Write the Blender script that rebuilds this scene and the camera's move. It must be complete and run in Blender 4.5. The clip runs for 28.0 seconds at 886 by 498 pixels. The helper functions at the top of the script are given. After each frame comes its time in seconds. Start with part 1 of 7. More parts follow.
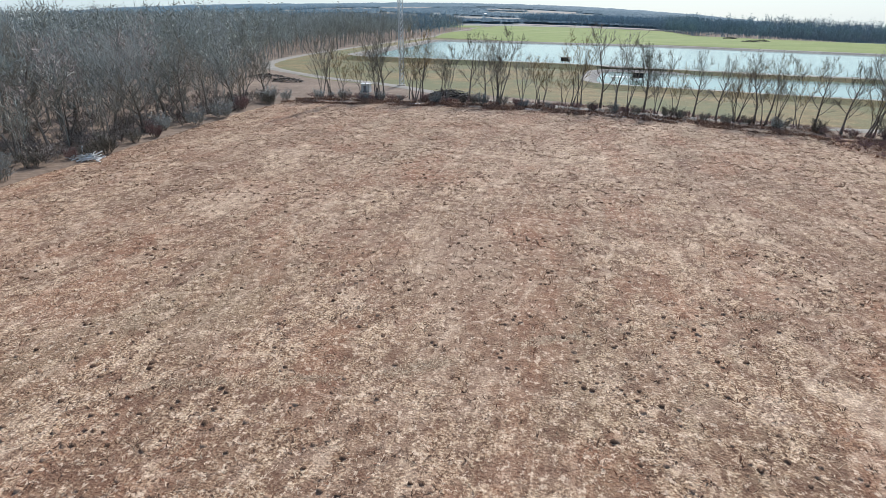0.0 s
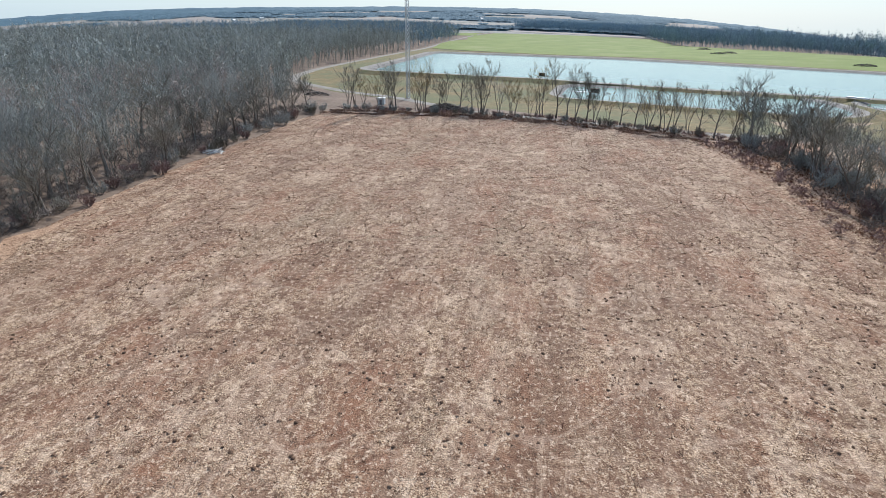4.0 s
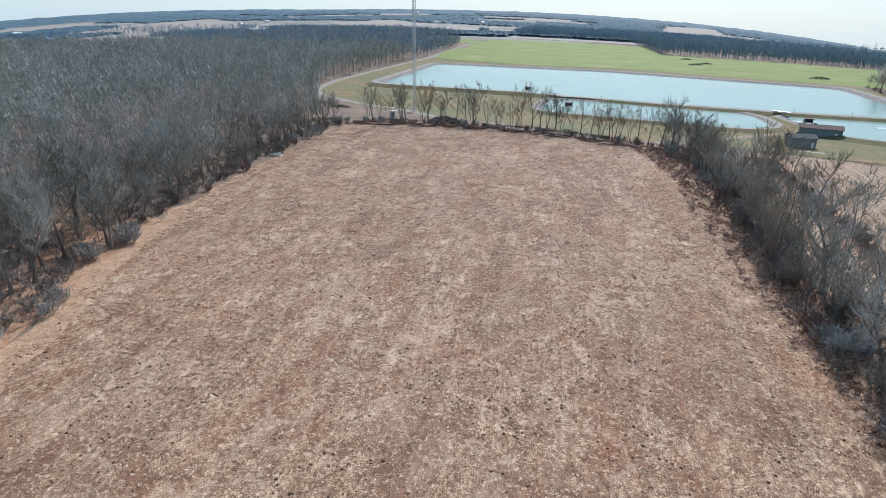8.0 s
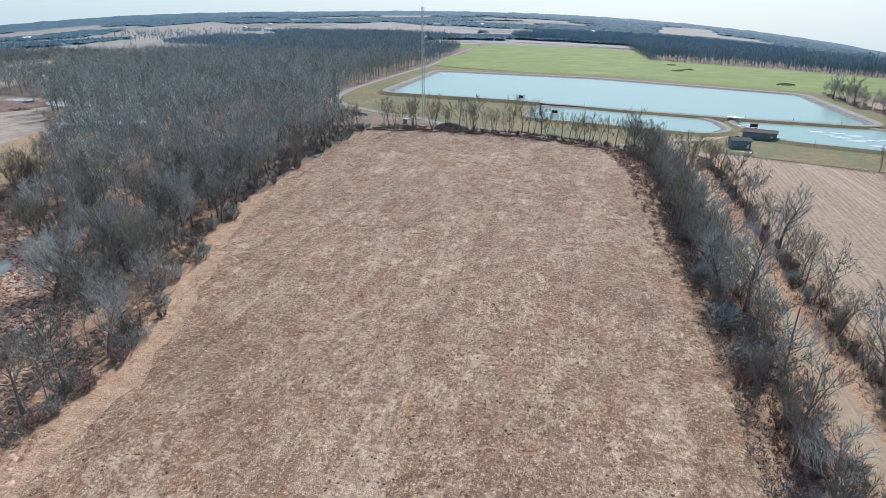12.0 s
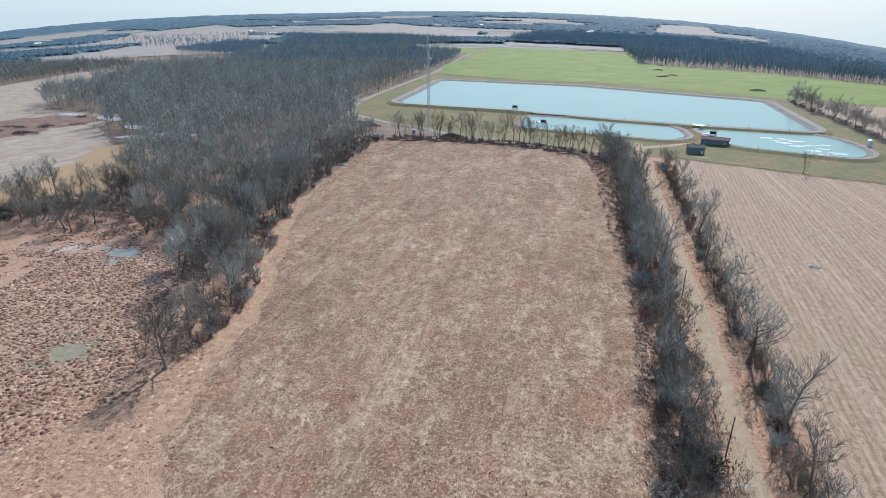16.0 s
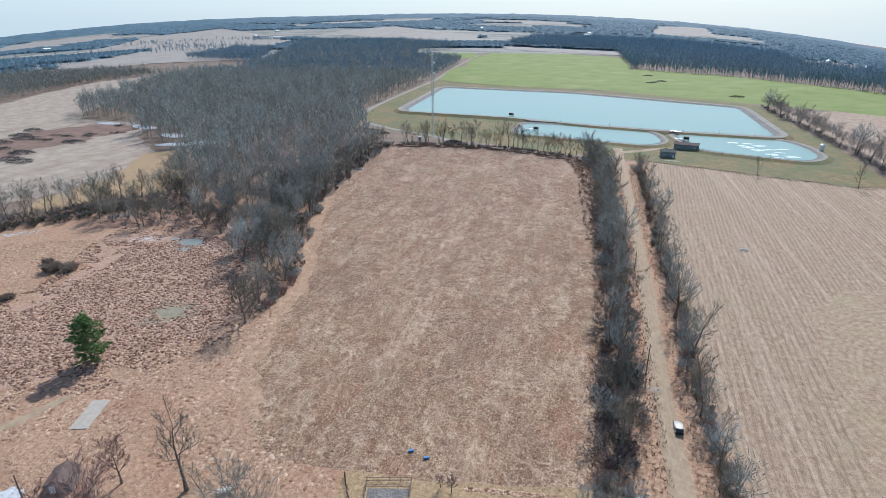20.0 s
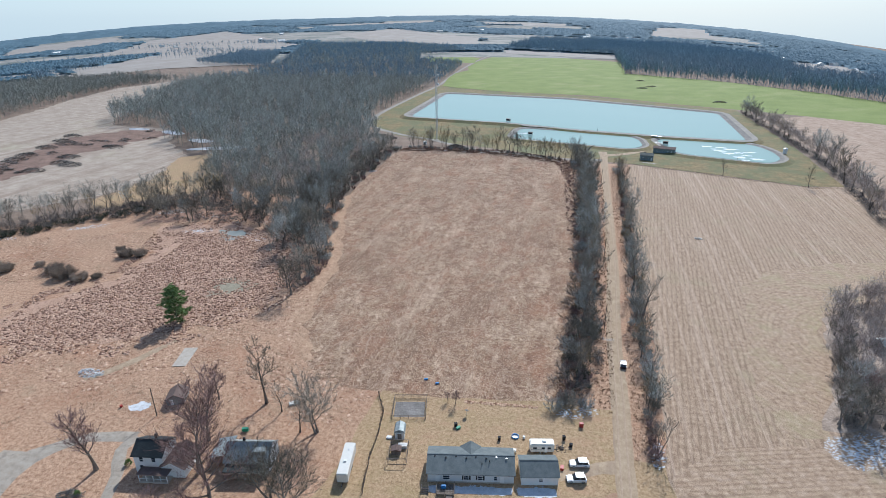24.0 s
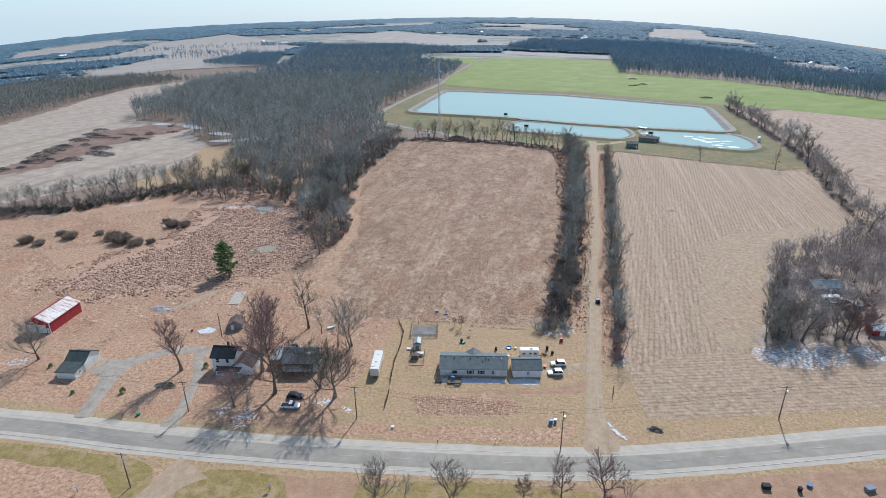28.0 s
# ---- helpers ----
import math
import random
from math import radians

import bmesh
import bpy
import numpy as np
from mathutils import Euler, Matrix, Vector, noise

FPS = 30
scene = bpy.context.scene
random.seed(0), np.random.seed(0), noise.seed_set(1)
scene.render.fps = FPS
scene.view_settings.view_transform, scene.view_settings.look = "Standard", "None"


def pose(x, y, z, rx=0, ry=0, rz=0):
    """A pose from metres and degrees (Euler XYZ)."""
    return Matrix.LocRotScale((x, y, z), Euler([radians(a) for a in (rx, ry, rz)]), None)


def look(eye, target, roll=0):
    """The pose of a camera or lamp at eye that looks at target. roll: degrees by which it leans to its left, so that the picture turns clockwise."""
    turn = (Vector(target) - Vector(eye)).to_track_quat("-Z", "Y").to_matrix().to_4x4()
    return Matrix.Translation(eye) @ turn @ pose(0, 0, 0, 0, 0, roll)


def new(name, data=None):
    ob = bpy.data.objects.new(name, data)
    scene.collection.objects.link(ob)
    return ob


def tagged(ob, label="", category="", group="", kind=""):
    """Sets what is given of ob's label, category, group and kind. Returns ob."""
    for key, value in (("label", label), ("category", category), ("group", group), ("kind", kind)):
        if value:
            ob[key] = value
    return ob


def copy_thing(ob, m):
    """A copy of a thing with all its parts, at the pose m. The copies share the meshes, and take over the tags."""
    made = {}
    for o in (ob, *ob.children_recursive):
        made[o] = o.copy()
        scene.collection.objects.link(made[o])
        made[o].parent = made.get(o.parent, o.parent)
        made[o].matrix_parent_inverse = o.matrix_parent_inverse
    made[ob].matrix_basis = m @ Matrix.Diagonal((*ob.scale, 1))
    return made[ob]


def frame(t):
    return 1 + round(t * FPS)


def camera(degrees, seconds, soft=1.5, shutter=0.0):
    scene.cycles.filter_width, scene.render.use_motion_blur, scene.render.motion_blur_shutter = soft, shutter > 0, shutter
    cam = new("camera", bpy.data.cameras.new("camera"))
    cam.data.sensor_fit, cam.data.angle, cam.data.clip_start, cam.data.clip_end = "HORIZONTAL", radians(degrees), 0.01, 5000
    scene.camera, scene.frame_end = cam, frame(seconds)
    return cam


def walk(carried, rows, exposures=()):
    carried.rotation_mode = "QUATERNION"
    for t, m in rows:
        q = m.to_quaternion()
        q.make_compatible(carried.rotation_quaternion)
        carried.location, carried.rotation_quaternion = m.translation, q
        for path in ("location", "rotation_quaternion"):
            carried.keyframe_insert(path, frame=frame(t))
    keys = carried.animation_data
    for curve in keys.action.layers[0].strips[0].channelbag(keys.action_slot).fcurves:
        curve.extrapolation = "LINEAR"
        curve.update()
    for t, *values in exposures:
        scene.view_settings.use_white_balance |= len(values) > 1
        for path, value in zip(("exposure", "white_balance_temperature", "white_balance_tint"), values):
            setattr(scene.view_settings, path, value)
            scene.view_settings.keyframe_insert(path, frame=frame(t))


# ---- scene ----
cam = camera(76.193, 28.0, soft=0.6)
walk(cam, [
    (0, pose(-83.73, 210.97, 22.11, 67.344, -0.346, 16.365)),
    (0.5, pose(-82.04, 205.16, 22.68, 67.352, -0.321, 16.344)),
    (1, pose(-80.33, 199.38, 23.70, 67.374, -0.305, 16.309)),
    (1.5, pose(-78.59, 193.42, 24.89, 67.407, -0.306, 16.259)),
    (2, pose(-76.83, 187.27, 26.15, 67.447, -0.328, 16.204)),
    (2.5, pose(-75.08, 181.03, 27.55, 67.491, -0.368, 16.157)),
    (3, pose(-73.35, 174.68, 29.05, 67.532, -0.420, 16.125)),
    (3.5, pose(-71.58, 168.27, 30.64, 67.555, -0.469, 16.107)),
    (5.5, pose(-61.79, 141.80, 38.34, 67.498, -0.714, 16.310)),
    (6, pose(-60.02, 135.77, 39.78, 67.507, -0.733, 16.309)),
    (7, pose(-56.82, 123.70, 42.62, 67.555, -0.714, 16.316)),
    (8, pose(-54.24, 111.89, 45.26, 67.611, -0.710, 16.325)),
    (9, pose(-51.39, 99.80, 48.23, 67.564, -0.615, 16.277)),
    (10, pose(-48.48, 87.49, 51.28, 67.531, -0.550, 16.236)),
    (11, pose(-45.77, 75.27, 54.25, 67.547, -0.523, 16.227)),
    (12, pose(-43.01, 62.75, 57.25, 67.583, -0.483, 16.248)),
    (12.5, pose(-41.52, 56.39, 58.92, 67.571, -0.433, 16.251)),
    (14.5, pose(-34.32, 30.66, 68.66, 67.414, -0.039, 16.295)),
    (15, pose(-33.06, 25.04, 70.44, 67.396, 0.009, 16.264)),
    (16, pose(-30.42, 14.25, 74.01, 67.374, 0.101, 16.249)),
    (17, pose(-27.60, 3.16, 77.51, 67.374, 0.178, 16.245)),
    (18, pose(-24.84, -8.10, 80.81, 67.387, 0.274, 16.228)),
    (19, pose(-22.28, -18.74, 84.03, 67.397, 0.357, 16.234)),
    (20, pose(-19.50, -28.50, 87.28, 67.401, 0.400, 16.280)),
    (21, pose(-16.53, -38.30, 90.63, 67.394, 0.444, 16.319)),
    (21.5, pose(-15.11, -43.46, 92.28, 67.395, 0.470, 16.330)),
    (23.5, pose(-9.77, -65.14, 98.53, 67.411, 0.520, 16.370)),
    (24, pose(-8.52, -70.71, 99.85, 67.420, 0.541, 16.380)),
    (24.5, pose(-7.36, -76.16, 100.65, 67.424, 0.565, 16.376)),
    (25, pose(-6.23, -81.34, 100.90, 67.433, 0.591, 16.360)),
    (25.5, pose(-5.08, -86.31, 100.89, 67.451, 0.625, 16.333)),
    (26, pose(-3.91, -91.21, 100.74, 67.477, 0.665, 16.302)),
    (27, pose(-1.55, -101.14, 100.15, 67.544, 0.725, 16.282)),
    (28, pose(0.68, -111.36, 99.32, 67.606, 0.762, 16.284)),
], [(0, -0.10, 6150, 8.6), (8, -0.13, 5980, 8.4), (28, -0.17, 5800, 7.6)])

# ---- daylight ----
SUN_UP, SUN_TURN = 40.0, 3.0            # degrees; the turn is from +y towards +x
world = bpy.data.worlds.new("sky")
scene.world = world
world.use_nodes = True
wn = world.node_tree.nodes
sky = wn.new("ShaderNodeTexSky")
sky.sky_type = "NISHITA"
sky.sun_disc = False
sky.sun_elevation, sky.sun_rotation = radians(SUN_UP), radians(SUN_TURN)
sky.air_density, sky.dust_density, sky.ozone_density = 1.0, 0.7, 1.4
haze = wn.new("ShaderNodeMix")          # thin white haze over the whole sky
haze.data_type = "RGBA"
up = wn.new("ShaderNodeSeparateXYZ")   # the haze is thick near the horizon and thins out overhead
world.node_tree.links.new(wn.new("ShaderNodeTexCoord").outputs["Generated"], up.inputs[0])
thin_out = wn.new("ShaderNodeMapRange")
thin_out.interpolation_type = "SMOOTHSTEP"
for k, v in ((1, 0.08), (2, 0.45), (3, 0.75), (4, 0.02)):
    thin_out.inputs[k].default_value = v
world.node_tree.links.new(up.outputs["Z"], thin_out.inputs[0])
world.node_tree.links.new(thin_out.outputs[0], haze.inputs[0])
haze.inputs[7].default_value = (4.65, 5.8, 6.5, 1)
world.node_tree.links.new(sky.outputs[0], haze.inputs[6])
world.node_tree.links.new(haze.outputs[2], wn["Background"].inputs[0])
wn["Background"].inputs[1].default_value = 0.15
sun = new("sun", bpy.data.lights.new("sun", "SUN"))
sun.data.energy, sun.data.angle, sun.data.color = 5.0, radians(0.6), (1.0, 0.96, 0.91)
a, b = radians(SUN_UP), radians(SUN_TURN)
sun.matrix_basis = look((0, 0, 200), (-math.sin(b) * math.cos(a), -math.cos(b) * math.cos(a), 200 - math.sin(a)))


# ---- materials ----
def surface(name, colours, size=1.0, fine=0.1, rough=0.9, bump=0.3, metal=0.0, island=0.0, rand=0.0, contrast=1.0,
            stretch=(1, 1, 1), world_space=True, spec=0.3, grain=0.35, detail=7):
    """Noise at two scales over a ramp of base colours; size and fine are metres."""
    m = bpy.data.materials.new(name)
    m.use_nodes = True
    nt = m.node_tree
    n, l = nt.nodes, nt.links
    p = n["Principled BSDF"]
    p.inputs["Roughness"].default_value = rough
    p.inputs["Metallic"].default_value = metal
    p.inputs["Specular IOR Level"].default_value = spec
    mp = n.new("ShaderNodeMapping")
    mp.inputs["Scale"].default_value = stretch
    if world_space:
        l.new(n.new("ShaderNodeNewGeometry").outputs["Position"], mp.inputs["Vector"])
    else:
        l.new(n.new("ShaderNodeTexCoord").outputs["Object"], mp.inputs["Vector"])
    big, small = n.new("ShaderNodeTexNoise"), n.new("ShaderNodeTexNoise")
    big.inputs["Scale"].default_value, big.inputs["Detail"].default_value = 1.0 / size, detail
    big.inputs["Roughness"].default_value = 0.62 if detail < 9 else 0.78
    small.inputs["Scale"].default_value, small.inputs["Detail"].default_value = 1.0 / fine, 3
    for t in (big, small):
        l.new(mp.outputs[0], t.inputs["Vector"])
    mix = n.new("ShaderNodeMix")
    mix.inputs[0].default_value = grain
    l.new(big.outputs[0], mix.inputs[2])
    l.new(small.outputs[0], mix.inputs[3])
    fac = mix.outputs[0]
    for amount, socket in ((island, "island"), (rand, "object")):
        if amount:
            src = n.new("ShaderNodeNewGeometry").outputs["Random Per Island"] if socket == "island" else n.new("ShaderNodeObjectInfo").outputs["Random"]
            mad = n.new("ShaderNodeMath")
            mad.operation = "MULTIPLY_ADD"
            mad.inputs[1].default_value, mad.inputs[2].default_value = amount, -amount / 2
            l.new(src, mad.inputs[0])
            add = n.new("ShaderNodeMath")
            l.new(mad.outputs[0], add.inputs[0])
            l.new(fac, add.inputs[1])
            fac = add.outputs[0]
    ramp = n.new("ShaderNodeValToRGB")
    half = 0.2 / contrast
    el = ramp.color_ramp.elements
    for i, c in enumerate(colours):
        pos = 0.5 - half + 2 * half * i / max(1, len(colours) - 1)
        if i < 2:
            el[i].position, el[i].color = pos, (*c, 1)
        else:
            el.new(pos).color = (*c, 1)
    l.new(fac, ramp.inputs[0])
    l.new(ramp.outputs[0], p.inputs["Base Color"])
    if bump:
        bp = n.new("ShaderNodeBump")
        bp.inputs["Strength"].default_value, bp.inputs["Distance"].default_value = bump, fine
        l.new(small.outputs[0], bp.inputs["Height"])
        l.new(bp.outputs[0], p.inputs["Normal"])
    return m


def patched(m, colour, size, lo, hi, amount=0.8, seed=0.0, stretch=(1, 1, 1), turn=0.0):
    """Patches of another base colour with a shape of their own (weeds, bare earth, stains)."""
    nt = m.node_tree
    n, l = nt.nodes, nt.links
    p = n["Principled BSDF"]
    src = p.inputs["Base Color"].links[0].from_socket
    mp = n.new("ShaderNodeMapping")
    mp.inputs["Location"].default_value = (seed, seed * 1.7, 0)
    mp.vector_type = "TEXTURE"             # long patches lie along the y axis, turned
    mp.inputs["Rotation"].default_value = (0, 0, radians(turn))
    mp.inputs["Scale"].default_value = tuple(1 / c for c in stretch)
    l.new(n.new("ShaderNodeNewGeometry").outputs["Position"], mp.inputs[0])
    t = n.new("ShaderNodeTexNoise")
    t.inputs["Scale"].default_value, t.inputs["Detail"].default_value, t.inputs["Roughness"].default_value = 1 / size, 11, 0.74
    l.new(mp.outputs[0], t.inputs["Vector"])
    mr = n.new("ShaderNodeMapRange")
    mr.inputs[1].default_value, mr.inputs[2].default_value, mr.inputs[4].default_value = lo, hi, amount
    l.new(t.outputs[0], mr.inputs[0])
    mx = n.new("ShaderNodeMix")
    mx.data_type = "RGBA"
    mx.inputs[7].default_value = (*colour, 1)
    l.new(mr.outputs[0], mx.inputs[0])
    l.new(src, mx.inputs[6])
    l.new(mx.outputs[2], p.inputs["Base Color"])
    return m


def veined(m, colour, size, width, amount, seed):
    """Narrow winding trails of another base colour."""
    nt = m.node_tree
    n, l = nt.nodes, nt.links
    p = n["Principled BSDF"]
    src = p.inputs["Base Color"].links[0].from_socket
    mp = n.new("ShaderNodeMapping")
    mp.inputs["Location"].default_value = (seed, seed * 2.3, 0)
    l.new(n.new("ShaderNodeNewGeometry").outputs["Position"], mp.inputs[0])
    t = n.new("ShaderNodeTexNoise")
    t.inputs["Scale"].default_value, t.inputs["Detail"].default_value, t.inputs["Roughness"].default_value = 1 / size, 3, 0.45
    l.new(mp.outputs[0], t.inputs["Vector"])
    off, mag, mr, mx = n.new("ShaderNodeMath"), n.new("ShaderNodeMath"), n.new("ShaderNodeMapRange"), n.new("ShaderNodeMix")
    off.operation, mag.operation, mx.data_type = "SUBTRACT", "ABSOLUTE", "RGBA"
    off.inputs[1].default_value = 0.5
    l.new(t.outputs[0], off.inputs[0])
    l.new(off.outputs[0], mag.inputs[0])
    for k, v in ((1, width * 0.4), (2, width), (3, amount), (4, 0.0)):
        mr.inputs[k].default_value = v
    l.new(mag.outputs[0], mr.inputs[0])
    mx.inputs[7].default_value = (*colour, 1)
    l.new(mr.outputs[0], mx.inputs[0])
    l.new(src, mx.inputs[6])
    l.new(mx.outputs[2], p.inputs["Base Color"])
    return m


def rowed(m, colour, period, amount, turn=0.0, centre=None):
    """Drilled rows: parallel lines, or rings round a centre where the machine turned."""
    nt = m.node_tree
    n, l = nt.nodes, nt.links
    p = n["Principled BSDF"]
    src = p.inputs["Base Color"].links[0].from_socket
    mp = n.new("ShaderNodeMapping")
    if centre:
        mp.inputs["Location"].default_value = (-centre[0], -centre[1], 0)
    mp.inputs["Rotation"].default_value = (0, 0, radians(turn))
    l.new(n.new("ShaderNodeNewGeometry").outputs["Position"], mp.inputs[0])
    t = n.new("ShaderNodeTexWave")
    t.wave_type, t.rings_direction = ("RINGS", "Z") if centre else ("BANDS", "X")
    t.inputs["Scale"].default_value, t.inputs["Distortion"].default_value = 0.314 / period, 0.7
    t.inputs["Detail"].default_value, t.inputs["Detail Scale"].default_value = 3, 0.35
    l.new(mp.outputs[0], t.inputs["Vector"])
    br = n.new("ShaderNodeTexNoise")
    br.inputs["Scale"].default_value, br.inputs["Detail"].default_value, br.inputs["Roughness"].default_value = 0.8, 8, 0.7
    mb = n.new("ShaderNodeMapping")
    mb.inputs["Scale"].default_value = (0.6, 0.6, 1) if centre else (1, 0.1, 1)
    l.new(mp.outputs[0], mb.inputs[0])
    l.new(mb.outputs[0], br.inputs["Vector"])
    mul = n.new("ShaderNodeMath")
    mul.operation = "MULTIPLY"
    l.new(t.outputs["Fac"], mul.inputs[0])
    l.new(br.outputs[0], mul.inputs[1])
    mr = n.new("ShaderNodeMapRange")
    mr.inputs[1].default_value, mr.inputs[2].default_value, mr.inputs[4].default_value = 0.22, 0.5, amount
    l.new(mul.outputs[0], mr.inputs[0])
    mx = n.new("ShaderNodeMix")
    mx.data_type = "RGBA"
    mx.inputs[7].default_value = (*colour, 1)
    l.new(mr.outputs[0], mx.inputs[0])
    l.new(src, mx.inputs[6])
    l.new(mx.outputs[2], p.inputs["Base Color"])
    return m


def plain(name, colour, rough=0.6, metal=0.0, vary=0.12, size=0.6, spec=0.4):
    """A painted or cast surface with slight mottling and dirt."""
    dark, light = tuple(c * (1 - vary) for c in colour), tuple(min(0.95, c * (1 + vary)) for c in colour)
    return surface(name, (dark, colour, light), size, size / 9, rough, 0.08, metal, world_space=False, spec=spec)


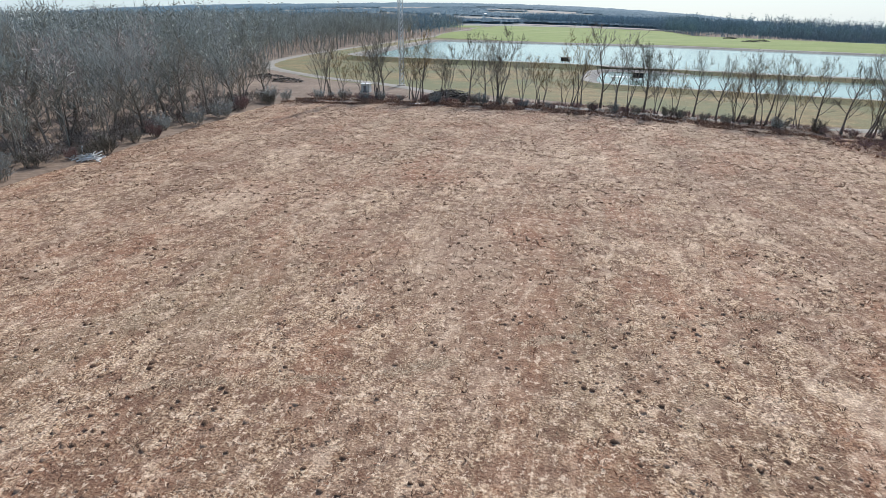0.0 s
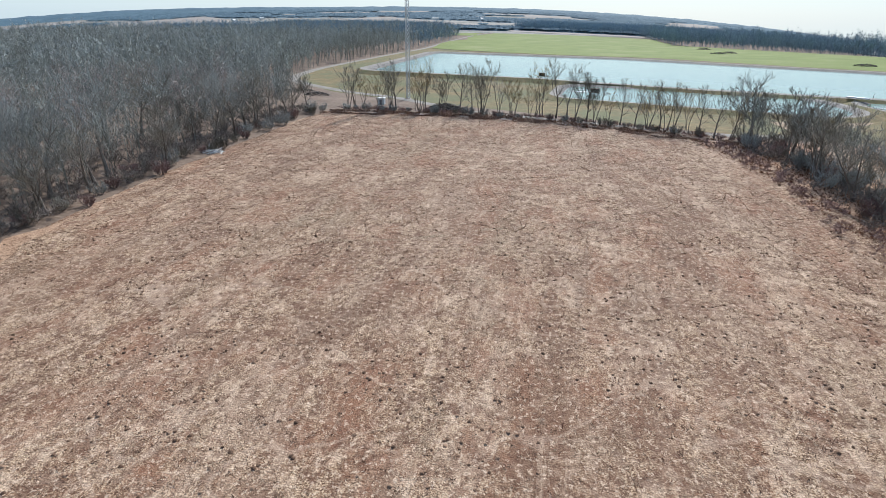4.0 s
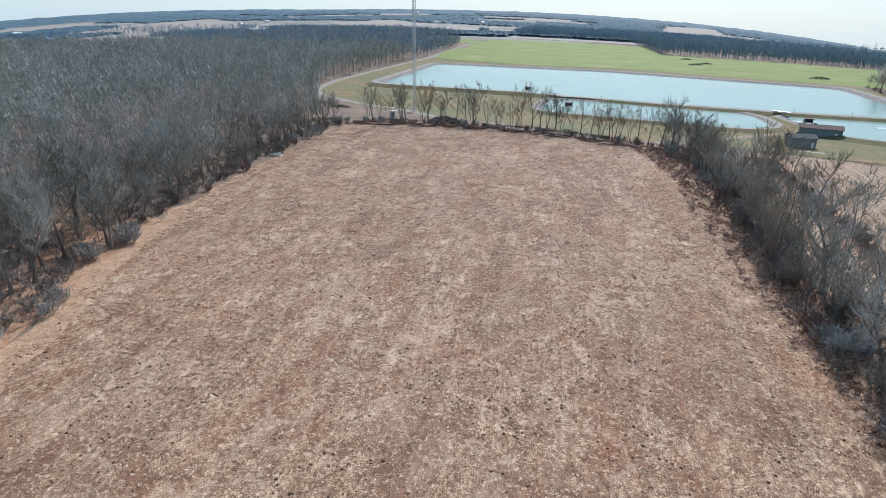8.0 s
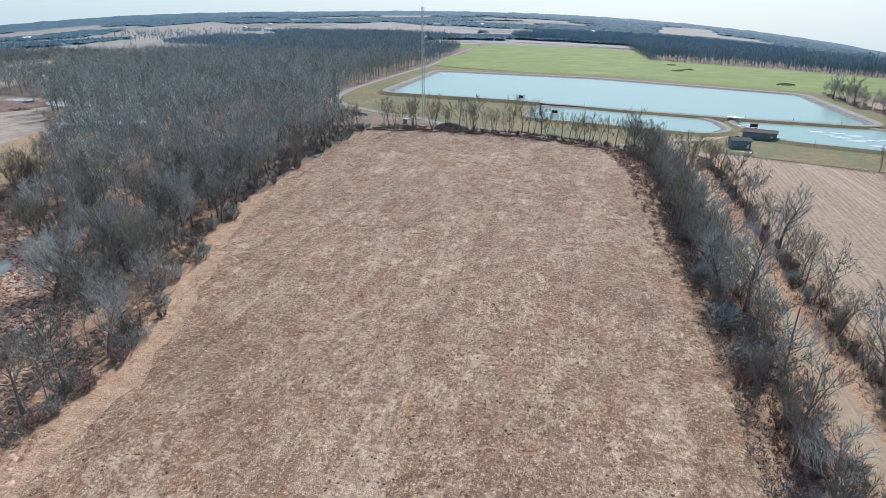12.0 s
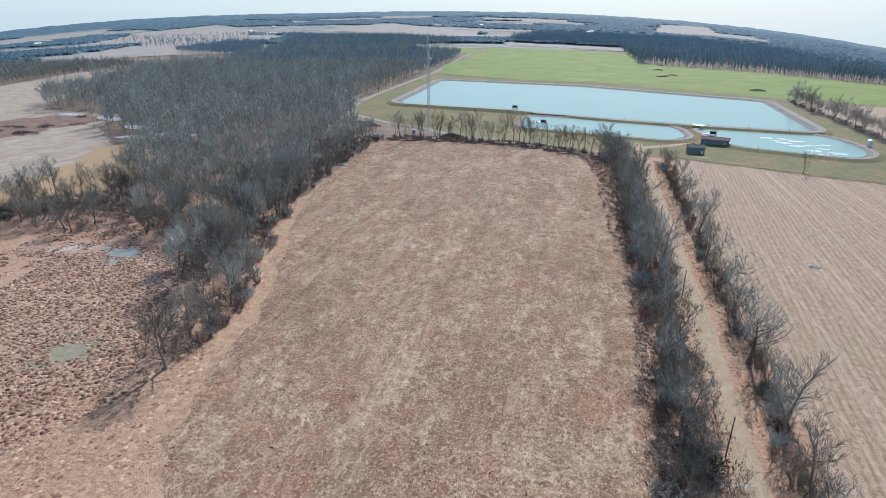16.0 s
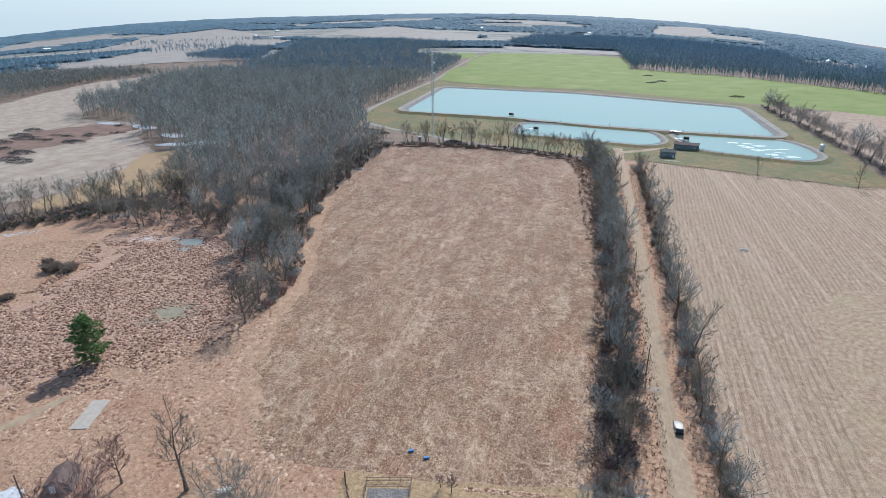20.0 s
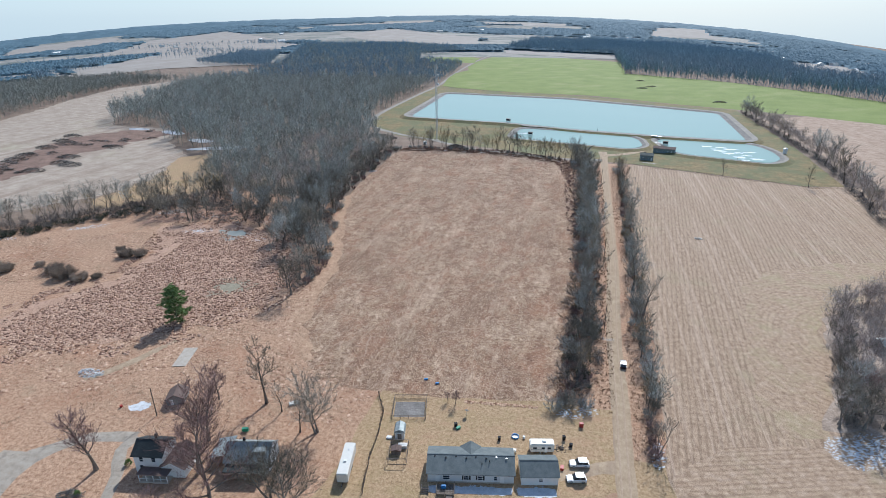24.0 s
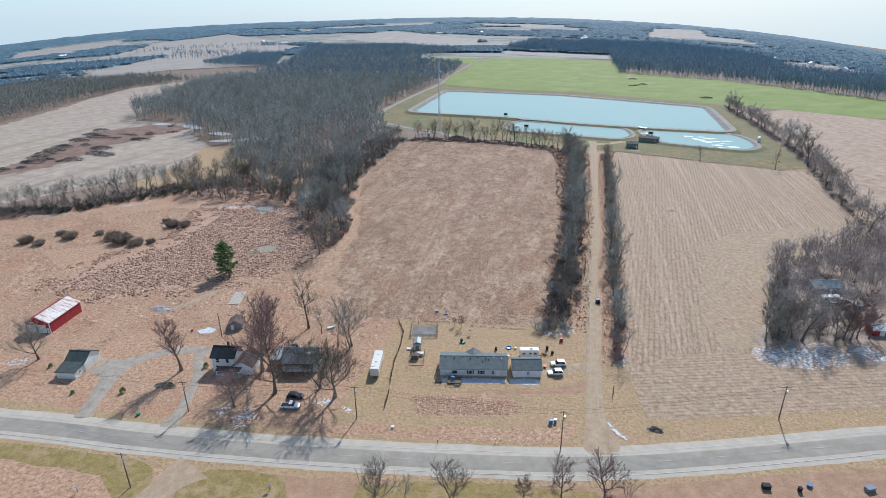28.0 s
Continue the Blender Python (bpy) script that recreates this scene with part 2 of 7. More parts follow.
M = {
    "ground": surface("woodland_floor", ((0.13, 0.09, 0.066), (0.22, 0.158, 0.115), (0.32, 0.24, 0.175)), 14, 1.2),
    "litter": surface("grove_leaf_litter", ((0.22, 0.165, 0.125), (0.36, 0.28, 0.22), (0.50, 0.405, 0.33)), 5, 0.5, bump=0.5, contrast=1.7, detail=9),
    "field": surface("dry_field_grass", ((0.095, 0.05, 0.029), (0.37, 0.234, 0.139), (0.70, 0.525, 0.35)), 0.8, 0.17, bump=0.8, contrast=2.4, grain=0.5, detail=11),
    "path": surface("trodden_grass", ((0.30, 0.172, 0.105), (0.45, 0.288, 0.18), (0.59, 0.41, 0.275)), 2.5, 0.3, bump=0.6, contrast=2.0, detail=11),
    "meadow": patched(patched(surface("pale_meadow_grass", ((0.19, 0.10, 0.06), (0.44, 0.27, 0.167), (0.645, 0.445, 0.30)), 1.1, 0.2, bump=0.6, contrast=1.9, detail=11),
                      (0.36, 0.17, 0.095), 25, 0.5, 0.68, 0.7, 9), (0.30, 0.235, 0.15), 12, 0.56, 0.7, 0.6, 70),
    "reeds": patched(surface("marsh_reeds", ((0.11, 0.06, 0.043), (0.31, 0.182, 0.125), (0.50, 0.325, 0.225)), 1.5, 0.4, bump=0.6, contrast=1.7, detail=10, island=0.3),
                     (0.37, 0.225, 0.15), 11, 0.5, 0.62, 0.6, 5),
    "lawn": patched(patched(surface("winter_lawn", ((0.22, 0.14, 0.075), (0.40, 0.27, 0.15), (0.56, 0.405, 0.245)), 0.9, 0.15, bump=0.5, contrast=2.0, detail=10),
                    (0.30, 0.235, 0.105), 9, 0.48, 0.66, 0.6, 2), (0.45, 0.27, 0.165), 6, 0.51, 0.66, 0.65, 33, (0.35, 1, 1), 14),
    "verge": patched(surface("grass_verge", ((0.15, 0.112, 0.038), (0.262, 0.195, 0.07), (0.38, 0.285, 0.125)), 2, 0.3, bump=0.3, contrast=1.5, detail=10),
                     (0.42, 0.29, 0.18), 7, 0.5, 0.62, 0.7, 8),
    "bank_grass": patched(surface("bank_grass", ((0.135, 0.098, 0.042), (0.22, 0.162, 0.072), (0.325, 0.24, 0.115)), 4, 0.5, bump=0.3, contrast=1.6, detail=10),
                          (0.13, 0.147, 0.066), 25, 0.43, 0.57, 0.75, 21),
    "crop": patched(patched(rowed(patched(surface("stubble", ((0.23, 0.152, 0.1), (0.385, 0.27, 0.178), (0.515, 0.38, 0.262)), 1.6, 0.25, bump=0.6, contrast=2.5, detail=11), (0.36, 0.30, 0.18), 26, 0.52, 0.66, 0.6, 4),
                    (0.205, 0.138, 0.09), 1.7, 0.5, 3), (0.42, 0.315, 0.225), 30, 0.54, 0.7, 0.5, 14), (0.56, 0.425, 0.32), 2.2, 0.5, 0.62, 0.55, 34, (1, 0.012, 1), 3),
    "crop_turn": rowed(patched(surface("stubble_turn_rows", ((0.23, 0.152, 0.1), (0.385, 0.27, 0.178), (0.515, 0.38, 0.262)), 1.6, 0.25, bump=0.6, contrast=2.5, detail=11), (0.38, 0.32, 0.18), 16, 0.48, 0.62, 0.7, 44),
                    (0.225, 0.152, 0.1), 1.9, 0.3, centre=(86, 116)),
    "crop_head": rowed(patched(surface("stubble_headland", ((0.23, 0.152, 0.1), (0.385, 0.27, 0.178), (0.515, 0.38, 0.262)), 1.6, 0.25, bump=0.6, contrast=2.5, detail=11), (0.33, 0.29, 0.17), 20, 0.52, 0.66, 0.6, 54),
                    (0.215, 0.145, 0.095), 1.45, 0.45, 71),
    "crop_w": patched(patched(surface("stubble_west", ((0.28, 0.218, 0.165), (0.39, 0.315, 0.245), (0.475, 0.395, 0.315)), 9, 0.9, bump=0.3, contrast=1.4), (0.27, 0.20, 0.15), 5.5, 0.5, 0.6, 0.7, 3, (1, 0.012, 1)),
                      (0.40, 0.36, 0.24), 60, 0.56, 0.7, 0.6, 7),
    "crop_e": patched(surface("stubble_east", ((0.25, 0.165, 0.11), (0.375, 0.265, 0.19), (0.47, 0.35, 0.26)), 6, 0.6, bump=0.3, contrast=1.4), (0.50, 0.39, 0.29), 3.5, 0.52, 0.62, 0.5, 3, (1, 0.02, 1), 10),
    # far_field is greyed a little in its colour to stand for haze
    "far_field": surface("far_stubble_haze_grey", ((0.27, 0.235, 0.20), (0.335, 0.295, 0.255), (0.40, 0.355, 0.31)), 60, 6, bump=0),
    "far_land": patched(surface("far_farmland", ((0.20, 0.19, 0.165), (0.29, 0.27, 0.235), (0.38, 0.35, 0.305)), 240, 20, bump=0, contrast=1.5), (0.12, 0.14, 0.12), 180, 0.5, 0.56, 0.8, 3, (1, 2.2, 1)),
    "earth": patched(surface("bare_yard_earth", ((0.26, 0.152, 0.09), (0.37, 0.228, 0.142), (0.47, 0.31, 0.205)), 3, 0.25, bump=0.4, contrast=1.6, detail=10), (0.30, 0.185, 0.115), 6, 0.5, 0.62, 0.7, 6, (0.4, 1, 1), 20),
    "scrub": surface("cleared_scrub", ((0.12, 0.08, 0.062), (0.22, 0.14, 0.105), (0.32, 0.215, 0.16)), 9, 1, bump=0.5),
    "green": patched(surface("winter_wheat", ((0.15, 0.19, 0.042), (0.195, 0.24, 0.055), (0.24, 0.278, 0.08)), 30, 2.0, bump=0.2, grain=0.2),
                     (0.33, 0.31, 0.15), 60, 0.53, 0.72, 0.6, 6),
    "gravel": patched(surface("gravel", ((0.285, 0.20, 0.125), (0.395, 0.292, 0.19), (0.505, 0.395, 0.275)), 3, 0.2, bump=0.35, contrast=1.4, detail=10),
                      (0.26, 0.18, 0.135), 3.2, 0.5, 0.66, 0.6, 3, (1, 0.03, 1), 1.5),
    "algae": surface("olive_puddle_mud", ((0.19, 0.155, 0.10), (0.29, 0.25, 0.165), (0.36, 0.325, 0.225)), 2.2, 0.3, rough=0.5, bump=0.2, contrast=1.6, detail=9),
    "rut": surface("worn_gravel", ((0.32, 0.225, 0.148), (0.41, 0.302, 0.208), (0.495, 0.385, 0.278)), 2, 0.2, bump=0.2, contrast=1.3, detail=9),
    "shingle": surface("grey_riprap", ((0.13, 0.12, 0.11), (0.22, 0.20, 0.18), (0.33, 0.31, 0.285)), 4, 0.5, bump=0.6),
    "crest": surface("bank_track", ((0.22, 0.20, 0.17), (0.29, 0.265, 0.228), (0.37, 0.34, 0.295)), 6, 0.4),
    "asphalt": patched(surface("worn_asphalt", ((0.245, 0.215, 0.17), (0.312, 0.278, 0.226), (0.375, 0.338, 0.28)), 4, 0.12, rough=0.85, bump=0.15),
                       (0.19, 0.18, 0.17), 10, 0.54, 0.66, 0.6, 5, (0.2, 1, 1)),
    "drive": patched(patched(surface("old_drive", ((0.27, 0.225, 0.175), (0.355, 0.305, 0.245), (0.43, 0.38, 0.315)), 2, 0.15, bump=0.3, contrast=1.5, detail=10), (0.20, 0.17, 0.14), 3, 0.53, 0.63, 0.7, 8), (0.40, 0.29, 0.19), 1.2, 0.6, 0.66, 0.8, 18),
    "shoulder": surface("pale_paved_shoulder", ((0.38, 0.325, 0.255), (0.465, 0.405, 0.325), (0.54, 0.48, 0.395)), 3, 0.15, bump=0.15),
    "paint_line": plain("road_paint", (0.50, 0.485, 0.45), 0.7, vary=0.3),
    "yellow_line": plain("yellow_road_paint", (0.41, 0.36, 0.27), 0.7, vary=0.3),
    "bark": surface("bark", ((0.10, 0.083, 0.068), (0.185, 0.157, 0.13), (0.29, 0.256, 0.215)), 0.9, 0.12, bump=0.5, rand=0.25),
    "twig": surface("twigs", ((0.145, 0.13, 0.102), (0.25, 0.227, 0.183), (0.38, 0.35, 0.29)), 2.5, 0.4, bump=0, rand=0.5),
    "twig_red": surface("reddish_twigs", ((0.19, 0.12, 0.105), (0.28, 0.18, 0.16), (0.37, 0.26, 0.235)), 2.5, 0.4, bump=0, rand=0.4),
    "twig_grey": surface("pale_twigs", ((0.255, 0.262, 0.24), (0.372, 0.38, 0.352), (0.51, 0.52, 0.485)), 2.5, 0.4, bump=0, rand=0.4),
    "twig_gold": surface("golden_twigs", ((0.17, 0.125, 0.06), (0.27, 0.20, 0.095), (0.36, 0.27, 0.14)), 2.5, 0.4, bump=0, rand=0.4),
    "twig_willow": surface("willow_twigs", ((0.19, 0.15, 0.115), (0.31, 0.25, 0.195), (0.43, 0.355, 0.285)), 2.5, 0.4, bump=0, rand=0.3),
    "wood_far": surface("woodland_twigs", ((0.212, 0.222, 0.198), (0.365, 0.38, 0.342), (0.52, 0.54, 0.49)), 8, 2.5, bump=0, island=0.22, contrast=1.3),
    "grove_twig": surface("grove_twigs", ((0.265, 0.218, 0.192), (0.435, 0.365, 0.325), (0.60, 0.515, 0.465)), 6, 1.5, bump=0, island=0.25, contrast=1.3),
    "brush_twig": surface("thicket_twigs", ((0.14, 0.118, 0.10), (0.24, 0.205, 0.175), (0.36, 0.31, 0.27)), 4, 0.8, bump=0, island=0.3, contrast=1.2),
    "wood_dark": surface("dark_woodland_twigs", ((0.175, 0.177, 0.153), (0.292, 0.296, 0.258), (0.42, 0.425, 0.375)), 8, 2.5, bump=0, island=0.22, contrast=1.3),
    # the next two far woods have blue haze mixed into their base colours
    "wood_hazed": surface("far_twigs_haze_tint", ((0.15, 0.212, 0.25), (0.23, 0.31, 0.36), (0.32, 0.41, 0.465)), 20, 6, bump=0, island=0.25, contrast=1.2),
    "backdrop": surface("distant_woods_haze_tint", ((0.062, 0.122, 0.158), (0.088, 0.157, 0.198), (0.118, 0.195, 0.24)), 60, 14, bump=0, contrast=1.2, island=0.2),
    "needle": surface("pine_needles", ((0.10, 0.165, 0.055), (0.19, 0.28, 0.095), (0.29, 0.39, 0.16)), 0.8, 0.1, bump=0, island=0.4),
    "reed_lump": surface("matted_reeds", ((0.145, 0.078, 0.053), (0.305, 0.178, 0.123), (0.48, 0.315, 0.225)), 1.2, 0.15, bump=0.7, contrast=1.5, island=0.35),
    "weed_lump": surface("matted_weeds", ((0.13, 0.075, 0.046), (0.255, 0.155, 0.097), (0.40, 0.26, 0.168)), 0.5, 0.08, bump=0.7, contrast=1.6, island=0.35),
    "straw_lump": surface("matted_dead_grass", ((0.24, 0.125, 0.078), (0.43, 0.262, 0.168), (0.62, 0.43, 0.30)), 1.2, 0.12, bump=0.6, contrast=1.6, island=0.3),
    "straw": surface("dead_grass_blades", ((0.16, 0.10, 0.06), (0.38, 0.265, 0.17), (0.68, 0.525, 0.365)), 8, 0.6, bump=0, island=0.5),
    "weed": surface("dead_weed_stems", ((0.11, 0.065, 0.041), (0.205, 0.122, 0.077), (0.33, 0.205, 0.13)), 8, 0.6, bump=0, island=0.5),
    "rust": surface("rust_red_weeds", ((0.13, 0.055, 0.03), (0.24, 0.105, 0.06), (0.36, 0.18, 0.105)), 8, 0.6, bump=0, island=0.5),
    "bramble": surface("bramble_stems", ((0.045, 0.05, 0.034), (0.085, 0.09, 0.062), (0.15, 0.15, 0.105)), 4, 0.5, bump=0, island=0.5),
    "ice": plain("old_ice", (0.42, 0.50, 0.52), 0.45, vary=0.22, size=3),
    "snow": plain("old_snow", (0.58, 0.59, 0.60), 0.7, vary=0.28, size=1.5),
}


for key in ("crop_turn", "crop_head"):
    patched(patched(M[key], (0.42, 0.315, 0.225), 30, 0.54, 0.7, 0.5, 14), (0.56, 0.425, 0.32), 2.2, 0.5, 0.62, 0.45, 34)
# fine speckle of single tufts
for key, dark, pale, length in (("meadow", (0.17, 0.09, 0.055), (0.66, 0.475, 0.33), 1), ("lawn", (0.20, 0.135, 0.07), (0.58, 0.43, 0.265), 1), ("path", (0.25, 0.145, 0.09), (0.66, 0.475, 0.33), 1),
                                ("crop", (0.19, 0.125, 0.085), (0.60, 0.465, 0.335), 0.12)):
    patched(patched(M[key], dark, 0.6, 0.54, 0.58, 0.5, 151, (1, length, 1), 3), pale, 0.5, 0.56, 0.6, 0.35, 163, (1, length, 1), 3)
for colour, size, lo, hi, amount, seed, along_rows in (
        ((0.74, 0.545, 0.385), 2.4, 0.515, 0.6, 0.6, 11, 0.55), ((0.66, 0.49, 0.345), 4.2, 0.54, 0.66, 0.45, 91, 0.09),
        ((0.20, 0.102, 0.06), 5, 0.48, 0.59, 0.72, 3, 0.5), ((0.16, 0.082, 0.05), 2.0, 0.51, 0.57, 0.75, 51, 0.75),
        ((0.29, 0.125, 0.066), 9, 0.48, 0.62, 0.62, 77, 0.5), ((0.19, 0.105, 0.063), 19, 0.5, 0.6, 0.55, 107, 0.35), ((0.25, 0.185, 0.112), 17, 0.54, 0.66, 0.5, 40, 0.4), ((0.68, 0.5, 0.35), 12, 0.52, 0.66, 0.45, 131, 0.3),
        ((0.165, 0.092, 0.057), 3.6, 0.53, 0.64, 0.6, 92, 0.07), ((0.64, 0.475, 0.33), 1.5, 0.6, 0.66, 0.4, 93, 0.04),
        ((0.125, 0.062, 0.037), 0.6, 0.54, 0.58, 0.7, 151, 0.8), ((0.80, 0.61, 0.44), 0.5, 0.545, 0.59, 0.62, 163, 0.8)):
    patched(M["field"], colour, size, lo, hi, amount, seed, (1, along_rows, 1), 3.8)
for size, width, amount, seed in ((9, 0.02, 0.1, 5), (23, 0.007, 0.22, 21)):
    veined(M["field"], (0.74, 0.56, 0.405), size, width, amount, seed)


def water(name, colour, rough):
    m = bpy.data.materials.new(name)
    m.use_nodes = True
    n, l = m.node_tree.nodes, m.node_tree.links
    p = n["Principled BSDF"]
    p.inputs["Base Color"].default_value = (*colour, 1)
    p.inputs["Roughness"].default_value, p.inputs["IOR"].default_value = rough, 1.33
    p.inputs["Specular IOR Level"].default_value = 0.3
    t, bp = n.new("ShaderNodeTexNoise"), n.new("ShaderNodeBump")
    t.inputs["Scale"].default_value, t.inputs["Detail"].default_value = 0.8, 4
    l.new(n.new("ShaderNodeNewGeometry").outputs["Position"], t.inputs["Vector"])
    bp.inputs["Strength"].default_value, bp.inputs["Distance"].default_value = 0.12, 0.05
    l.new(t.outputs[0], bp.inputs["Height"])
    l.new(bp.outputs[0], p.inputs["Normal"])
    return m


M["lagoon"] = water("lagoon_water", (0.262, 0.385, 0.335), 0.14)
M["frozen"] = water("frozen_puddle", (0.27, 0.29, 0.26), 0.55)


# ---- building helpers ----
def part(name, bm, material, parent=None, label="", smooth=False):
    me = bpy.data.meshes.new(name)
    if isinstance(bm, tuple):
        me.from_pydata(*bm)
    else:
        bm.to_mesh(me)
        bm.free()
    me.materials.append(M[material] if isinstance(material, str) else material)
    if smooth:
        me.shade_smooth()
    ob = new(name, me)
    ob.parent = parent
    if label:
        ob["label"] = label
    return ob


def thing(name, label, category, group="", m=None):
    ob = tagged(new(name), label, category, group)
    ob.empty_display_size = 0.3
    if m is not None:
        ob.matrix_basis = m
    return ob


def land(x, y):
    """Height of the land: level round the farm; falls far east and west and rises far off to fit the bowed horizon in
    the camera's view.
    """
    dx, dy = x + 5.0, y + 90.0
    r, t = math.hypot(dx, dy), math.atan2(dx, dy) + 0.29
    if r < 800:
        return 0.0
    u = min(abs(math.tan(t)) if abs(t) < 1.2 else 9.0, 0.94) / 0.784
    k = max(0.0, min(1.0, (2.1 - abs(t)) / 0.5))
    if r > 4640:
        r = 4640 - (r - 4640) * 0.6
    rise = 72 * ((r - 2400) / 2250) ** 1.5 * k * (0.5 + 0.5 * max(0.0, 1 - (t / 0.85) ** 2)) if r > 2400 else 0.0
    return rise - (0.062 if t > 0 else 0.036) * u * u * k * (r - 800) * min(1.0, (r - 800) / 300)


def frayed(outline, step=5.0, fray=0.8, seed=0.0):
    """The outline of a patch of land with its edges broken up."""
    out = []
    for (x0, y0), (x1, y1) in zip(outline, outline[1:] + outline[:1]):
        n = max(1, int(math.hypot(x1 - x0, y1 - y0) / step))
        for i in range(n):
            x, y = x0 + (x1 - x0) * i / n, y0 + (y1 - y0) * i / n
            v = noise.noise_vector((x / step / 1.7, y / step / 1.7, seed))
            out.append((x + v.x * fray * 2, y + v.y * fray * 2))
    return out


def sheet(outline, z):
    from mathutils.geometry import tessellate_polygon
    pts = [Vector((x, y, z)) for x, y in outline]
    faces = []
    for a, b, c in tessellate_polygon([pts]):
        faces.append((a, b, c) if (pts[b] - pts[a]).cross(pts[c] - pts[a]).z > 0 else (a, c, b))
    return [tuple(p) for p in pts], [], faces


def patch(name, outline, material, z, label, step=5.0, fray=0.8):
    """A piece of ground that lies on the sheet of land."""
    return tagged(part(name, sheet(frayed(outline, step, fray, z), z), material), label, "ground", kind="structure")


def far_patch(name, outline, material, label, lift=0.9):
    bm = bmesh.new()
    v, _, f = sheet(frayed(outline, 60, 9, 3.0), 0)
    vs = [bm.verts.new(p) for p in v]
    for t in f:
        bm.faces.new([vs[i] for i in t])
    for _ in range(5):
        long = [e for e in bm.edges if e.calc_length() > 85]
        if long:
            bmesh.ops.subdivide_edges(bm, edges=long, cuts=1)
            bmesh.ops.triangulate(bm, faces=[g for g in bm.faces if len(g.verts) > 3])
    for p in bm.verts:
        p.co.z = land(p.co.x, p.co.y) + 0.06 + lift * max(0.0, min(1.0, (math.hypot(p.co.x + 5, p.co.y + 90) - 760) / 120))
    return tagged(part(name, bm, material), label, "ground", kind="structure")


def ribbon(name, line, widths, material, z, label, category="road"):
    """A road along a line, with a slight camber and ragged edges."""
    pts = [Vector((x, y, 0)) for x, y in line]
    fine = []
    for i in range(len(pts) - 1):
        p0, p1, p2, p3 = pts[max(0, i - 1)], pts[i], pts[i + 1], pts[min(len(pts) - 1, i + 2)]
        n = max(2, int((p2 - p1).length / 4))
        for k in range(n):
            s = k / n
            q = 0.5 * (2 * p1 + (p2 - p0) * s + (2 * p0 - 5 * p1 + 4 * p2 - p3) * s * s + (3 * p1 - p0 - 3 * p2 + p3) * s ** 3)
            fine.append((q, widths[i] + (widths[i + 1] - widths[i]) * s))
    fine.append((pts[-1], widths[-1]))
    v, f = [], []
    for i, (q, w) in enumerate(fine):
        d = (fine[min(i + 1, len(fine) - 1)][0] - fine[max(i - 1, 0)][0]).normalized()
        side = Vector((d.y, -d.x, 0))
        for k, s in enumerate((-1, -0.5, 0, 0.5, 1)):
            j = noise.noise((q.x / 3, q.y / 3, k * 7.0 + z * 50)) * 0.35 if abs(s) == 1 else 0
            h = z + (0.0, 0.05, 0.08, 0.05, 0.0)[k] + (-0.06 if abs(s) == 1 else 0)
            c = q + side * (s * w / 2 + j)
            v.append((c.x, c.y, max(h, 0.012)))
        if i:
            for k in range(4):
                o = (i - 1) * 5 + k
                f.append((o, o + 1, o + 6, o + 5))
    return tagged(part(name, (v, [], f), material), label, category, kind="structure"), fine


# ---- the land ----
def axis_steps(lo, hi, near_lo, near_hi):
    return sorted({*np.linspace(lo, near_lo, round((near_lo - lo) / 60)).round(1), *np.arange(near_lo, near_hi, 25.0).round(1), *np.linspace(near_hi, hi, round((hi - near_hi) / 60)).round(1)})


gx, gy = axis_steps(-4800, 4800, -700, 700), axis_steps(-1500, 4800, -300, 1200)
gv = [(x, y, land(x, y) - 0.02) for y in gy for x in gx]
gf = [(j * len(gx) + i, j * len(gx) + i + 1, (j + 1) * len(gx) + i + 1, (j + 1) * len(gx) + i) for j in range(len(gy) - 1) for i in range(len(gx) - 1)]
tagged(part("ground", (gv, [], gf), "ground"), "brown leaf-littered land reaching to the horizon", "ground", kind="structure")

FIELD = [(-168, 350), (-167, 320), (-164, 290), (-160, 250), (-154, 218), (-143, 185), (-128, 152), (-118, 128), (-115, 104), (-109, 80), (-96, 62), (-81, 51),
         (-66, 52), (-46, 54), (-19, 59), (-14, 68), (-13, 120), (-15, 160), (-18, 200), (-22, 250), (-28, 300), (-33, 335), (-60, 346), (-105, 354), (-136, 354)]
patch("field", FIELD, "field", 0.03, "rough field of dry tan and rust-brown winter grass")
patch("meadow", [(-340, -38), (-160, -20), (-112, -16), (-72, -10), (-62, -6), (-62, 54), (-81, 52), (-96, 63), (-110, 82), (-116, 104), (-117, 126), (-132, 152),
                 (-152, 214), (-175, 216), (-235, 216), (-258, 192), (-284, 152), (-328, 108), (-370, 60)], "meadow", 0.02, "pale pinkish dry meadow grass beside the marsh")
patch("path", [(-155, 232), (-146, 205), (-133, 170), (-121, 146), (-113, 124), (-111, 104), (-104, 80), (-90, 62), (-96, 60), (-110, 77), (-116, 100), (-119, 128),
               (-130, 152), (-143, 182), (-156, 220)], "path", 0.045, "lighter trodden strip along the field edge", 4, 1.5)
patch("marsh", [(-214, 44), (-183, 40), (-161, 55), (-147, 64), (-127, 88), (-126, 118), (-150, 150), (-190, 165), (-225, 150), (-205, 120), (-198, 95), (-212, 66)], "reeds", 0.04,
      "brown matted reed bed in the marsh", 4, 2.4)
patch("marsh", [(-240, 150), (-200, 172), (-160, 165), (-135, 150), (-150, 172), (-185, 186), (-240, 176)], "reeds", 0.04, "brown matted reeds under bare trees", 5, 3)
patch("lawn", [(-64, -7.5), (-30, -2.5), (-2, 4.2), (4, 12), (1.6, 40), (0.5, 62), (-19, 60), (-46, 55), (-64, 53)], "lawn", 0.05, "short straw-coloured winter lawn round the house")
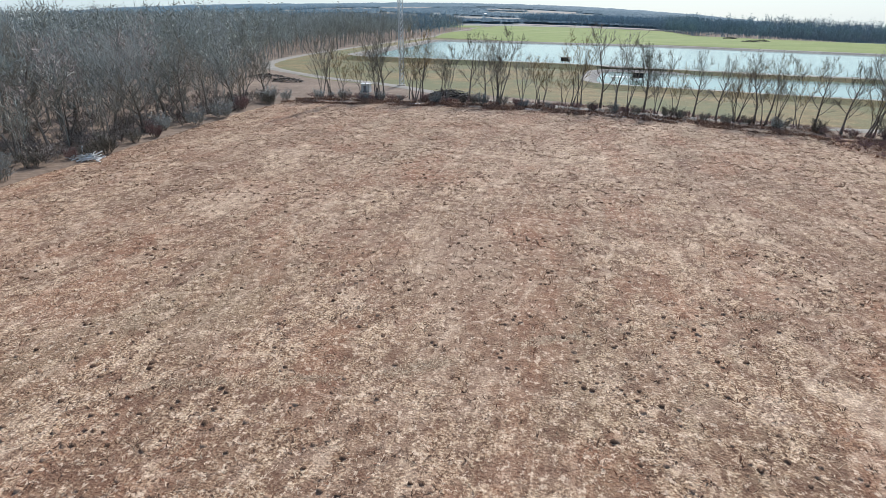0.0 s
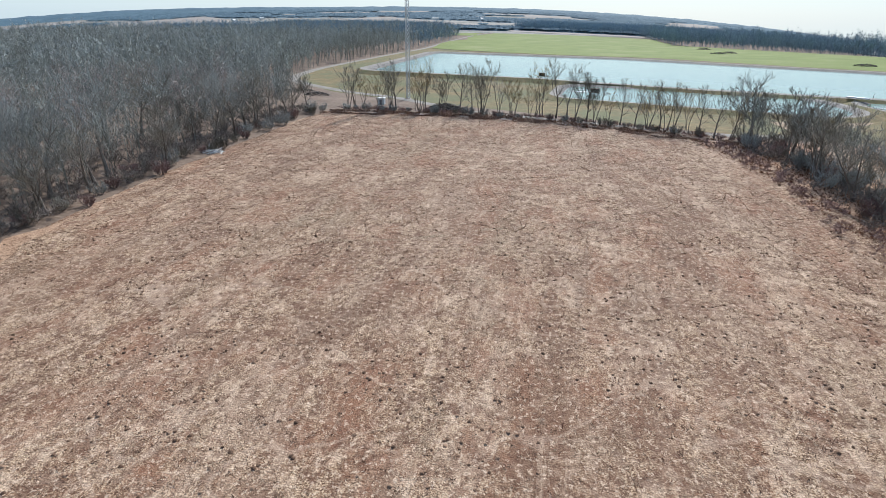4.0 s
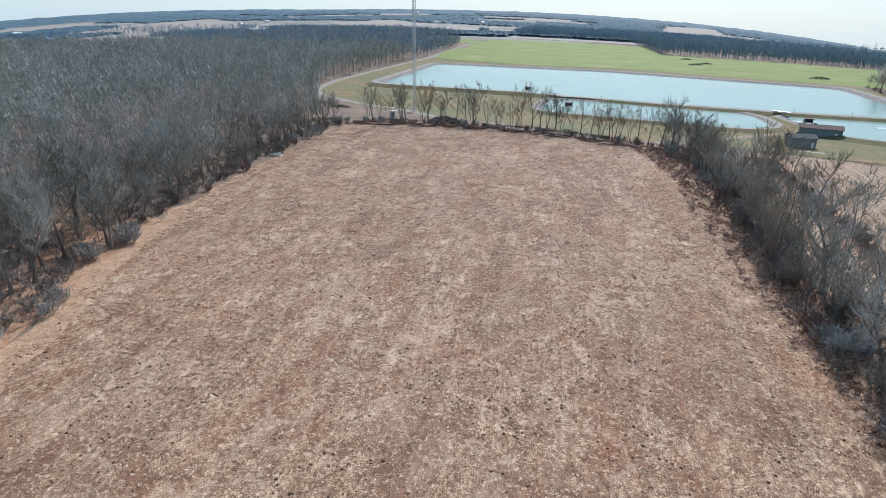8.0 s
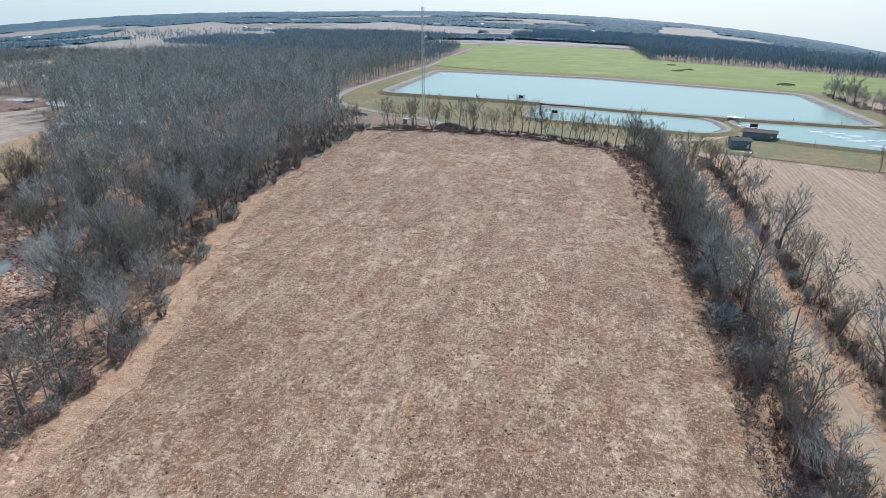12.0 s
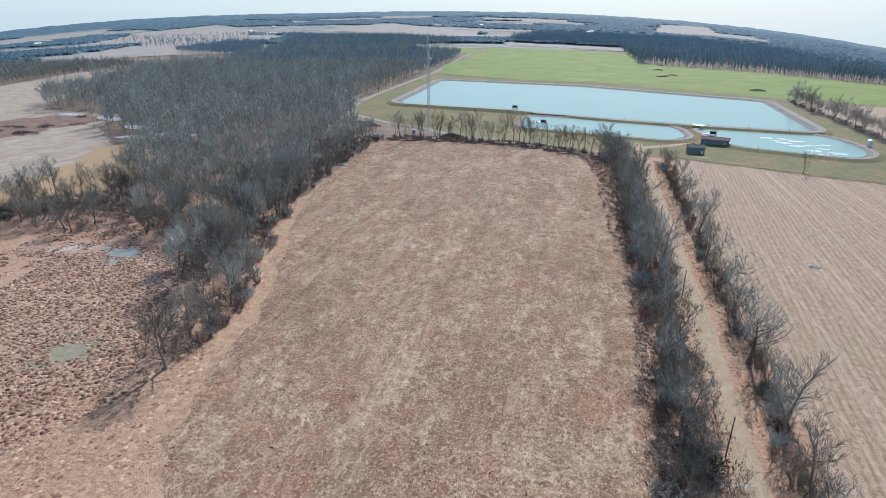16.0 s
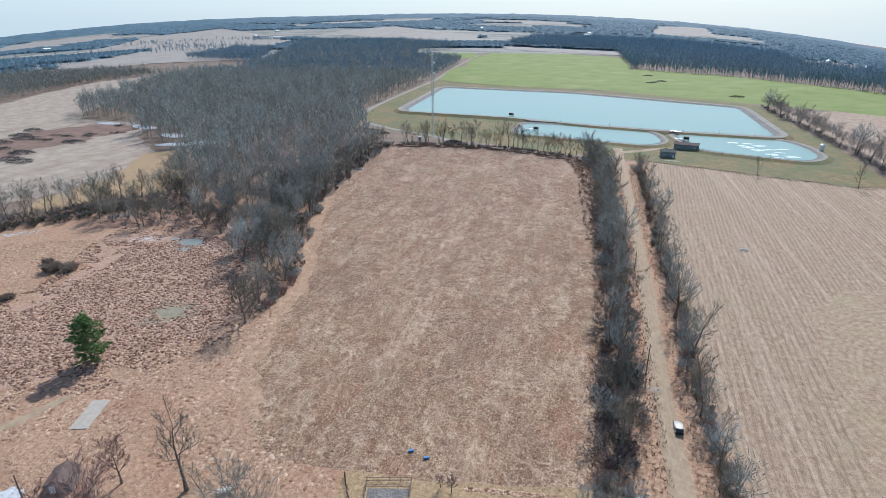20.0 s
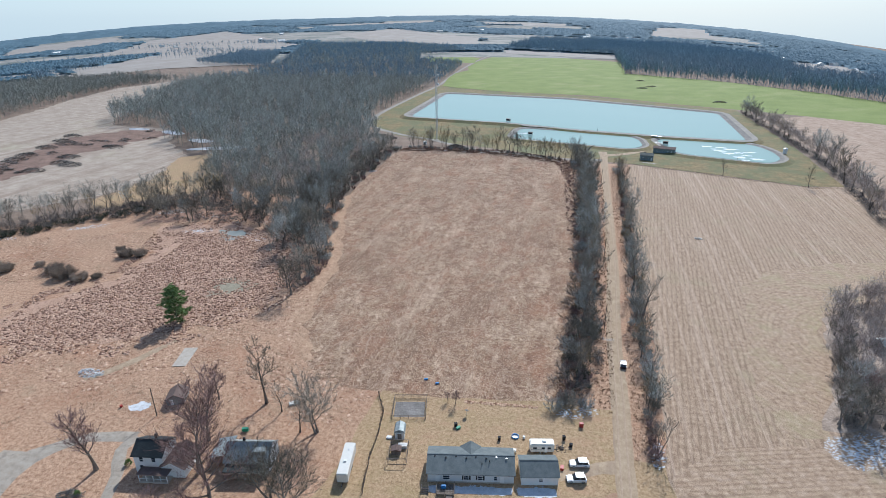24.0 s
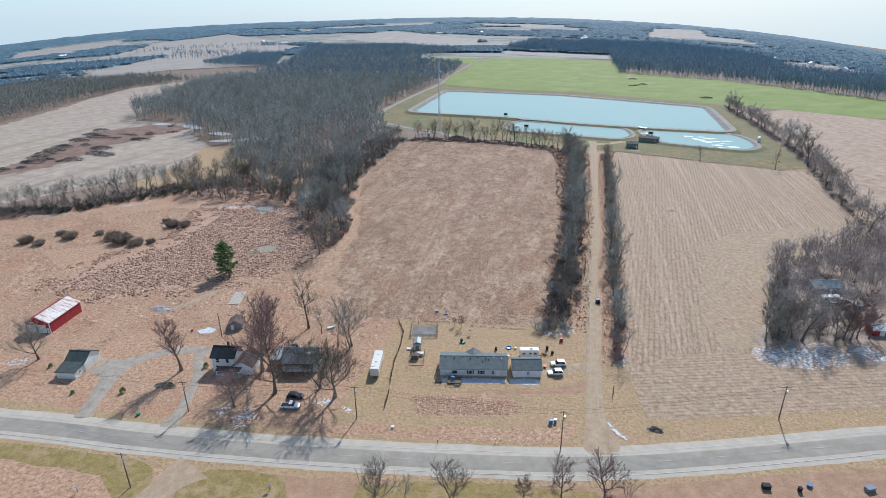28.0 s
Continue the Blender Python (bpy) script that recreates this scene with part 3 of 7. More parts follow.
patch("stubble_field", [(7, 344), (65, 326), (110, 311), (140, 320), (139, 300), (137, 268), (136, 214), (125, 150), (150, 120), (190, 78), (130, 58), (76, 40), (18, 21), (12.5, 40), (12.5, 75), (11, 135), (7, 220), (5, 280)], "crop", 0.03,
      "harvested crop field with pale stubble rows", 5, 0.5)
patch("stubble_field", [(52, 66), (57, 82), (66, 113), (69, 134), (85, 148), (104, 162), (122, 182), (112, 196), (88, 186), (62, 172), (46, 150), (42, 120), (38, 82), (40, 62)], "crop_turn", 0.036, "curved stubble rows round the grove", 5, 2.4)
patch("grove_floor", [(52, 68), (57, 80), (66, 113), (68, 133), (85, 147), (100, 156), (124, 180), (139, 192), (170, 180), (172, 110), (120, 92), (96, 80), (74, 73)], "litter", 0.042, "brown leaf litter below the bare grove", 4, 1.5)
patch("stubble_field", [(13, 40), (17, 20), (27.6, 22.2), (38.7, 26.5), (54.2, 32.3), (78, 41.5), (130, 59), (188, 79), (140, 88), (100, 78), (70, 66), (44, 60), (26, 54)], "crop_head", 0.033, "stubble headland rows along the road", 4, 0.5)
patch("verge", [(6, 10), (5, 44), (11.4, 44), (16, 19.4), (27.6, 21.7), (38.7, 26), (54.2, 31.8), (78, 41), (130, 59), (190, 79), (300, 110), (300, 90), (76, 32), (30, 14)], "lawn", 0.035, "grass verge between the stubble and the road", 4, 0.4)
patch("verge", [(-340, -60), (-143, -33), (-66, -24), (-29, -16), (23, -2), (71, 18), (300, 90), (300, -250), (-340, -250)], "meadow", 0.02, "dry meadow south of the road", 5, 0.4)
patch("verge", [(-170, -37), (-143, -32.1), (-122.9, -30.8), (-107.6, -28.6), (-100.7, -28.7), (-96.6, -30.5), (-91.3, -38.1), (-98.8, -40.2), (-107.6, -35.4), (-135.6, -37.8), (-170, -44)], "verge", 0.03, "mown verge south of the road", 4, 0.5)
patch("verge", [(-85.8, -36.5), (-87.5, -30.7), (-82.8, -26.7), (-73.4, -24.4), (-64.4, -24.3), (-61.2, -29.7), (-62, -42), (-84, -42)], "verge", 0.03, "mown verge south of the road", 4, 0.5)
patch("earth_yard", [(-64, -24.4), (-46.9, -18.8), (-29, -14.7), (-5, -9), (10, -5), (24, 0), (48, 8), (72, 17), (82, 19), (72, -6), (10, -26), (-30, -38), (-61, -36)], "earth", 0.028, "bare pinkish-brown earth yard beside the highway", 4, 0.8)
patch("verge", [(-47, -20.5), (-29, -16.5), (-6, -11), (6, -9), (4, -16), (-30, -27), (-46, -27)], "verge", 0.034, "rough yellowish grass below the roadside trees", 3, 1.2)
patch("verge", [(6, 10), (5, 46), (14, 62), (60, 64), (90, 60), (76, 30), (30, 12)], "lawn", 0.022, "grass verge at the field corner", 4, 0.4)
patch("verge", [(-66, -9.5), (-46, -4.6), (-30, -2.0), (-10, 2.6), (-1, 5.4), (0.5, 12.5), (-8, 8.5), (-24, 4.4), (-46, -0.6), (-66, -4.5)], "meadow", 0.056, "reddish dead weeds on the roadside verge", 3, 1.2)
patch("track", [(1.5, 33), (-7, 27.2), (-20, 22.6), (-36, 17.6), (-36.4, 16.8), (-20, 20.6), (-6, 24.4), (1.8, 27)], "earth", 0.058, "pale worn earth track across the lawn", 2, 0.5)
patch("bank", [(-236, 440), (-190, 402), (-150, 386), (-100, 372), (-40, 352), (5, 346), (65, 328), (110, 313), (132, 318), (132, 420), (128, 500), (120, 620), (-40, 700), (-215, 740), (-262, 780), (-256, 520)],
      "bank_grass", 0.04, "mown straw-yellow grass round the lagoons", 5, 0.6)
patch("stubble_field", [(134, 560), (188, 598), (258, 540), (330, 420), (330, 200), (170, 190), (139, 196), (140, 230), (144, 290), (148, 340), (142, 450)], "crop_e", 0.03, "pinkish-brown stubble field behind the tree row", 6, 1)
far_patch("wheat_field", [(-256, 775), (-262, 800), (-286, 960), (-312, 1240), (-322, 1440), (-322, 1480), (-281, 1490), (-12, 1345), (10, 1045), (172, 960), (250, 820), (318, 684), (352, 604), (258, 545), (173, 596), (124, 628), (-40, 705), (-212, 745)], "green",
          "bright green winter wheat field", 0.3)
far_patch("wheat_field", [(-414, 1193), (-480, 1375), (-372, 1385), (-330, 1330), (-312, 1200)], "green", "small green field beside the wood", 0.3)
patch("stubble_field", [(-288, 262), (-302, 186), (-340, 124), (-590, 190), (-606, 320), (-629, 375), (-654, 438), (-696, 526), (-736, 644), (-715, 765), (-640, 728), (-604, 611), (-518, 415), (-488, 383), (-408, 382), (-375, 330)], "crop_w", 0.03, "pale striped stubble field beside the wood", 6, 2)
patch("verge", [(-326, 284), (-305, 301), (-262, 262), (-245, 212), (-262, 196), (-284, 158), (-298, 176), (-300, 230)], "lawn", 0.05, "yellowish rough grass at the hedgerow", 4, 2)
patch("hedge_bottom", [(-31, 342), (8, 343), (6, 280), (7.5, 220), (11, 135), (12.8, 75), (12.8, 44), (4, 44), (-8, 60), (-14.5, 66), (-14, 120), (-16, 160), (-19, 200), (-23, 250), (-29, 300)], "meadow", 0.024, "dry grass below the lane hedges", 4, 0.6)
patch("weed_bed", [(-46.6, 12.7), (-41.9, 4.9), (-32.7, 6.9), (-15.0, 12.3), (-16.5, 17.8), (-19.7, 19.6), (-35.2, 15.9)], "meadow", 0.062, "rough bed of pale dead weeds in the lawn", 2, 0.4)
patch("pale_grass", [(-236, 38), (-241, 57), (-226, 50), (-216, 42), (-222, 33)], "path", 0.03, "pale flattened grass in the meadow", 3, 2.2)
patch("scrub", [(-408, 165), (-429, 182), (-432, 206), (-450, 255), (-466, 296), (-474, 330), (-440, 378), (-392, 362), (-404, 318), (-411, 270), (-398, 225), (-395, 195)], "scrub", 0.06, "strip of cleared brushwood", 5, 5)
bv0, bf0 = [], []
NB, NR = 110, 40
for i in range(NB):
    for j in range(NR):
        t, r = -1.3 + 2.2 * i / (NB - 1), 1500 * (4700 / 1500) ** (j / (NR - 1))
        x, y = r * math.sin(t) - 5, r * math.cos(t) - 90
        bv0.append((x, y, land(x, y) + 0.4))
for i in range(NB - 1):
    for j in range(NR - 1):
        o = i * NR + j
        bf0.append((o, o + 1, o + NR + 1, o + NR))
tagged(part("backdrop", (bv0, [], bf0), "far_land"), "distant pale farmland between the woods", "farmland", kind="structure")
FAR_FIELDS = ([(-1067, 831), (-995, 1027), (-773, 1102), (-952, 1450), (-1523, 1643), (-1271, 1049)],
                [(-1852, 1590), (-2350, 2523), (-2300, 3100), (-1500, 2350), (-1147, 1936), (-999, 1464), (-1340, 1563), (-1738, 1742)],
                [(-2700, 1900), (-3300, 2500), (-2900, 2900), (-2450, 2300)], [(-2000, 3500), (-1300, 4000), (-1100, 3850), (-1700, 3350)], [(-900, 3900), (-300, 4000), (-350, 3750), (-850, 3650)],
                [(-1392, 2731), (-1266, 3223), (-584, 2469), (-493, 1977), (-794, 1976)],
                [(-330, 1680), (-11, 1590), (-16, 1420), (-310, 1520)],
                [(536, 4339), (480, 3385), (123, 3114), (200, 4100)],
                [(454, 1919), (696, 2126), (665, 1648), (482, 1153), (420, 1325), (385, 1566)],
                [(-1057, 668), (-1315, 863), (-1143, 900), (-1271, 1049), (-1600, 1000), (-1400, 640)],
                [(700, 1500), (1300, 1900), (1250, 1750), (720, 1400)], [(760, 1950), (1500, 2500), (1480, 2350), (780, 1850)], [(300, 2500), (620, 2650), (600, 2520), (320, 2420)],
                [(900, 2800), (1900, 3300), (1850, 3200), (930, 2700)], [(-250, 2900), (150, 2950), (140, 2800), (-230, 2760)], [(1000, 1300), (1500, 1500), (1480, 1350), (980, 1180)])
for outline in FAR_FIELDS:
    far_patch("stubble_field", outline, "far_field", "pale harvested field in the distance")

# ---- roads and tracks ----
HWY = [(-420, -64.7), (-260, -45.7), (-148, -27.7), (-107, -22.7), (-69, -16.9), (-30.5, -9.3), (0, -2.1), (24, 5.9), (62, 21.3), (78, 27.8), (160, 58.3), (320, 116.3)]
SHOULDER = [(x - 0.1, y + 0.3) for x, y in HWY]
ribbon("verge", HWY, [21.0] * 12, "lawn", -0.015, "rough grass edge along the highway", "ground")
ribbon("road_shoulder", SHOULDER, [12.6] * 12, "shoulder", 0.05, "pale paved shoulder of the highway")
_, road_line = ribbon("road", HWY, [7.9] * 12, "asphalt", 0.085, "grey two-lane asphalt highway with worn lines")


def painted(name, offset, wide, material, label, dash=0):
    v, f = [], []
    for i in range(len(road_line) - 1):
        if dash and i % dash:
            continue
        (p, _), (q, _) = road_line[i], road_line[i + 1]
        d = (q - p).normalized()
        s = Vector((d.y, -d.x, 0))
        z = 0.165 - abs(offset) * 0.017
        k = len(v)
        for c in (p + s * (offset - wide / 2), p + s * (offset + wide / 2), q + s * (offset + wide / 2), q + s * (offset - wide / 2)):
            v.append((c.x, c.y, z + 0.03))
        f.append((k, k + 1, k + 2, k + 3))
    tagged(part(name, (v, [], f), material), label, "road marking", kind="structure")


painted("road_marking", -3.7, 0.2, "paint_line", "white edge line")
painted("road_marking", 3.7, 0.2, "paint_line", "white edge line")
painted("road_marking", 0.0, 0.2, "yellow_line", "dashed yellow centre line", 3)
ribbon("gravel_road", [(7, 3), (5.5, 10), (3.8, 20), (2.6, 40), (1.2, 70), (-0.6, 100), (-1.9, 157), (-4.5, 216), (-6.6, 263), (-9.5, 320), (-11.5, 362), (-13, 380)],
       [13, 7.6, 5.6, 5.2, 5.2, 5.2, 5.2, 5.0, 4.8, 4.8, 6, 8], "gravel", 0.07, "pale gravel lane between hedges")
for k in (-0.95, 0.95):
    ribbon("wheel_track", [(4.6 + k, 15), (3.8 + k, 20), (2.6 + k, 40), (1.2 + k, 70), (-0.6 + k, 100), (-1.9 + k, 157), (-4.5 + k, 216), (-6.6 + k, 263), (-9.5 + k, 320)], [0.9] * 9, "rut", 0.085, "pale worn wheel track on the gravel lane")
ribbon("gravel_drive", [(2.5, 41), (-3, 39), (-8, 36), (-14, 33)], [6, 4.5, 4.5, 3], "gravel", 0.065, "short gravel parking drive by the garage")
ribbon("drive", [(-129.6, -20), (-132, -14), (-135.6, -6), (-138.6, 1.5), (-134.8, 9), (-129.2, 14.6), (-117.8, 17.8)], [5.4, 4.0, 5.0, 8, 4.4, 3.6, 4], "drive", 0.06, "cracked grey asphalt drive")
ribbon("drive", [(-104, -17), (-105.5, -10), (-109.5, 0), (-112.5, 6), (-118.0, 13), (-117.5, 18)], [5.5, 3.0, 2.8, 2.8, 3.2, 3.6], "drive", 0.062, "cracked grey asphalt drive loop")
ribbon("drive", [(-137, 2), (-146, 1)], [9, 8], "drive", 0.058, "asphalt apron in front of the garage")
ribbon("track", [(-152, 34), (-147, 42), (-143, 52), (-141, 60)], [3, 3.5, 3, 2], "gravel", 0.055, "old earth track in the meadow")
ribbon("track", [(-94, -60), (-92, -44), (-90, -33), (-88, -27)], [7, 6, 8, 14], "gravel", 0.055, "earth farm entrance")
ribbon("track", [(-120, 368), (-157, 393), (-190, 408), (-232, 441), (-249, 490), (-256, 560), (-262, 680), (-266, 780), (-290, 960), (-317, 1240), (-326, 1440)],
       [4, 5, 5, 6, 6, 5, 5, 5, 5, 5, 5], "crest", 0.09, "pale dirt track round the lagoons and up to the fields")
ribbon("track", [(-120, 368), (-80, 358), (-40, 349), (-13, 352)], [4, 4, 4, 6], "crest", 0.08, "pale dirt track behind the tree line")
ribbon("track", [(-13, 366), (8, 380), (20, 400), (25, 430)], [7, 6, 6, 6], "gravel", 0.075, "gravel yard between the lagoon sheds")


# ---- lagoons ----
def rounded(corners, radius, n=6):
    out = []
    k = len(corners)
    for i in range(k):
        p, q, r = (Vector(corners[(i + d) % k]) for d in (-1, 0, 1))
        u, w = (p - q), (r - q)
        c = min(radius, u.length * 0.45, w.length * 0.45)
        s, e = q + u.normalized() * c, q + w.normalized() * c
        for j in range(n + 1):
            t = j / n
            out.append(s * (1 - t) ** 2 + q * 2 * t * (1 - t) + e * t * t)
    return out


def lagoon(name, corners, radius, level, crest, inner, track, outer, material, label):
    edge = rounded(corners, radius)
    n = len(edge)
    cut = []
    for i in range(n):                     # unit outward normals (corners run clockwise)
        d = (edge[(i + 1) % n] - edge[i - 1]).normalized()
        cut.append(Vector((-d.y, d.x)))
    base = thing(name, label, "lagoon")
    base["kind"] = "structure"
    part("water", ([(p.x, p.y, level) for p in edge], [], [tuple(range(n))[::-1]]), material, base, "pale blue-green still water")

    def ring(nm, mat, a0, z0, a1, z1, lab):
        v, f = [], []
        for i in range(n):
            for a, z in ((a0, z0), (a1, z1)):
                p = edge[i] + cut[i] * (a + noise.noise((edge[i].x / 9, edge[i].y / 9, a)) * 0.5)
                v.append((p.x, p.y, z))
            j = (i + 1) % n
            f.append((2 * i, 2 * i + 1, 2 * j + 1, 2 * j))
        part(nm, (v, [], f), mat, base, lab)
    ring("shore", "shingle", -2.5, level - 0.8, inner, crest, "grey stone shore")
    ring("bank_top", "crest", inner, crest, inner + track, crest + 0.05, "worn track on the bank")
    ring("slope", "bank_grass", inner + track, crest + 0.05, outer, 0.02, "grass slope of the bank")


POND_A = [(-211, 495), (-224, 679), (-66, 658), (97, 585), (100, 443), (27, 450), (-30, 460), (-107, 484)]
lagoon("lagoon", POND_A, 10, 1.1, 2.0, 5.0, 4.5, 14, "lagoon", "large pale sewage lagoon with grey stone banks")
lagoon("lagoon", [(-90, 420), (-89, 459), (4, 445), (14, 432), (18, 405), (8, 392), (-86, 412)], 12, 0.8, 1.3, 3, 2.5, 9.5, "lagoon", "narrow pale lagoon cell with rounded ends")
lagoon("lagoon", [(27, 438), (101, 432), (111, 408), (112, 382), (101, 367), (40, 385)], 14, 0.8, 1.3, 3, 2.5, 9.5, "lagoon", "small lagoon cell with patches of white ice")
patch("dyke", [(-93, 471), (-30, 456.5), (27, 446.5), (103, 440), (104, 435.8), (27, 441.5), (4, 448.6), (-86, 463)], "crest", 2.06, "grey stone dyke between the lagoon cells", 5, 0.4)
rng = random.Random(7)
for cx, cy, sx, sy in ((66, 415, 6, 3.5), (76, 414, 5, 3), (82, 408, 7, 3), (74, 401, 6, 4), (77, 393, 8, 3.5), (86, 397, 5, 2.5), (94, 400, 5, 2.5), (90, 389, 4, 2), (84, 382, 6, 3), (95, 378, 7, 3.5), (86, 373, 5, 2), (70, 407, 4, 2)):
    pts = [(cx + math.cos(a * 0.449) * sx * rng.uniform(0.35, 1.1), cy + math.sin(a * 0.449) * sy * rng.uniform(0.35, 1.1)) for a in range(14)]
    tagged(part("ice_sheet", sheet(frayed(pts, 0.8, 0.8, cx), 0.83), "ice"), "white ice patch floating on the lagoon", "ice", "ice on the lagoon")
for k, (cx, cy, sx, sy) in enumerate(((-148, 99, 11, 10), (-182, 152, 10, 8))):
    pts = [(cx + math.cos(a * 0.393) * sx * rng.uniform(0.5, 1.2), cy + math.sin(a * 0.393) * sy * rng.uniform(0.5, 1.2)) for a in range(16)]
    pts = frayed(pts, 0.9, 1.5, cx)
    tagged(part("puddle", sheet(pts, 0.06), "algae" if k == 0 else "frozen"), "shallow olive puddle in the marsh" if k == 0 else "pale frozen puddle in the marsh", "puddle", kind="structure")


# ---- trees ----
def tube(v, f, p, q, r0, r1, sides):
    d = (q - p).normalized()
    s = d.orthogonal().normalized()
    t = d.cross(s)
    k = len(v)
    for c, r in ((p, r0), (q, r1)):
        for i in range(sides):
            a = 6.2832 * i / sides
            w = c + (s * math.cos(a) + t * math.sin(a)) * r
            v.append((w.x, w.y, w.z))
    for i in range(sides):
        j = (i + 1) % sides
        f.append((k + i, k + j, k + sides + j, k + sides + i))


def strip(v, f, p, q, w, rnd):
    d = q - p
    s = d.cross(Vector((rnd.uniform(-1, 1), rnd.uniform(-1, 1), rnd.uniform(-1, 1)))).normalized() * w / 2
    k = len(v)
    for c in (p - s, p + s, q):
        v.append((c.x, c.y, c.z))
    f.append((k, k + 1, k + 2))


def bare_tree(seed, height, spread, stems=1, low=0.28, limbs=8, twig=0.055, droop=0.0, fine=4, rise=0.0, thick=1.0, subs=8, sprays=6):
    """A leafless tree: trunk and limbs in one mesh, branches and twigs of the crown in another."""
    rnd = random.Random(seed)
    tv, tf, cv, cf = [], [], [], []

    def jit(d, a):
        return (d + Vector((rnd.gauss(0, a), rnd.gauss(0, a), rnd.gauss(0, a * 0.7)))).normalized()

    for s in range(stems):
        lean = Vector((rnd.gauss(0, 0.10 + 0.16 * (stems > 1)), rnd.gauss(0, 0.10 + 0.16 * (stems > 1)), 1)).normalized()
        base = Vector((rnd.uniform(-0.5, 0.5), rnd.uniform(-0.5, 0.5), 0)) * (stems - 1) * 0.6
        h = height * rnd.uniform(0.82, 1.0)
        r = height * 0.0135 / math.sqrt(stems) * 1.2 * thick
        spine, p, d = [base - Vector((0, 0, 0.15))], base, lean
        for i in range(6):
            p = p + d * h * 0.9 / 6
            d = jit(d, 0.09)
            spine.append(p)
        for i in range(6):
            tube(tv, tf, spine[i], spine[i + 1], r * (1 - i * 0.15) * (1.5 if i == 0 else 1), r * (1 - (i + 1) * 0.15), 6)
        n1 = max(4, limbs // stems)
        for b in range(n1):
            u = low + (0.98 - low) * (b + rnd.random() * 0.7) / n1
            i = min(5, int(u * 6))
            o = spine[i].lerp(spine[i + 1], u * 6 - i)
            az = b * 2.4 + rnd.uniform(-0.5, 0.5)
            up = 0.35 + 0.75 * u + rnd.uniform(-0.15, 0.25) - droop + rise
            ld = Vector((math.cos(az), math.sin(az), up)).normalized()
            ln = spread * (0.55 + 0.6 * math.sin(min(1, (1.12 - u) / 0.85) * 1.57)) * rnd.uniform(0.75, 1.15)
            lr = r * (1 - u * 0.75) * 0.55
            q, path = o, [o]
            for k in range(3):
                q = q + ld * ln / 3
                ld = jit(ld + Vector((0, 0, 0.12 - droop * 0.4)), 0.16)
                tube(tv, tf, path[-1], q, lr * (1 - k * 0.28), lr * (1 - (k + 1) * 0.28), 4)
                path.append(q)
            for c in range(subs):
                w = 0.2 + 0.8 * (c + rnd.random()) / subs
                k = min(2, int(w * 3))
                o2 = path[k].lerp(path[k + 1], min(1, w * 3 - k))
                d2 = jit(ld + Vector((0, 0, 0.15)), 0.62)
                l2 = ln * rnd.uniform(0.32, 0.58) * (1.2 - 0.5 * w)
                e2 = o2 + d2 * l2
                tube(cv, cf, o2, e2, lr * 0.32, lr * 0.1, 3)
                for g in range(sprays):
                    o3 = o2.lerp(e2, 0.15 + 0.85 * (g + rnd.random()) / sprays)
                    d3 = jit(d2 * 0.7 + Vector((0, 0, 0.45 - droop)), 0.42)
                    e3 = o3 + d3 * l2 * rnd.uniform(0.5, 0.95)
                    strip(cv, cf, o3, e3, twig * 1.5, rnd)
                    for _ in range(fine):
                        o4 = o3.lerp(e3, rnd.uniform(0.15, 1))
                        strip(cv, cf, o4, o4 + jit(d3 + Vector((0, 0, 0.15)), 0.45) * l2 * rnd.uniform(0.25, 0.5), twig, rnd)
    return (tv, [], tf), (cv, [], cf)


def tree_kind(seed, label, crown, height, spread, bark="bark", **kw):
    t, c = bare_tree(seed, height, spread, **kw)
    root = thing("tree", label, "tree")
    part("trunk", t, bark, root)
    part("crown", c, crown, root)
    return root


def shrub_kind(seed, label, crown, height, spread, stems=26, wide=1.0):
    """A dense thicket bush of many thin stems from the ground."""
    rnd = random.Random(seed)
    v, f, tv, tf = [], [], [], []
    for _ in range(stems):
        a, o = rnd.uniform(0, 6.28), math.sqrt(rnd.random()) * 0.6 * spread
        p = Vector((math.cos(a) * o, math.sin(a) * o, -0.1))
        d = Vector((math.cos(a) * rnd.uniform(0, 0.8), math.sin(a) * rnd.uniform(0, 0.8), 1)).normalized()
        q = p + d * height * rnd.uniform(0.5, 1.0) * (1 - 0.9 * (o / spread) ** 2 if stems > 30 else 1)
        tube(tv, tf, p, q, 0.05, 0.02, 3)
        for _ in range(9):
            o2 = p.lerp(q, rnd.uniform(0.15, 1))
            d2 = (d + Vector((rnd.gauss(0, 0.6), rnd.gauss(0, 0.6), rnd.gauss(0, 0.3)))).normalized()
            e2 = o2 + d2 * height * rnd.uniform(0.15, 0.4)
            strip(v, f, o2, e2, 0.11 * wide, rnd)
            for _ in range(5):
                o3 = o2.lerp(e2, rnd.uniform(0.2, 1))
                d3 = (d2 + Vector((rnd.gauss(0, 0.7), rnd.gauss(0, 0.7), rnd.gauss(0, 0.4)))).normalized()
                strip(v, f, o3, o3 + d3 * height * rnd.uniform(0.08, 0.2), 0.085 * wide, rnd)
    root = thing("shrub", label, "shrub")
    part("woody_base", (tv, [], tf), "bark", root)
    part("crown", (v, [], f), crown, root)
    return root


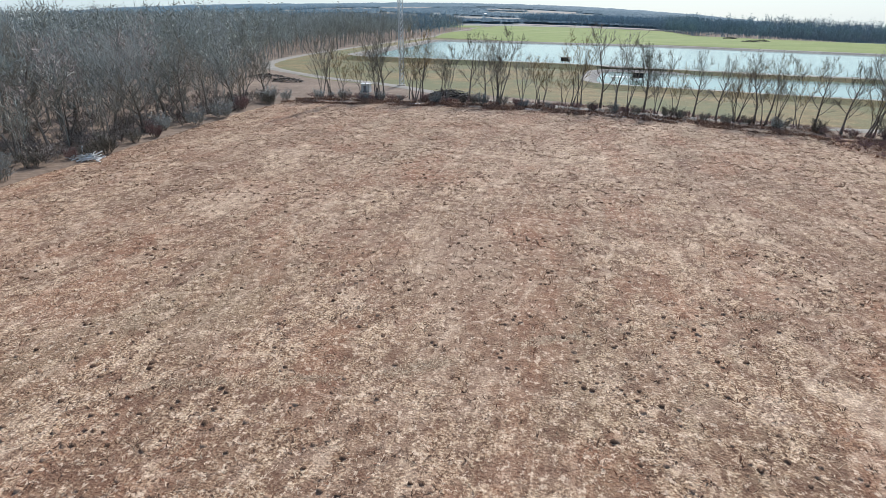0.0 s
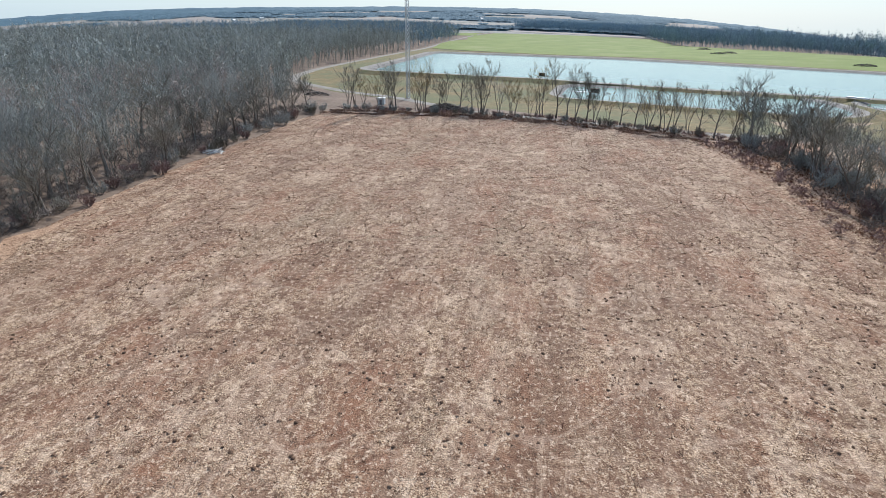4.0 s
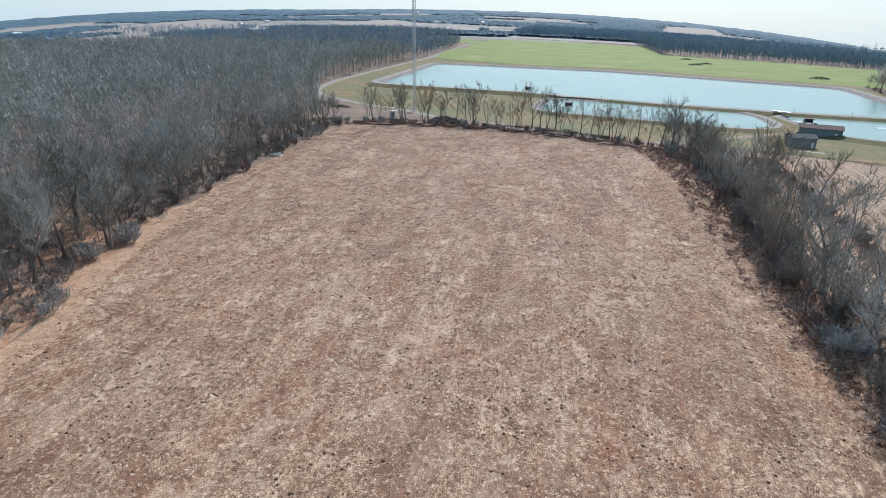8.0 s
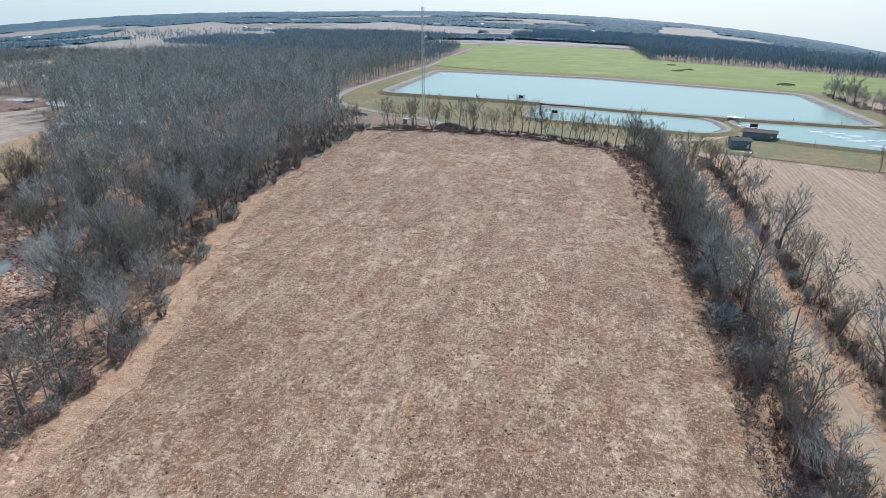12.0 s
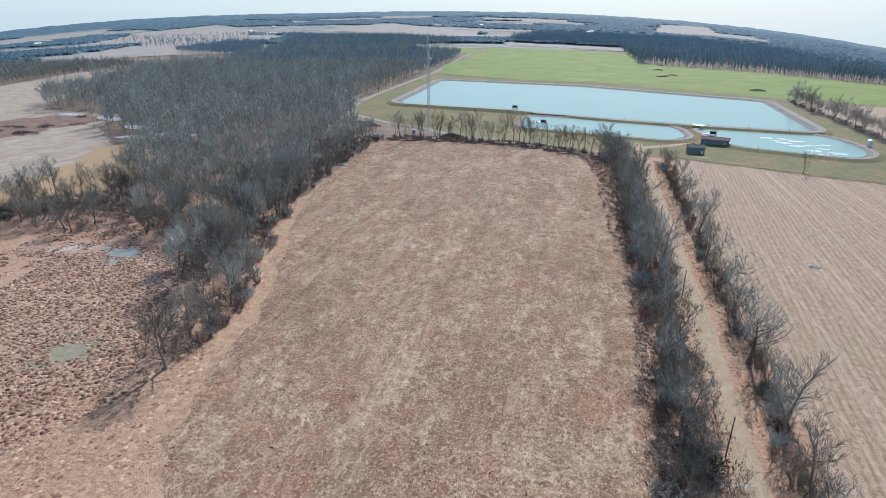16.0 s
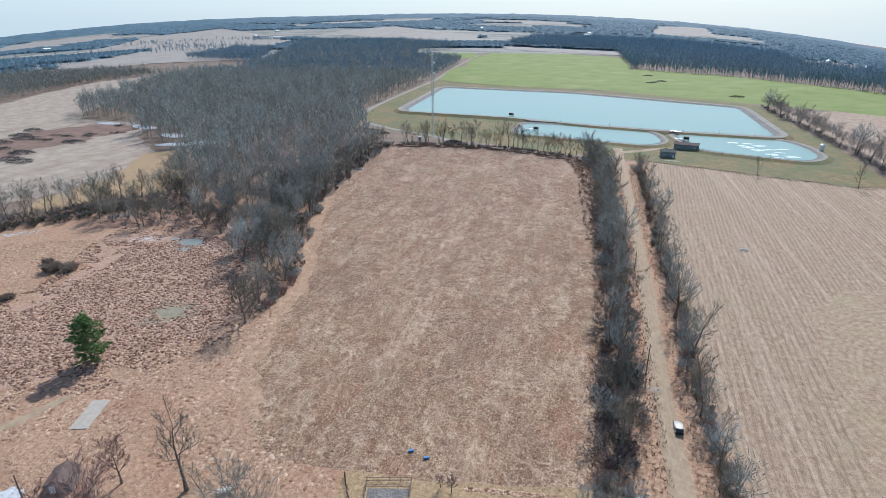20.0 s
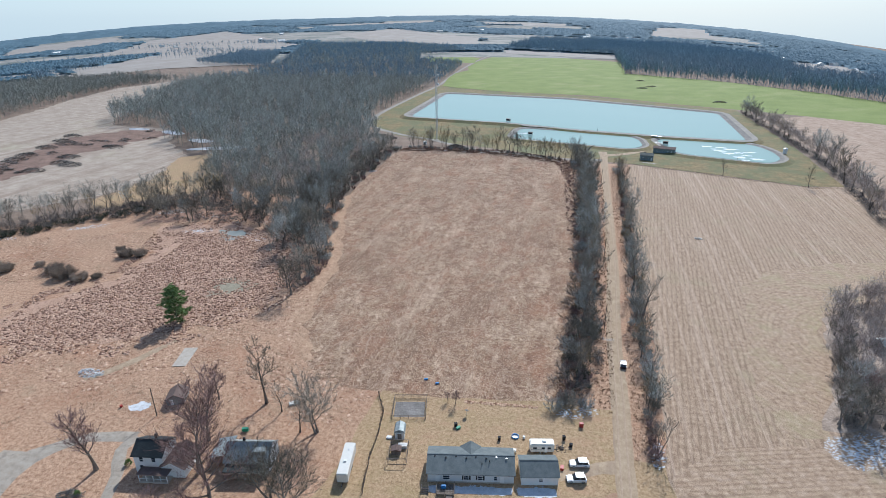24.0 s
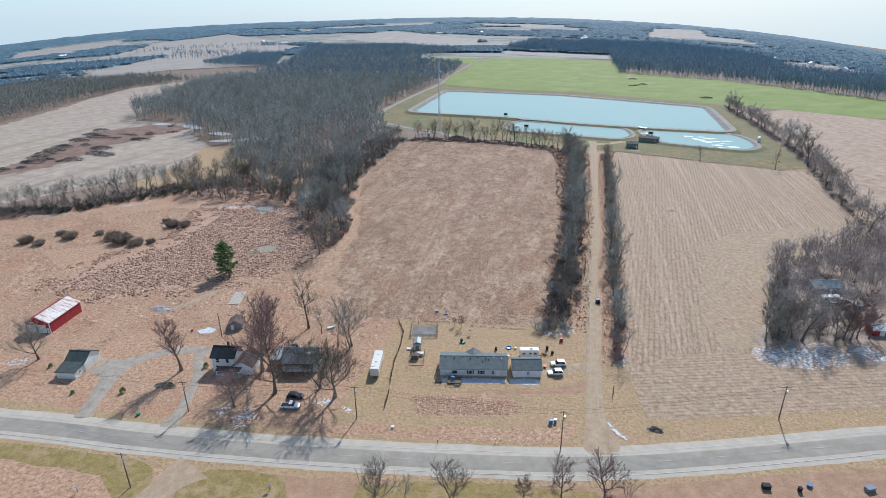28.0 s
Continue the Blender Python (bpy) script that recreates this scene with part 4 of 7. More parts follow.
KINDS = {
    "tall": [tree_kind(11, "tall leafless grey-brown tree in the woodland edge", "twig", 17, 5.2, limbs=10, low=0.3, rise=0.15, subs=7, sprays=5, thick=1.3),
             tree_kind(12, "tall leafless grey-brown tree in the woodland edge", "twig", 15, 4.8, stems=2, limbs=11, low=0.28, rise=0.15, subs=7, sprays=5, thick=1.3),
             tree_kind(13, "leafless tree with pale grey branches in the woodland edge", "twig_grey", 18, 5.6, limbs=11, low=0.3, rise=0.15, subs=7, sprays=5, thick=1.5)],
    "wide": [tree_kind(21, "broad leafless oak with spreading limbs", "twig", 16, 7.2, limbs=14, low=0.2, fine=5, thick=1.6, rise=0.25, twig=0.05),
             tree_kind(22, "broad leafless tree with forked trunk", "twig", 15, 6.4, stems=2, limbs=16, low=0.22, fine=5, thick=1.6, rise=0.25, twig=0.05)],
    "pale": [tree_kind(24, "broad leafless tree with pale grey twigs at the woodland edge", "twig_grey", 18, 7.4, limbs=15, low=0.25, fine=5, thick=1.3, rise=0.35, twig=0.05)],
    "row": [tree_kind(31, "leafless many-stemmed tree in the fence row", "twig", 12, 3.4, stems=4, limbs=16, low=0.25, twig=0.032, fine=4, rise=0.5, subs=5, sprays=4, thick=0.9),
            tree_kind(32, "leafless slim tree in the fence row", "twig", 13.5, 3.6, limbs=11, low=0.22, twig=0.032, fine=4, rise=0.45, subs=6, sprays=4, thick=0.9),
            tree_kind(33, "leafless many-stemmed tree with golden twigs in the fence row", "twig_gold", 11, 3.2, stems=3, limbs=15, low=0.25, twig=0.032, fine=4, rise=0.5, subs=5, sprays=4, thick=0.9)],
    "red": [tree_kind(41, "leafless maple with reddish buds", "twig_red", 15, 6.0, limbs=14, low=0.2, fine=5, thick=1.5, rise=0.32, twig=0.045),
            tree_kind(42, "leafless maple with reddish twigs", "twig_red", 12, 5.0, limbs=13, low=0.22, fine=5, thick=1.5, rise=0.32, twig=0.045)],
    "slim": [tree_kind(43, "tall slim leafless tree with reddish twigs beside the drive", "twig_red", 19, 4.6, limbs=16, low=0.3, fine=5, thick=1.4, rise=0.5, twig=0.05)],
    "shrub": [shrub_kind(51, "dense leafless grey-brown thicket shrub", "twig", 4.2, 2.2),
              shrub_kind(52, "dense leafless reddish thicket shrub", "twig_red", 3.4, 2.0),
              shrub_kind(54, "round olive-brown willow bush in the marsh", "twig_willow", 3.9, 4.6, 150, 0.8),
              shrub_kind(53, "dense leafless pale grey thicket shrub", "twig_grey", 4.6, 2.4)],
}
used = set()


def plant(kind, x, y, size=1.0, pick=None, group="", label=""):
    """A tree or shrub of its own on the land."""
    r = random.Random(x * 13.7 + y * 7.1)
    kinds = KINDS[kind]
    src = kinds[(r.choice((0, 1, 3)) if kind == "shrub" else r.randrange(len(kinds))) if pick is None else pick]
    m = Matrix.Translation((x, y, 0)) @ Matrix.Rotation(r.uniform(0, 6.28), 4, "Z")
    if src not in used:
        used.add(src)
        ob = src
        ob.matrix_basis = m
    else:
        ob = copy_thing(src, m)
    s = size * r.uniform(0.88, 1.12)
    ob.scale = (s, s, s * r.uniform(0.92, 1.1))
    if group:
        ob["group"] = group
    if label:
        ob["label"] = label
    return ob


def along(line, gap, wide, r):
    for (x0, y0), (x1, y1) in zip(line, line[1:]):
        n = max(1, round(math.hypot(x1 - x0, y1 - y0) / gap))
        for i in range(n):
            t = (i + r.random()) / n
            yield x0 + (x1 - x0) * t + r.uniform(-wide, wide), y0 + (y1 - y0) * t + r.uniform(-wide, wide) * 0.6


# ---- woods that nobody could count ----
def inside(x, y, poly):
    hit = False
    for (x0, y0), (x1, y1) in zip(poly, poly[1:] + poly[:1]):
        if (y0 > y) != (y1 > y) and x < (x1 - x0) * (y - y0) / (y1 - y0) + x0:
            hit = not hit
    return hit


def wood_pattern(seed, n, height, spread, wide, low=0.3, k=12):
    """A coarse leafless tree as triangles: stem, bent limbs and twigs that spring from the limbs."""
    rnd = np.random.RandomState(seed)

    def blade(p, q, w):
        side = np.cross(q - p, rnd.randn(len(p), 3))
        side *= (w * (0.6 + 0.8 * rnd.rand(len(p))) / 2 / np.linalg.norm(side, axis=1))[:, None]
        return np.stack([p - side, p + side, q], 1)

    az, reach, zf = np.arange(k) * 2.4 + rnd.uniform(-0.5, 0.5, k), spread * np.sqrt(rnd.uniform(0.06, 1.0, k)), height * rnd.uniform(low, low + 0.28, k)
    bend, top = az + rnd.uniform(-0.5, 0.5, k), height * (1.0 - 0.36 * (reach / spread) ** 2) * rnd.uniform(0.86, 1.0, k)
    foot = np.stack([np.zeros(k), np.zeros(k), zf], 1)
    mid = np.stack([np.cos(az) * reach * 0.5, np.sin(az) * reach * 0.5, zf + (top - zf) * 0.5], 1)
    head = np.stack([np.cos(bend) * reach * 0.88, np.sin(bend) * reach * 0.88, top], 1)
    pick, t = rnd.randint(k, size=n), rnd.uniform(0.4, 2.0, n)
    f, m, h = foot[pick], mid[pick], head[pick]
    root = np.where((t < 1)[:, None], f + (m - f) * t[:, None], m + (h - m) * (t - 1)[:, None]) + rnd.randn(n, 3) * spread * 0.1
    way = (h - f) / np.linalg.norm(h - f, axis=1)[:, None] * 0.5 + rnd.randn(n, 3) * 0.55 + np.array([0, 0, 0.22])
    tip = root + way / np.linalg.norm(way, axis=1)[:, None] * (spread * rnd.uniform(0.15, 0.42, n))[:, None]
    w = height * 0.007
    stem = np.array([[[-w, 0, 0], [w, 0, 0], [0, 0, height * 0.65]], [[0, -w, 0], [0, w, 0], [0, 0, height * 0.65]]])
    return np.concatenate([stem, blade(foot, mid, wide * 1.2), blade(mid, head, wide), blade(root, tip, wide)])


def woods(name, places, patterns, material, label, seed):
    rnd = np.random.RandomState(seed)
    tris = []
    for x, y in places:
        p = patterns[rnd.randint(len(patterns))]
        a, s = rnd.rand() * 6.283, rnd.choice((0.62, 0.8, 0.92, 1.0, 1.08, 1.25)) * rnd.uniform(0.92, 1.08)
        c, d = math.cos(a) * s, math.sin(a) * s
        q = np.empty_like(p)
        q[..., 0], q[..., 1], q[..., 2] = p[..., 0] * c - p[..., 1] * d + x, p[..., 0] * d + p[..., 1] * c + y, p[..., 2] * s + land(x, y)
        tris.append(q)
    v = np.concatenate(tris).reshape(-1, 3)
    me = bpy.data.meshes.new(name)
    me.vertices.add(len(v))
    me.vertices.foreach_set("co", v.ravel())
    k = len(v) // 3
    me.loops.add(len(v))
    me.loops.foreach_set("vertex_index", np.arange(len(v)))
    me.polygons.add(k)
    me.polygons.foreach_set("loop_start", np.arange(k) * 3)
    me.update()
    me.materials.append(M[material])
    return tagged(new(name, me), label, "woods", kind="stuff")


def scatter(poly, gap, seed, jitter=0.5):
    r = random.Random(seed)
    xs, ys = [p[0] for p in poly], [p[1] for p in poly]
    out = []
    y = min(ys)
    while y < max(ys):
        x = min(xs)
        while x < max(xs):
            px, py = x + r.uniform(-jitter, jitter) * gap, y + r.uniform(-jitter, jitter) * gap
            if inside(px, py, poly):
                out.append((px, py))
            x += gap
        y += gap
    return out



thin = [wood_pattern(s, 210, 13, 4.4, 0.11) for s in range(40, 44)]
bushy = [wood_pattern(s, 105, 3.6, 2.4, 0.11) - (0, 0, 0.9) for s in range(50, 54)]
brushwood, low_brush, copse, grove = [], [], [], []
rng = random.Random(3)
# fence row between the dry field and the lagoons
for i, (x, y) in enumerate(along([(-164, 360), (-125, 364), (-85, 364), (-40, 345), (-24, 338)], 3.3, 2.2, rng)):
    plant("row", x, y, rng.uniform(1.0, 1.5), group="fence row trees")
for x, y in along([(-165, 357), (-125, 360), (-85, 359), (-35, 341), (-22, 336)], 4.0, 1.8, rng):
    plant("shrub", x, y, rng.uniform(0.35, 0.7), group="fence row shrubs")
for x, y in along([(-166, 356), (-125, 361), (-85, 361), (-38, 343), (-24, 337)], 1.5, 2.2, rng):
    low_brush.append((x, y))
# hedge between the dry field and the lane
LANE_W = [(-28, 342), (-23, 310), (-19, 270), (-16, 220), (-12.6, 170), (-11, 120), (-10, 68)]
for x, y in along(LANE_W, 5.2, 3.4, rng):
    plant("tall" if rng.random() < 0.5 else "row", x, y, rng.uniform(0.75, 1.05) * (1.22 if y > 170 else 1.0), group="lane hedge trees")
for x, y in along(LANE_W, 1.2, 6.5, rng):
    brushwood.append((x - 0.5, y))
for x, y in along([(-10, 130), (-9.5, 100), (-9, 66)], 1.2, 6.5, rng):
    brushwood.append((x - 2, y))
for x, y in along(LANE_W[:5], 2.0, 4.0, rng):
    copse.append((x, y))
for x, y in along(LANE_W, 4.0, 5.0, rng):
    plant("shrub", x, y, rng.uniform(0.7, 1.15), group="lane hedge shrubs")
# hedge between the lane and the stubble
LANE_E = [(-2, 330), (1.5, 290), (3.6, 230), (5.6, 170), (7.4, 120), (8.9, 80), (10.2, 46)]
for x, y in along(LANE_E, 6.2, 1.6, rng):
    plant("row" if rng.random() < 0.75 else "tall", x, y, rng.uniform(0.7, 1.0), group="lane hedge trees")
for x, y in along(LANE_E, 4.2, 2.0, rng):
    plant("shrub", x, y, rng.uniform(0.55, 0.85), group="lane hedge shrubs")
for x, y in along(LANE_E, 9, 1.4, rng):
    copse.append((x + 0.5, y))
# woodland edge along the dry field
EDGE = [(-173, 352), (-171, 318), (-168, 285), (-164, 250), (-158, 218), (-148, 186), (-134, 155), (-124, 130), (-120, 106)]
for x, y in along(EDGE, 6.0, 4.0, rng):
    plant("tall", x - 3, y, rng.uniform(0.7, 1.0), group="woodland edge trees")
for x, y in along(EDGE, 4.5, 3.0, rng):
    plant("shrub", x + 1, y, rng.uniform(0.5, 0.9), group="woodland edge shrubs")
for x, y in along(EDGE, 5.0, 3.5, rng):
    copse.append((x - 5, y))
for x, y in along(EDGE, 1.0, 4.5, rng):
    brushwood.append((x - 2.5, y))
for x, y in along([(-184, 350), (-181, 300), (-176, 250), (-168, 212), (-158, 185), (-145, 158)], 0.8, 8, rng):
    brushwood.append((x - 5, y))
for x, y in along([(-195, 340), (-190, 270), (-180, 220), (-165, 180), (-150, 150)], 12, 8, rng):
    plant("tall" if rng.random() < 0.7 else "wide", x, y, rng.uniform(0.75, 1.05), group="woodland edge trees")
for x, y in ((-149, 160), (-141, 141), (-160, 185), (-168, 205)):
    plant("wide", x, y, 1.05, group="woodland edge trees")
for x, y in along([(-130, 122), (-146, 150), (-165, 190), (-185, 205), (-215, 208), (-240, 205)], 5.0, 10, rng):
    copse.append((x - 8, y + 4))
for x, y in along([(-124, 108), (-142, 145), (-160, 185), (-190, 200), (-235, 200)], 3.6, 7, rng):
    brushwood.append((x - 6, y + 2))
for _ in range(300):
    x, y = rng.uniform(-310, -165), rng.uniform(190, 305)
    if inside(x, y, [(-305, 290), (-255, 212), (-185, 186), (-168, 205), (-176, 250), (-230, 300)]):
        (copse if rng.random() < 0.7 else brushwood).append((x, y))
for x, y in along([(-330, 108), (-300, 140), (-284, 166), (-264, 194), (-246, 212)], 3.2, 4, rng):
    copse.append((x - 3, y + 3))
for x, y in ((-150, 160), (-162, 207), (-149, 140), (-155, 183), (-172, 240), (-177, 300), (-183, 176), (-166, 225)):
    plant("pale", x, y, 1.0, group="woodland edge trees")
MARGIN = [(-268, 172), (-240, 158), (-205, 160), (-172, 158), (-150, 142), (-146, 160), (-180, 196), (-240, 206)]
# gap round the puddle, drawn out southwards so the camera sees it
puddle_sight = lambda x, y: abs(x + 182 + (y - 152) * 0.3) < 13 and 128 < y < 163
for k, (x, y) in enumerate(p for p in scatter(MARGIN, 11, 61) if not puddle_sight(*p)):
    plant("wide" if k % 3 else "tall", x, y, rng.uniform(0.6, 0.85), group="marsh margin trees", label="leafless olive-grey tree on the margin of the marsh")
for x, y in scatter(MARGIN, 4.2, 62):
    if not puddle_sight(x, y):
        brushwood.append((x, y))
# hedgerow west of the marsh
for x, y in along([(-322, 108), (-296, 135), (-280, 160), (-262, 188), (-244, 206), (-215, 205), (-185, 200)], 5.0, 3.5, rng):
    plant("row", x, y, rng.uniform(1.0, 1.4), pick=rng.choice((0, 1, 1, 2)), group="west hedgerow trees")
for x, y in along([(-322, 104), (-290, 136), (-262, 176), (-230, 192), (-190, 186)], 2.5, 4, rng):
    brushwood.append((x, y))
for x, y in along([(-322, 104), (-311, 116), (-290, 116), (-278, 136), (-256, 158), (-240, 182)], 2.0, 4, rng):
    brushwood.append((x, y))
for x, y in along([(-345, 92), (-322, 100), (-300, 122), (-282, 146), (-262, 172), (-242, 190), (-215, 188)], 0.8, 6.5, rng):
    brushwood.append((x + 2, y - 2))
# tree row east of the lagoons and the stubble
for x, y in along([(124, 605), (128, 540), (134, 470), (138, 400), (137, 340), (131, 280), (128, 225), (128, 188)], 15, 2.5, rng):
    plant("row" if rng.random() < 0.5 else "tall", x, y, rng.uniform(0.95, 1.3), group="eastern row trees")
for x, y in along([(124, 605), (128, 540), (134, 470), (138, 400), (137, 340), (131, 280), (128, 225), (128, 188)], 1.3, 3.0, rng):
    (grove if rng.random() < 0.5 else brushwood).append((x, y))
# grove round the farmyard in the east
for x, y in [*along([(54, 72), (74, 75), (90, 82)], 3.4, 1.8, rng), *along([(60, 82), (78, 86), (92, 93)], 6, 3, rng)]:
    plant("tall" if rng.random() < 0.6 else "red", x, y, rng.uniform(0.6, 0.85), group="grove trees")
GROVE = [(53, 68), (57, 80), (66, 113), (68, 133), (85, 147), (100, 156), (124, 180), (140, 190), (168, 180), (170, 110), (120, 92), (96, 82), (74, 74)]
for x, y in along([(54, 70), (58, 82), (67, 113), (70, 134), (86, 148), (102, 158), (124, 182)], 7, 1.6, rng):
    plant("row" if rng.random() < 0.5 else "tall", x + 2, y - 1, rng.uniform(0.65, 0.95), pick=rng.choice((0, 1)), group="grove trees")
for x, y in along([(54, 70), (58, 82), (67, 113), (70, 134), (86, 148), (102, 158), (124, 182)], 1.6, 2.5, rng):
    brushwood.append((x + 3, y - 1))
for _ in range(1400):
    x, y = rng.uniform(50, 170), rng.uniform(66, 192)
    yard = (76 < x < 96 and 97 < y < 121) or (84 < x < 98 and 80 < y < 97)
    if inside(x, y, GROVE) and (not yard or (y > 114 and x < 76)):
        if y < 100 and x < 80 and rng.random() < 0.1:
            plant(rng.choice(("tall", "row")), x, y, rng.uniform(0.6, 0.9), pick=rng.choice((0, 1)), group="grove trees")
        else:
            (grove if rng.random() < 0.75 else brushwood).append((x, y))
# single trees
for kind, x, y, size, pick in (("red", -42.2, 53, 0.34, 1), ("red", -44.6, 53.6, 0.28, 1), ("shrub", -16, 57.5, 0.9, 3), ("shrub", -12, 60, 1.0, 0), ("shrub", -7.5, 61, 0.9, 3), ("shrub", -13.5, 63, 1.0, 1), ("slim", -118.5, 6, 1.15, 0), ("red", -84.5, 3.6, 1.35, 0), ("red", -92, -5, 1.0, 1), ("red", -94, 12, 1.25, 0), ("red", -99, 22, 1.1, 0), ("wide", -74, 32, 1.15, 1), ("wide", -67, 6.5, 1.2, 0), ("wide", -73, 9, 1.0, 1),
                               ("tall", -93, 39, 0.95, 0), ("row", -87, 37, 0.95, 1), ("red", -107, 37, 0.85, 1), ("wide", -167, -1, 0.75, 0), ("row", -78, 31, 1.1, 1),
                               ("wide", -121, 100, 0.78, 0), ("row", 65, 328, 0.9, 1), ("row", 110.5, 311, 1.0, 1),
                               ("wide", -41, -27, 0.6, 0), ("wide", -25, -20.5, 0.72, 1), ("red", -10, -16.5, 0.6, 1), ("red", -2, -14.5, 0.7, 1), ("red", 7, -12.5, 0.75, 0), ("row", 12, -11.5, 0.8, 0), ("row", -35, -24, 0.7, 1)):
    plant(kind, x, y, size, pick)
for x, y, s in ((-267, 77, 1.1), (-258, 76, 1.0), (-260, 90, 0.8), (-251, 87, 1.15), (-241, 95, 0.8), (-230, 92, 1.3), (-221, 89, 1.45), (-212, 88, 1.2), (-207, 92, 0.8), (-221, 119, 0.8), (-213, 114, 1.25), (-207, 116, 1.0)):
    plant("shrub", x, y, s * 0.78, pick=2, group="marsh willow bushes")


brambles = [(x, y) for x, y in along([(-332, 108), (-311, 116), (-290, 118), (-278, 138), (-258, 162), (-242, 186)], 0.9, 4.5, rng)]
brambles += [(x - 1, y) for x, y in along([(-10, 118), (-9.5, 96), (-9, 66)], 1.6, 4.5, rng)]
woods("bramble", brambles, [wood_pattern(s, 120, 3.0, 2.4, 0.2, 0.03) - (0, 0, 0.2) for s in range(60, 63)], "bramble", "dark olive brambles and evergreen undergrowth", 13)
woods("thicket", list(along([(-350, 90), (-322, 102), (-300, 124), (-282, 148), (-262, 174), (-242, 192), (-218, 190)], 1.9, 5.5, rng)), [wood_pattern(s, 200, 5.6, 3.4, 0.11, 0.04, 10) for s in range(70, 73)], "brush_twig", "tall leafless thicket below the western hedgerow", 18)
woods("thicket", list(along([(-42, 337), (-34, 312), (-29, 275), (-25, 235), (-20, 190)], 1.0, 3.5, rng)), [p * 0.6 for p in bushy], "twig_red", "low reddish brush along the field side of the hedge", 19)
woods("thicket", low_brush, [p * 0.55 for p in bushy], "twig_red", "low purplish-brown brush below the fence row", 20)
woods("thicket", brushwood, bushy, "brush_twig", "dense leafless thicket below the hedges", 11)
woods("copse", grove, thin, "grove_twig", "crowded leafless trees of the grove and eastern row", 17)
woods("copse", copse, thin, "wood_dark", "crowded leafless trees of the copse", 12)
NEAR_WOOD = [(-182, 350), (-178, 300), (-174, 260), (-168, 225), (-175, 205), (-232, 206), (-300, 292), (-379, 330), (-410, 384), (-490, 385), (-522, 415), (-608, 611), (-644, 724), (-272, 776), (-256, 511), (-240, 455), (-222, 420)]
MID_WOOD = [(-272, 776), (-644, 724), (-640, 872), (-789, 1233), (-1100, 1900), (-700, 1850), (-420, 1560), (-500, 1380), (-430, 1180), (-312, 1100), (-280, 900)]
pats = [wood_pattern(s, 135, 19 + s % 4, 5.4, 0.26, 0.3, 8) for s in range(6)]
spots = scatter(NEAR_WOOD, 6.7, 1)
edge_spots = [p for p in spots if p[0] > -238 and p[1] < 345]
spots = [p for p in spots if not (p[0] > -238 and p[1] < 345)]
woods("woods", edge_spots[::3], [wood_pattern(s, 250, 18 + s % 4, 5.2, 0.12, 0.3, 11) for s in range(80, 84)], "wood_far", "leafless grey-brown trees behind the woodland edge", 31)
woods("woods", edge_spots[1::3], [wood_pattern(s, 250, 17 + s % 4, 5.2, 0.12, 0.3, 11) for s in range(87, 90)], "grove_twig", "warm brown leafless trees behind the woodland edge", 33)
woods("woods", edge_spots[2::3], [wood_pattern(s, 250, 17 + s % 4, 5.0, 0.12, 0.3, 11) for s in range(84, 87)], "wood_dark", "darker leafless trees behind the woodland edge", 32)
random.Random(8).shuffle(spots)
third = len(spots) // 5
woods("woods", spots[:2 * third], pats, "wood_far", "leafless grey-brown woodland", 1)
woods("woods", spots[2 * third:3 * third], pats, "twig_grey", "pale grey leafless trees among the woodland", 21)
woods("woods", spots[3 * third:], pats, "wood_dark", "darker leafless trees among the woodland", 22)
pats = [wood_pattern(s, 48, 18 + s % 3, 6.2, 0.66, 0.2, 4) for s in range(5)]
spots = scatter(MID_WOOD, 9.4, 2)
random.Random(9).shuffle(spots)
woods("woods", spots[:len(spots) // 3], pats, "wood_far", "leafless grey-brown woodland, farther off", 2)
woods("woods", spots[len(spots) // 3:], pats, "wood_hazed", "leafless woodland tinted blue for haze, farther off", 24)
BANDS = ([(-14, 1577), (13, 1050), (175, 965), (253, 820), (320, 680), (620, 700), (700, 1200), (365, 1325), (420, 1900), (227, 2419), (-10, 2355), (-330, 2350), (-330, 1700)],
         [(-612, 322), (-635, 375), (-660, 438), (-702, 526), (-742, 644), (-722, 775), (-853, 800), (-1000, 772), (-1060, 690), (-1040, 630), (-900, 300), (-690, 240)],
         [(-700, 1000), (-773, 1130), (-940, 1440), (-1100, 1500), (-1000, 1150), (-800, 1050)])
pats = [wood_pattern(s, 46, 24, 6.4, 0.66, 0.15, 4) for s in range(5)]
woods("woods", [p for p in scatter(BANDS[0], 10.5, 3)] + list(along([(-310, 1690), (-14, 1585), (13, 1045), (175, 960), (253, 824), (318, 690), (350, 610)], 2.6, 9, random.Random(2))) + [q for line in ([(-1700, 1190), (-1527, 1332), (-1349, 1365), (-1100, 1440)], [(-1274, 1148), (-1166, 898), (-1100, 800)], [(-1330, 850), (-1177, 884), (-1077, 798)], [(-1500, 1640), (-1150, 1500), (-960, 1450)], [(-1900, 1900), (-1500, 2050), (-1150, 1940)]) for q in along(line, 8, 7, random.Random(4))], pats, "wood_hazed", "leafless woodland beyond the fields", 3)
for i, b in enumerate(BANDS[1:]):
    woods("woods", scatter(b, 8.0, 4 + i), [wood_pattern(s, 60, 17 + s % 3, 5.8, 0.5, 0.2, 5) for s in range(90, 94)], "wood_hazed" if i else "wood_dark", "leafless grey-brown wood beyond the western stubble", 34 + i)
# distant woods: one uneven sheet of crowns with gaps at the pale fields; haze is painted into its blue
TN, RN = 320, 150


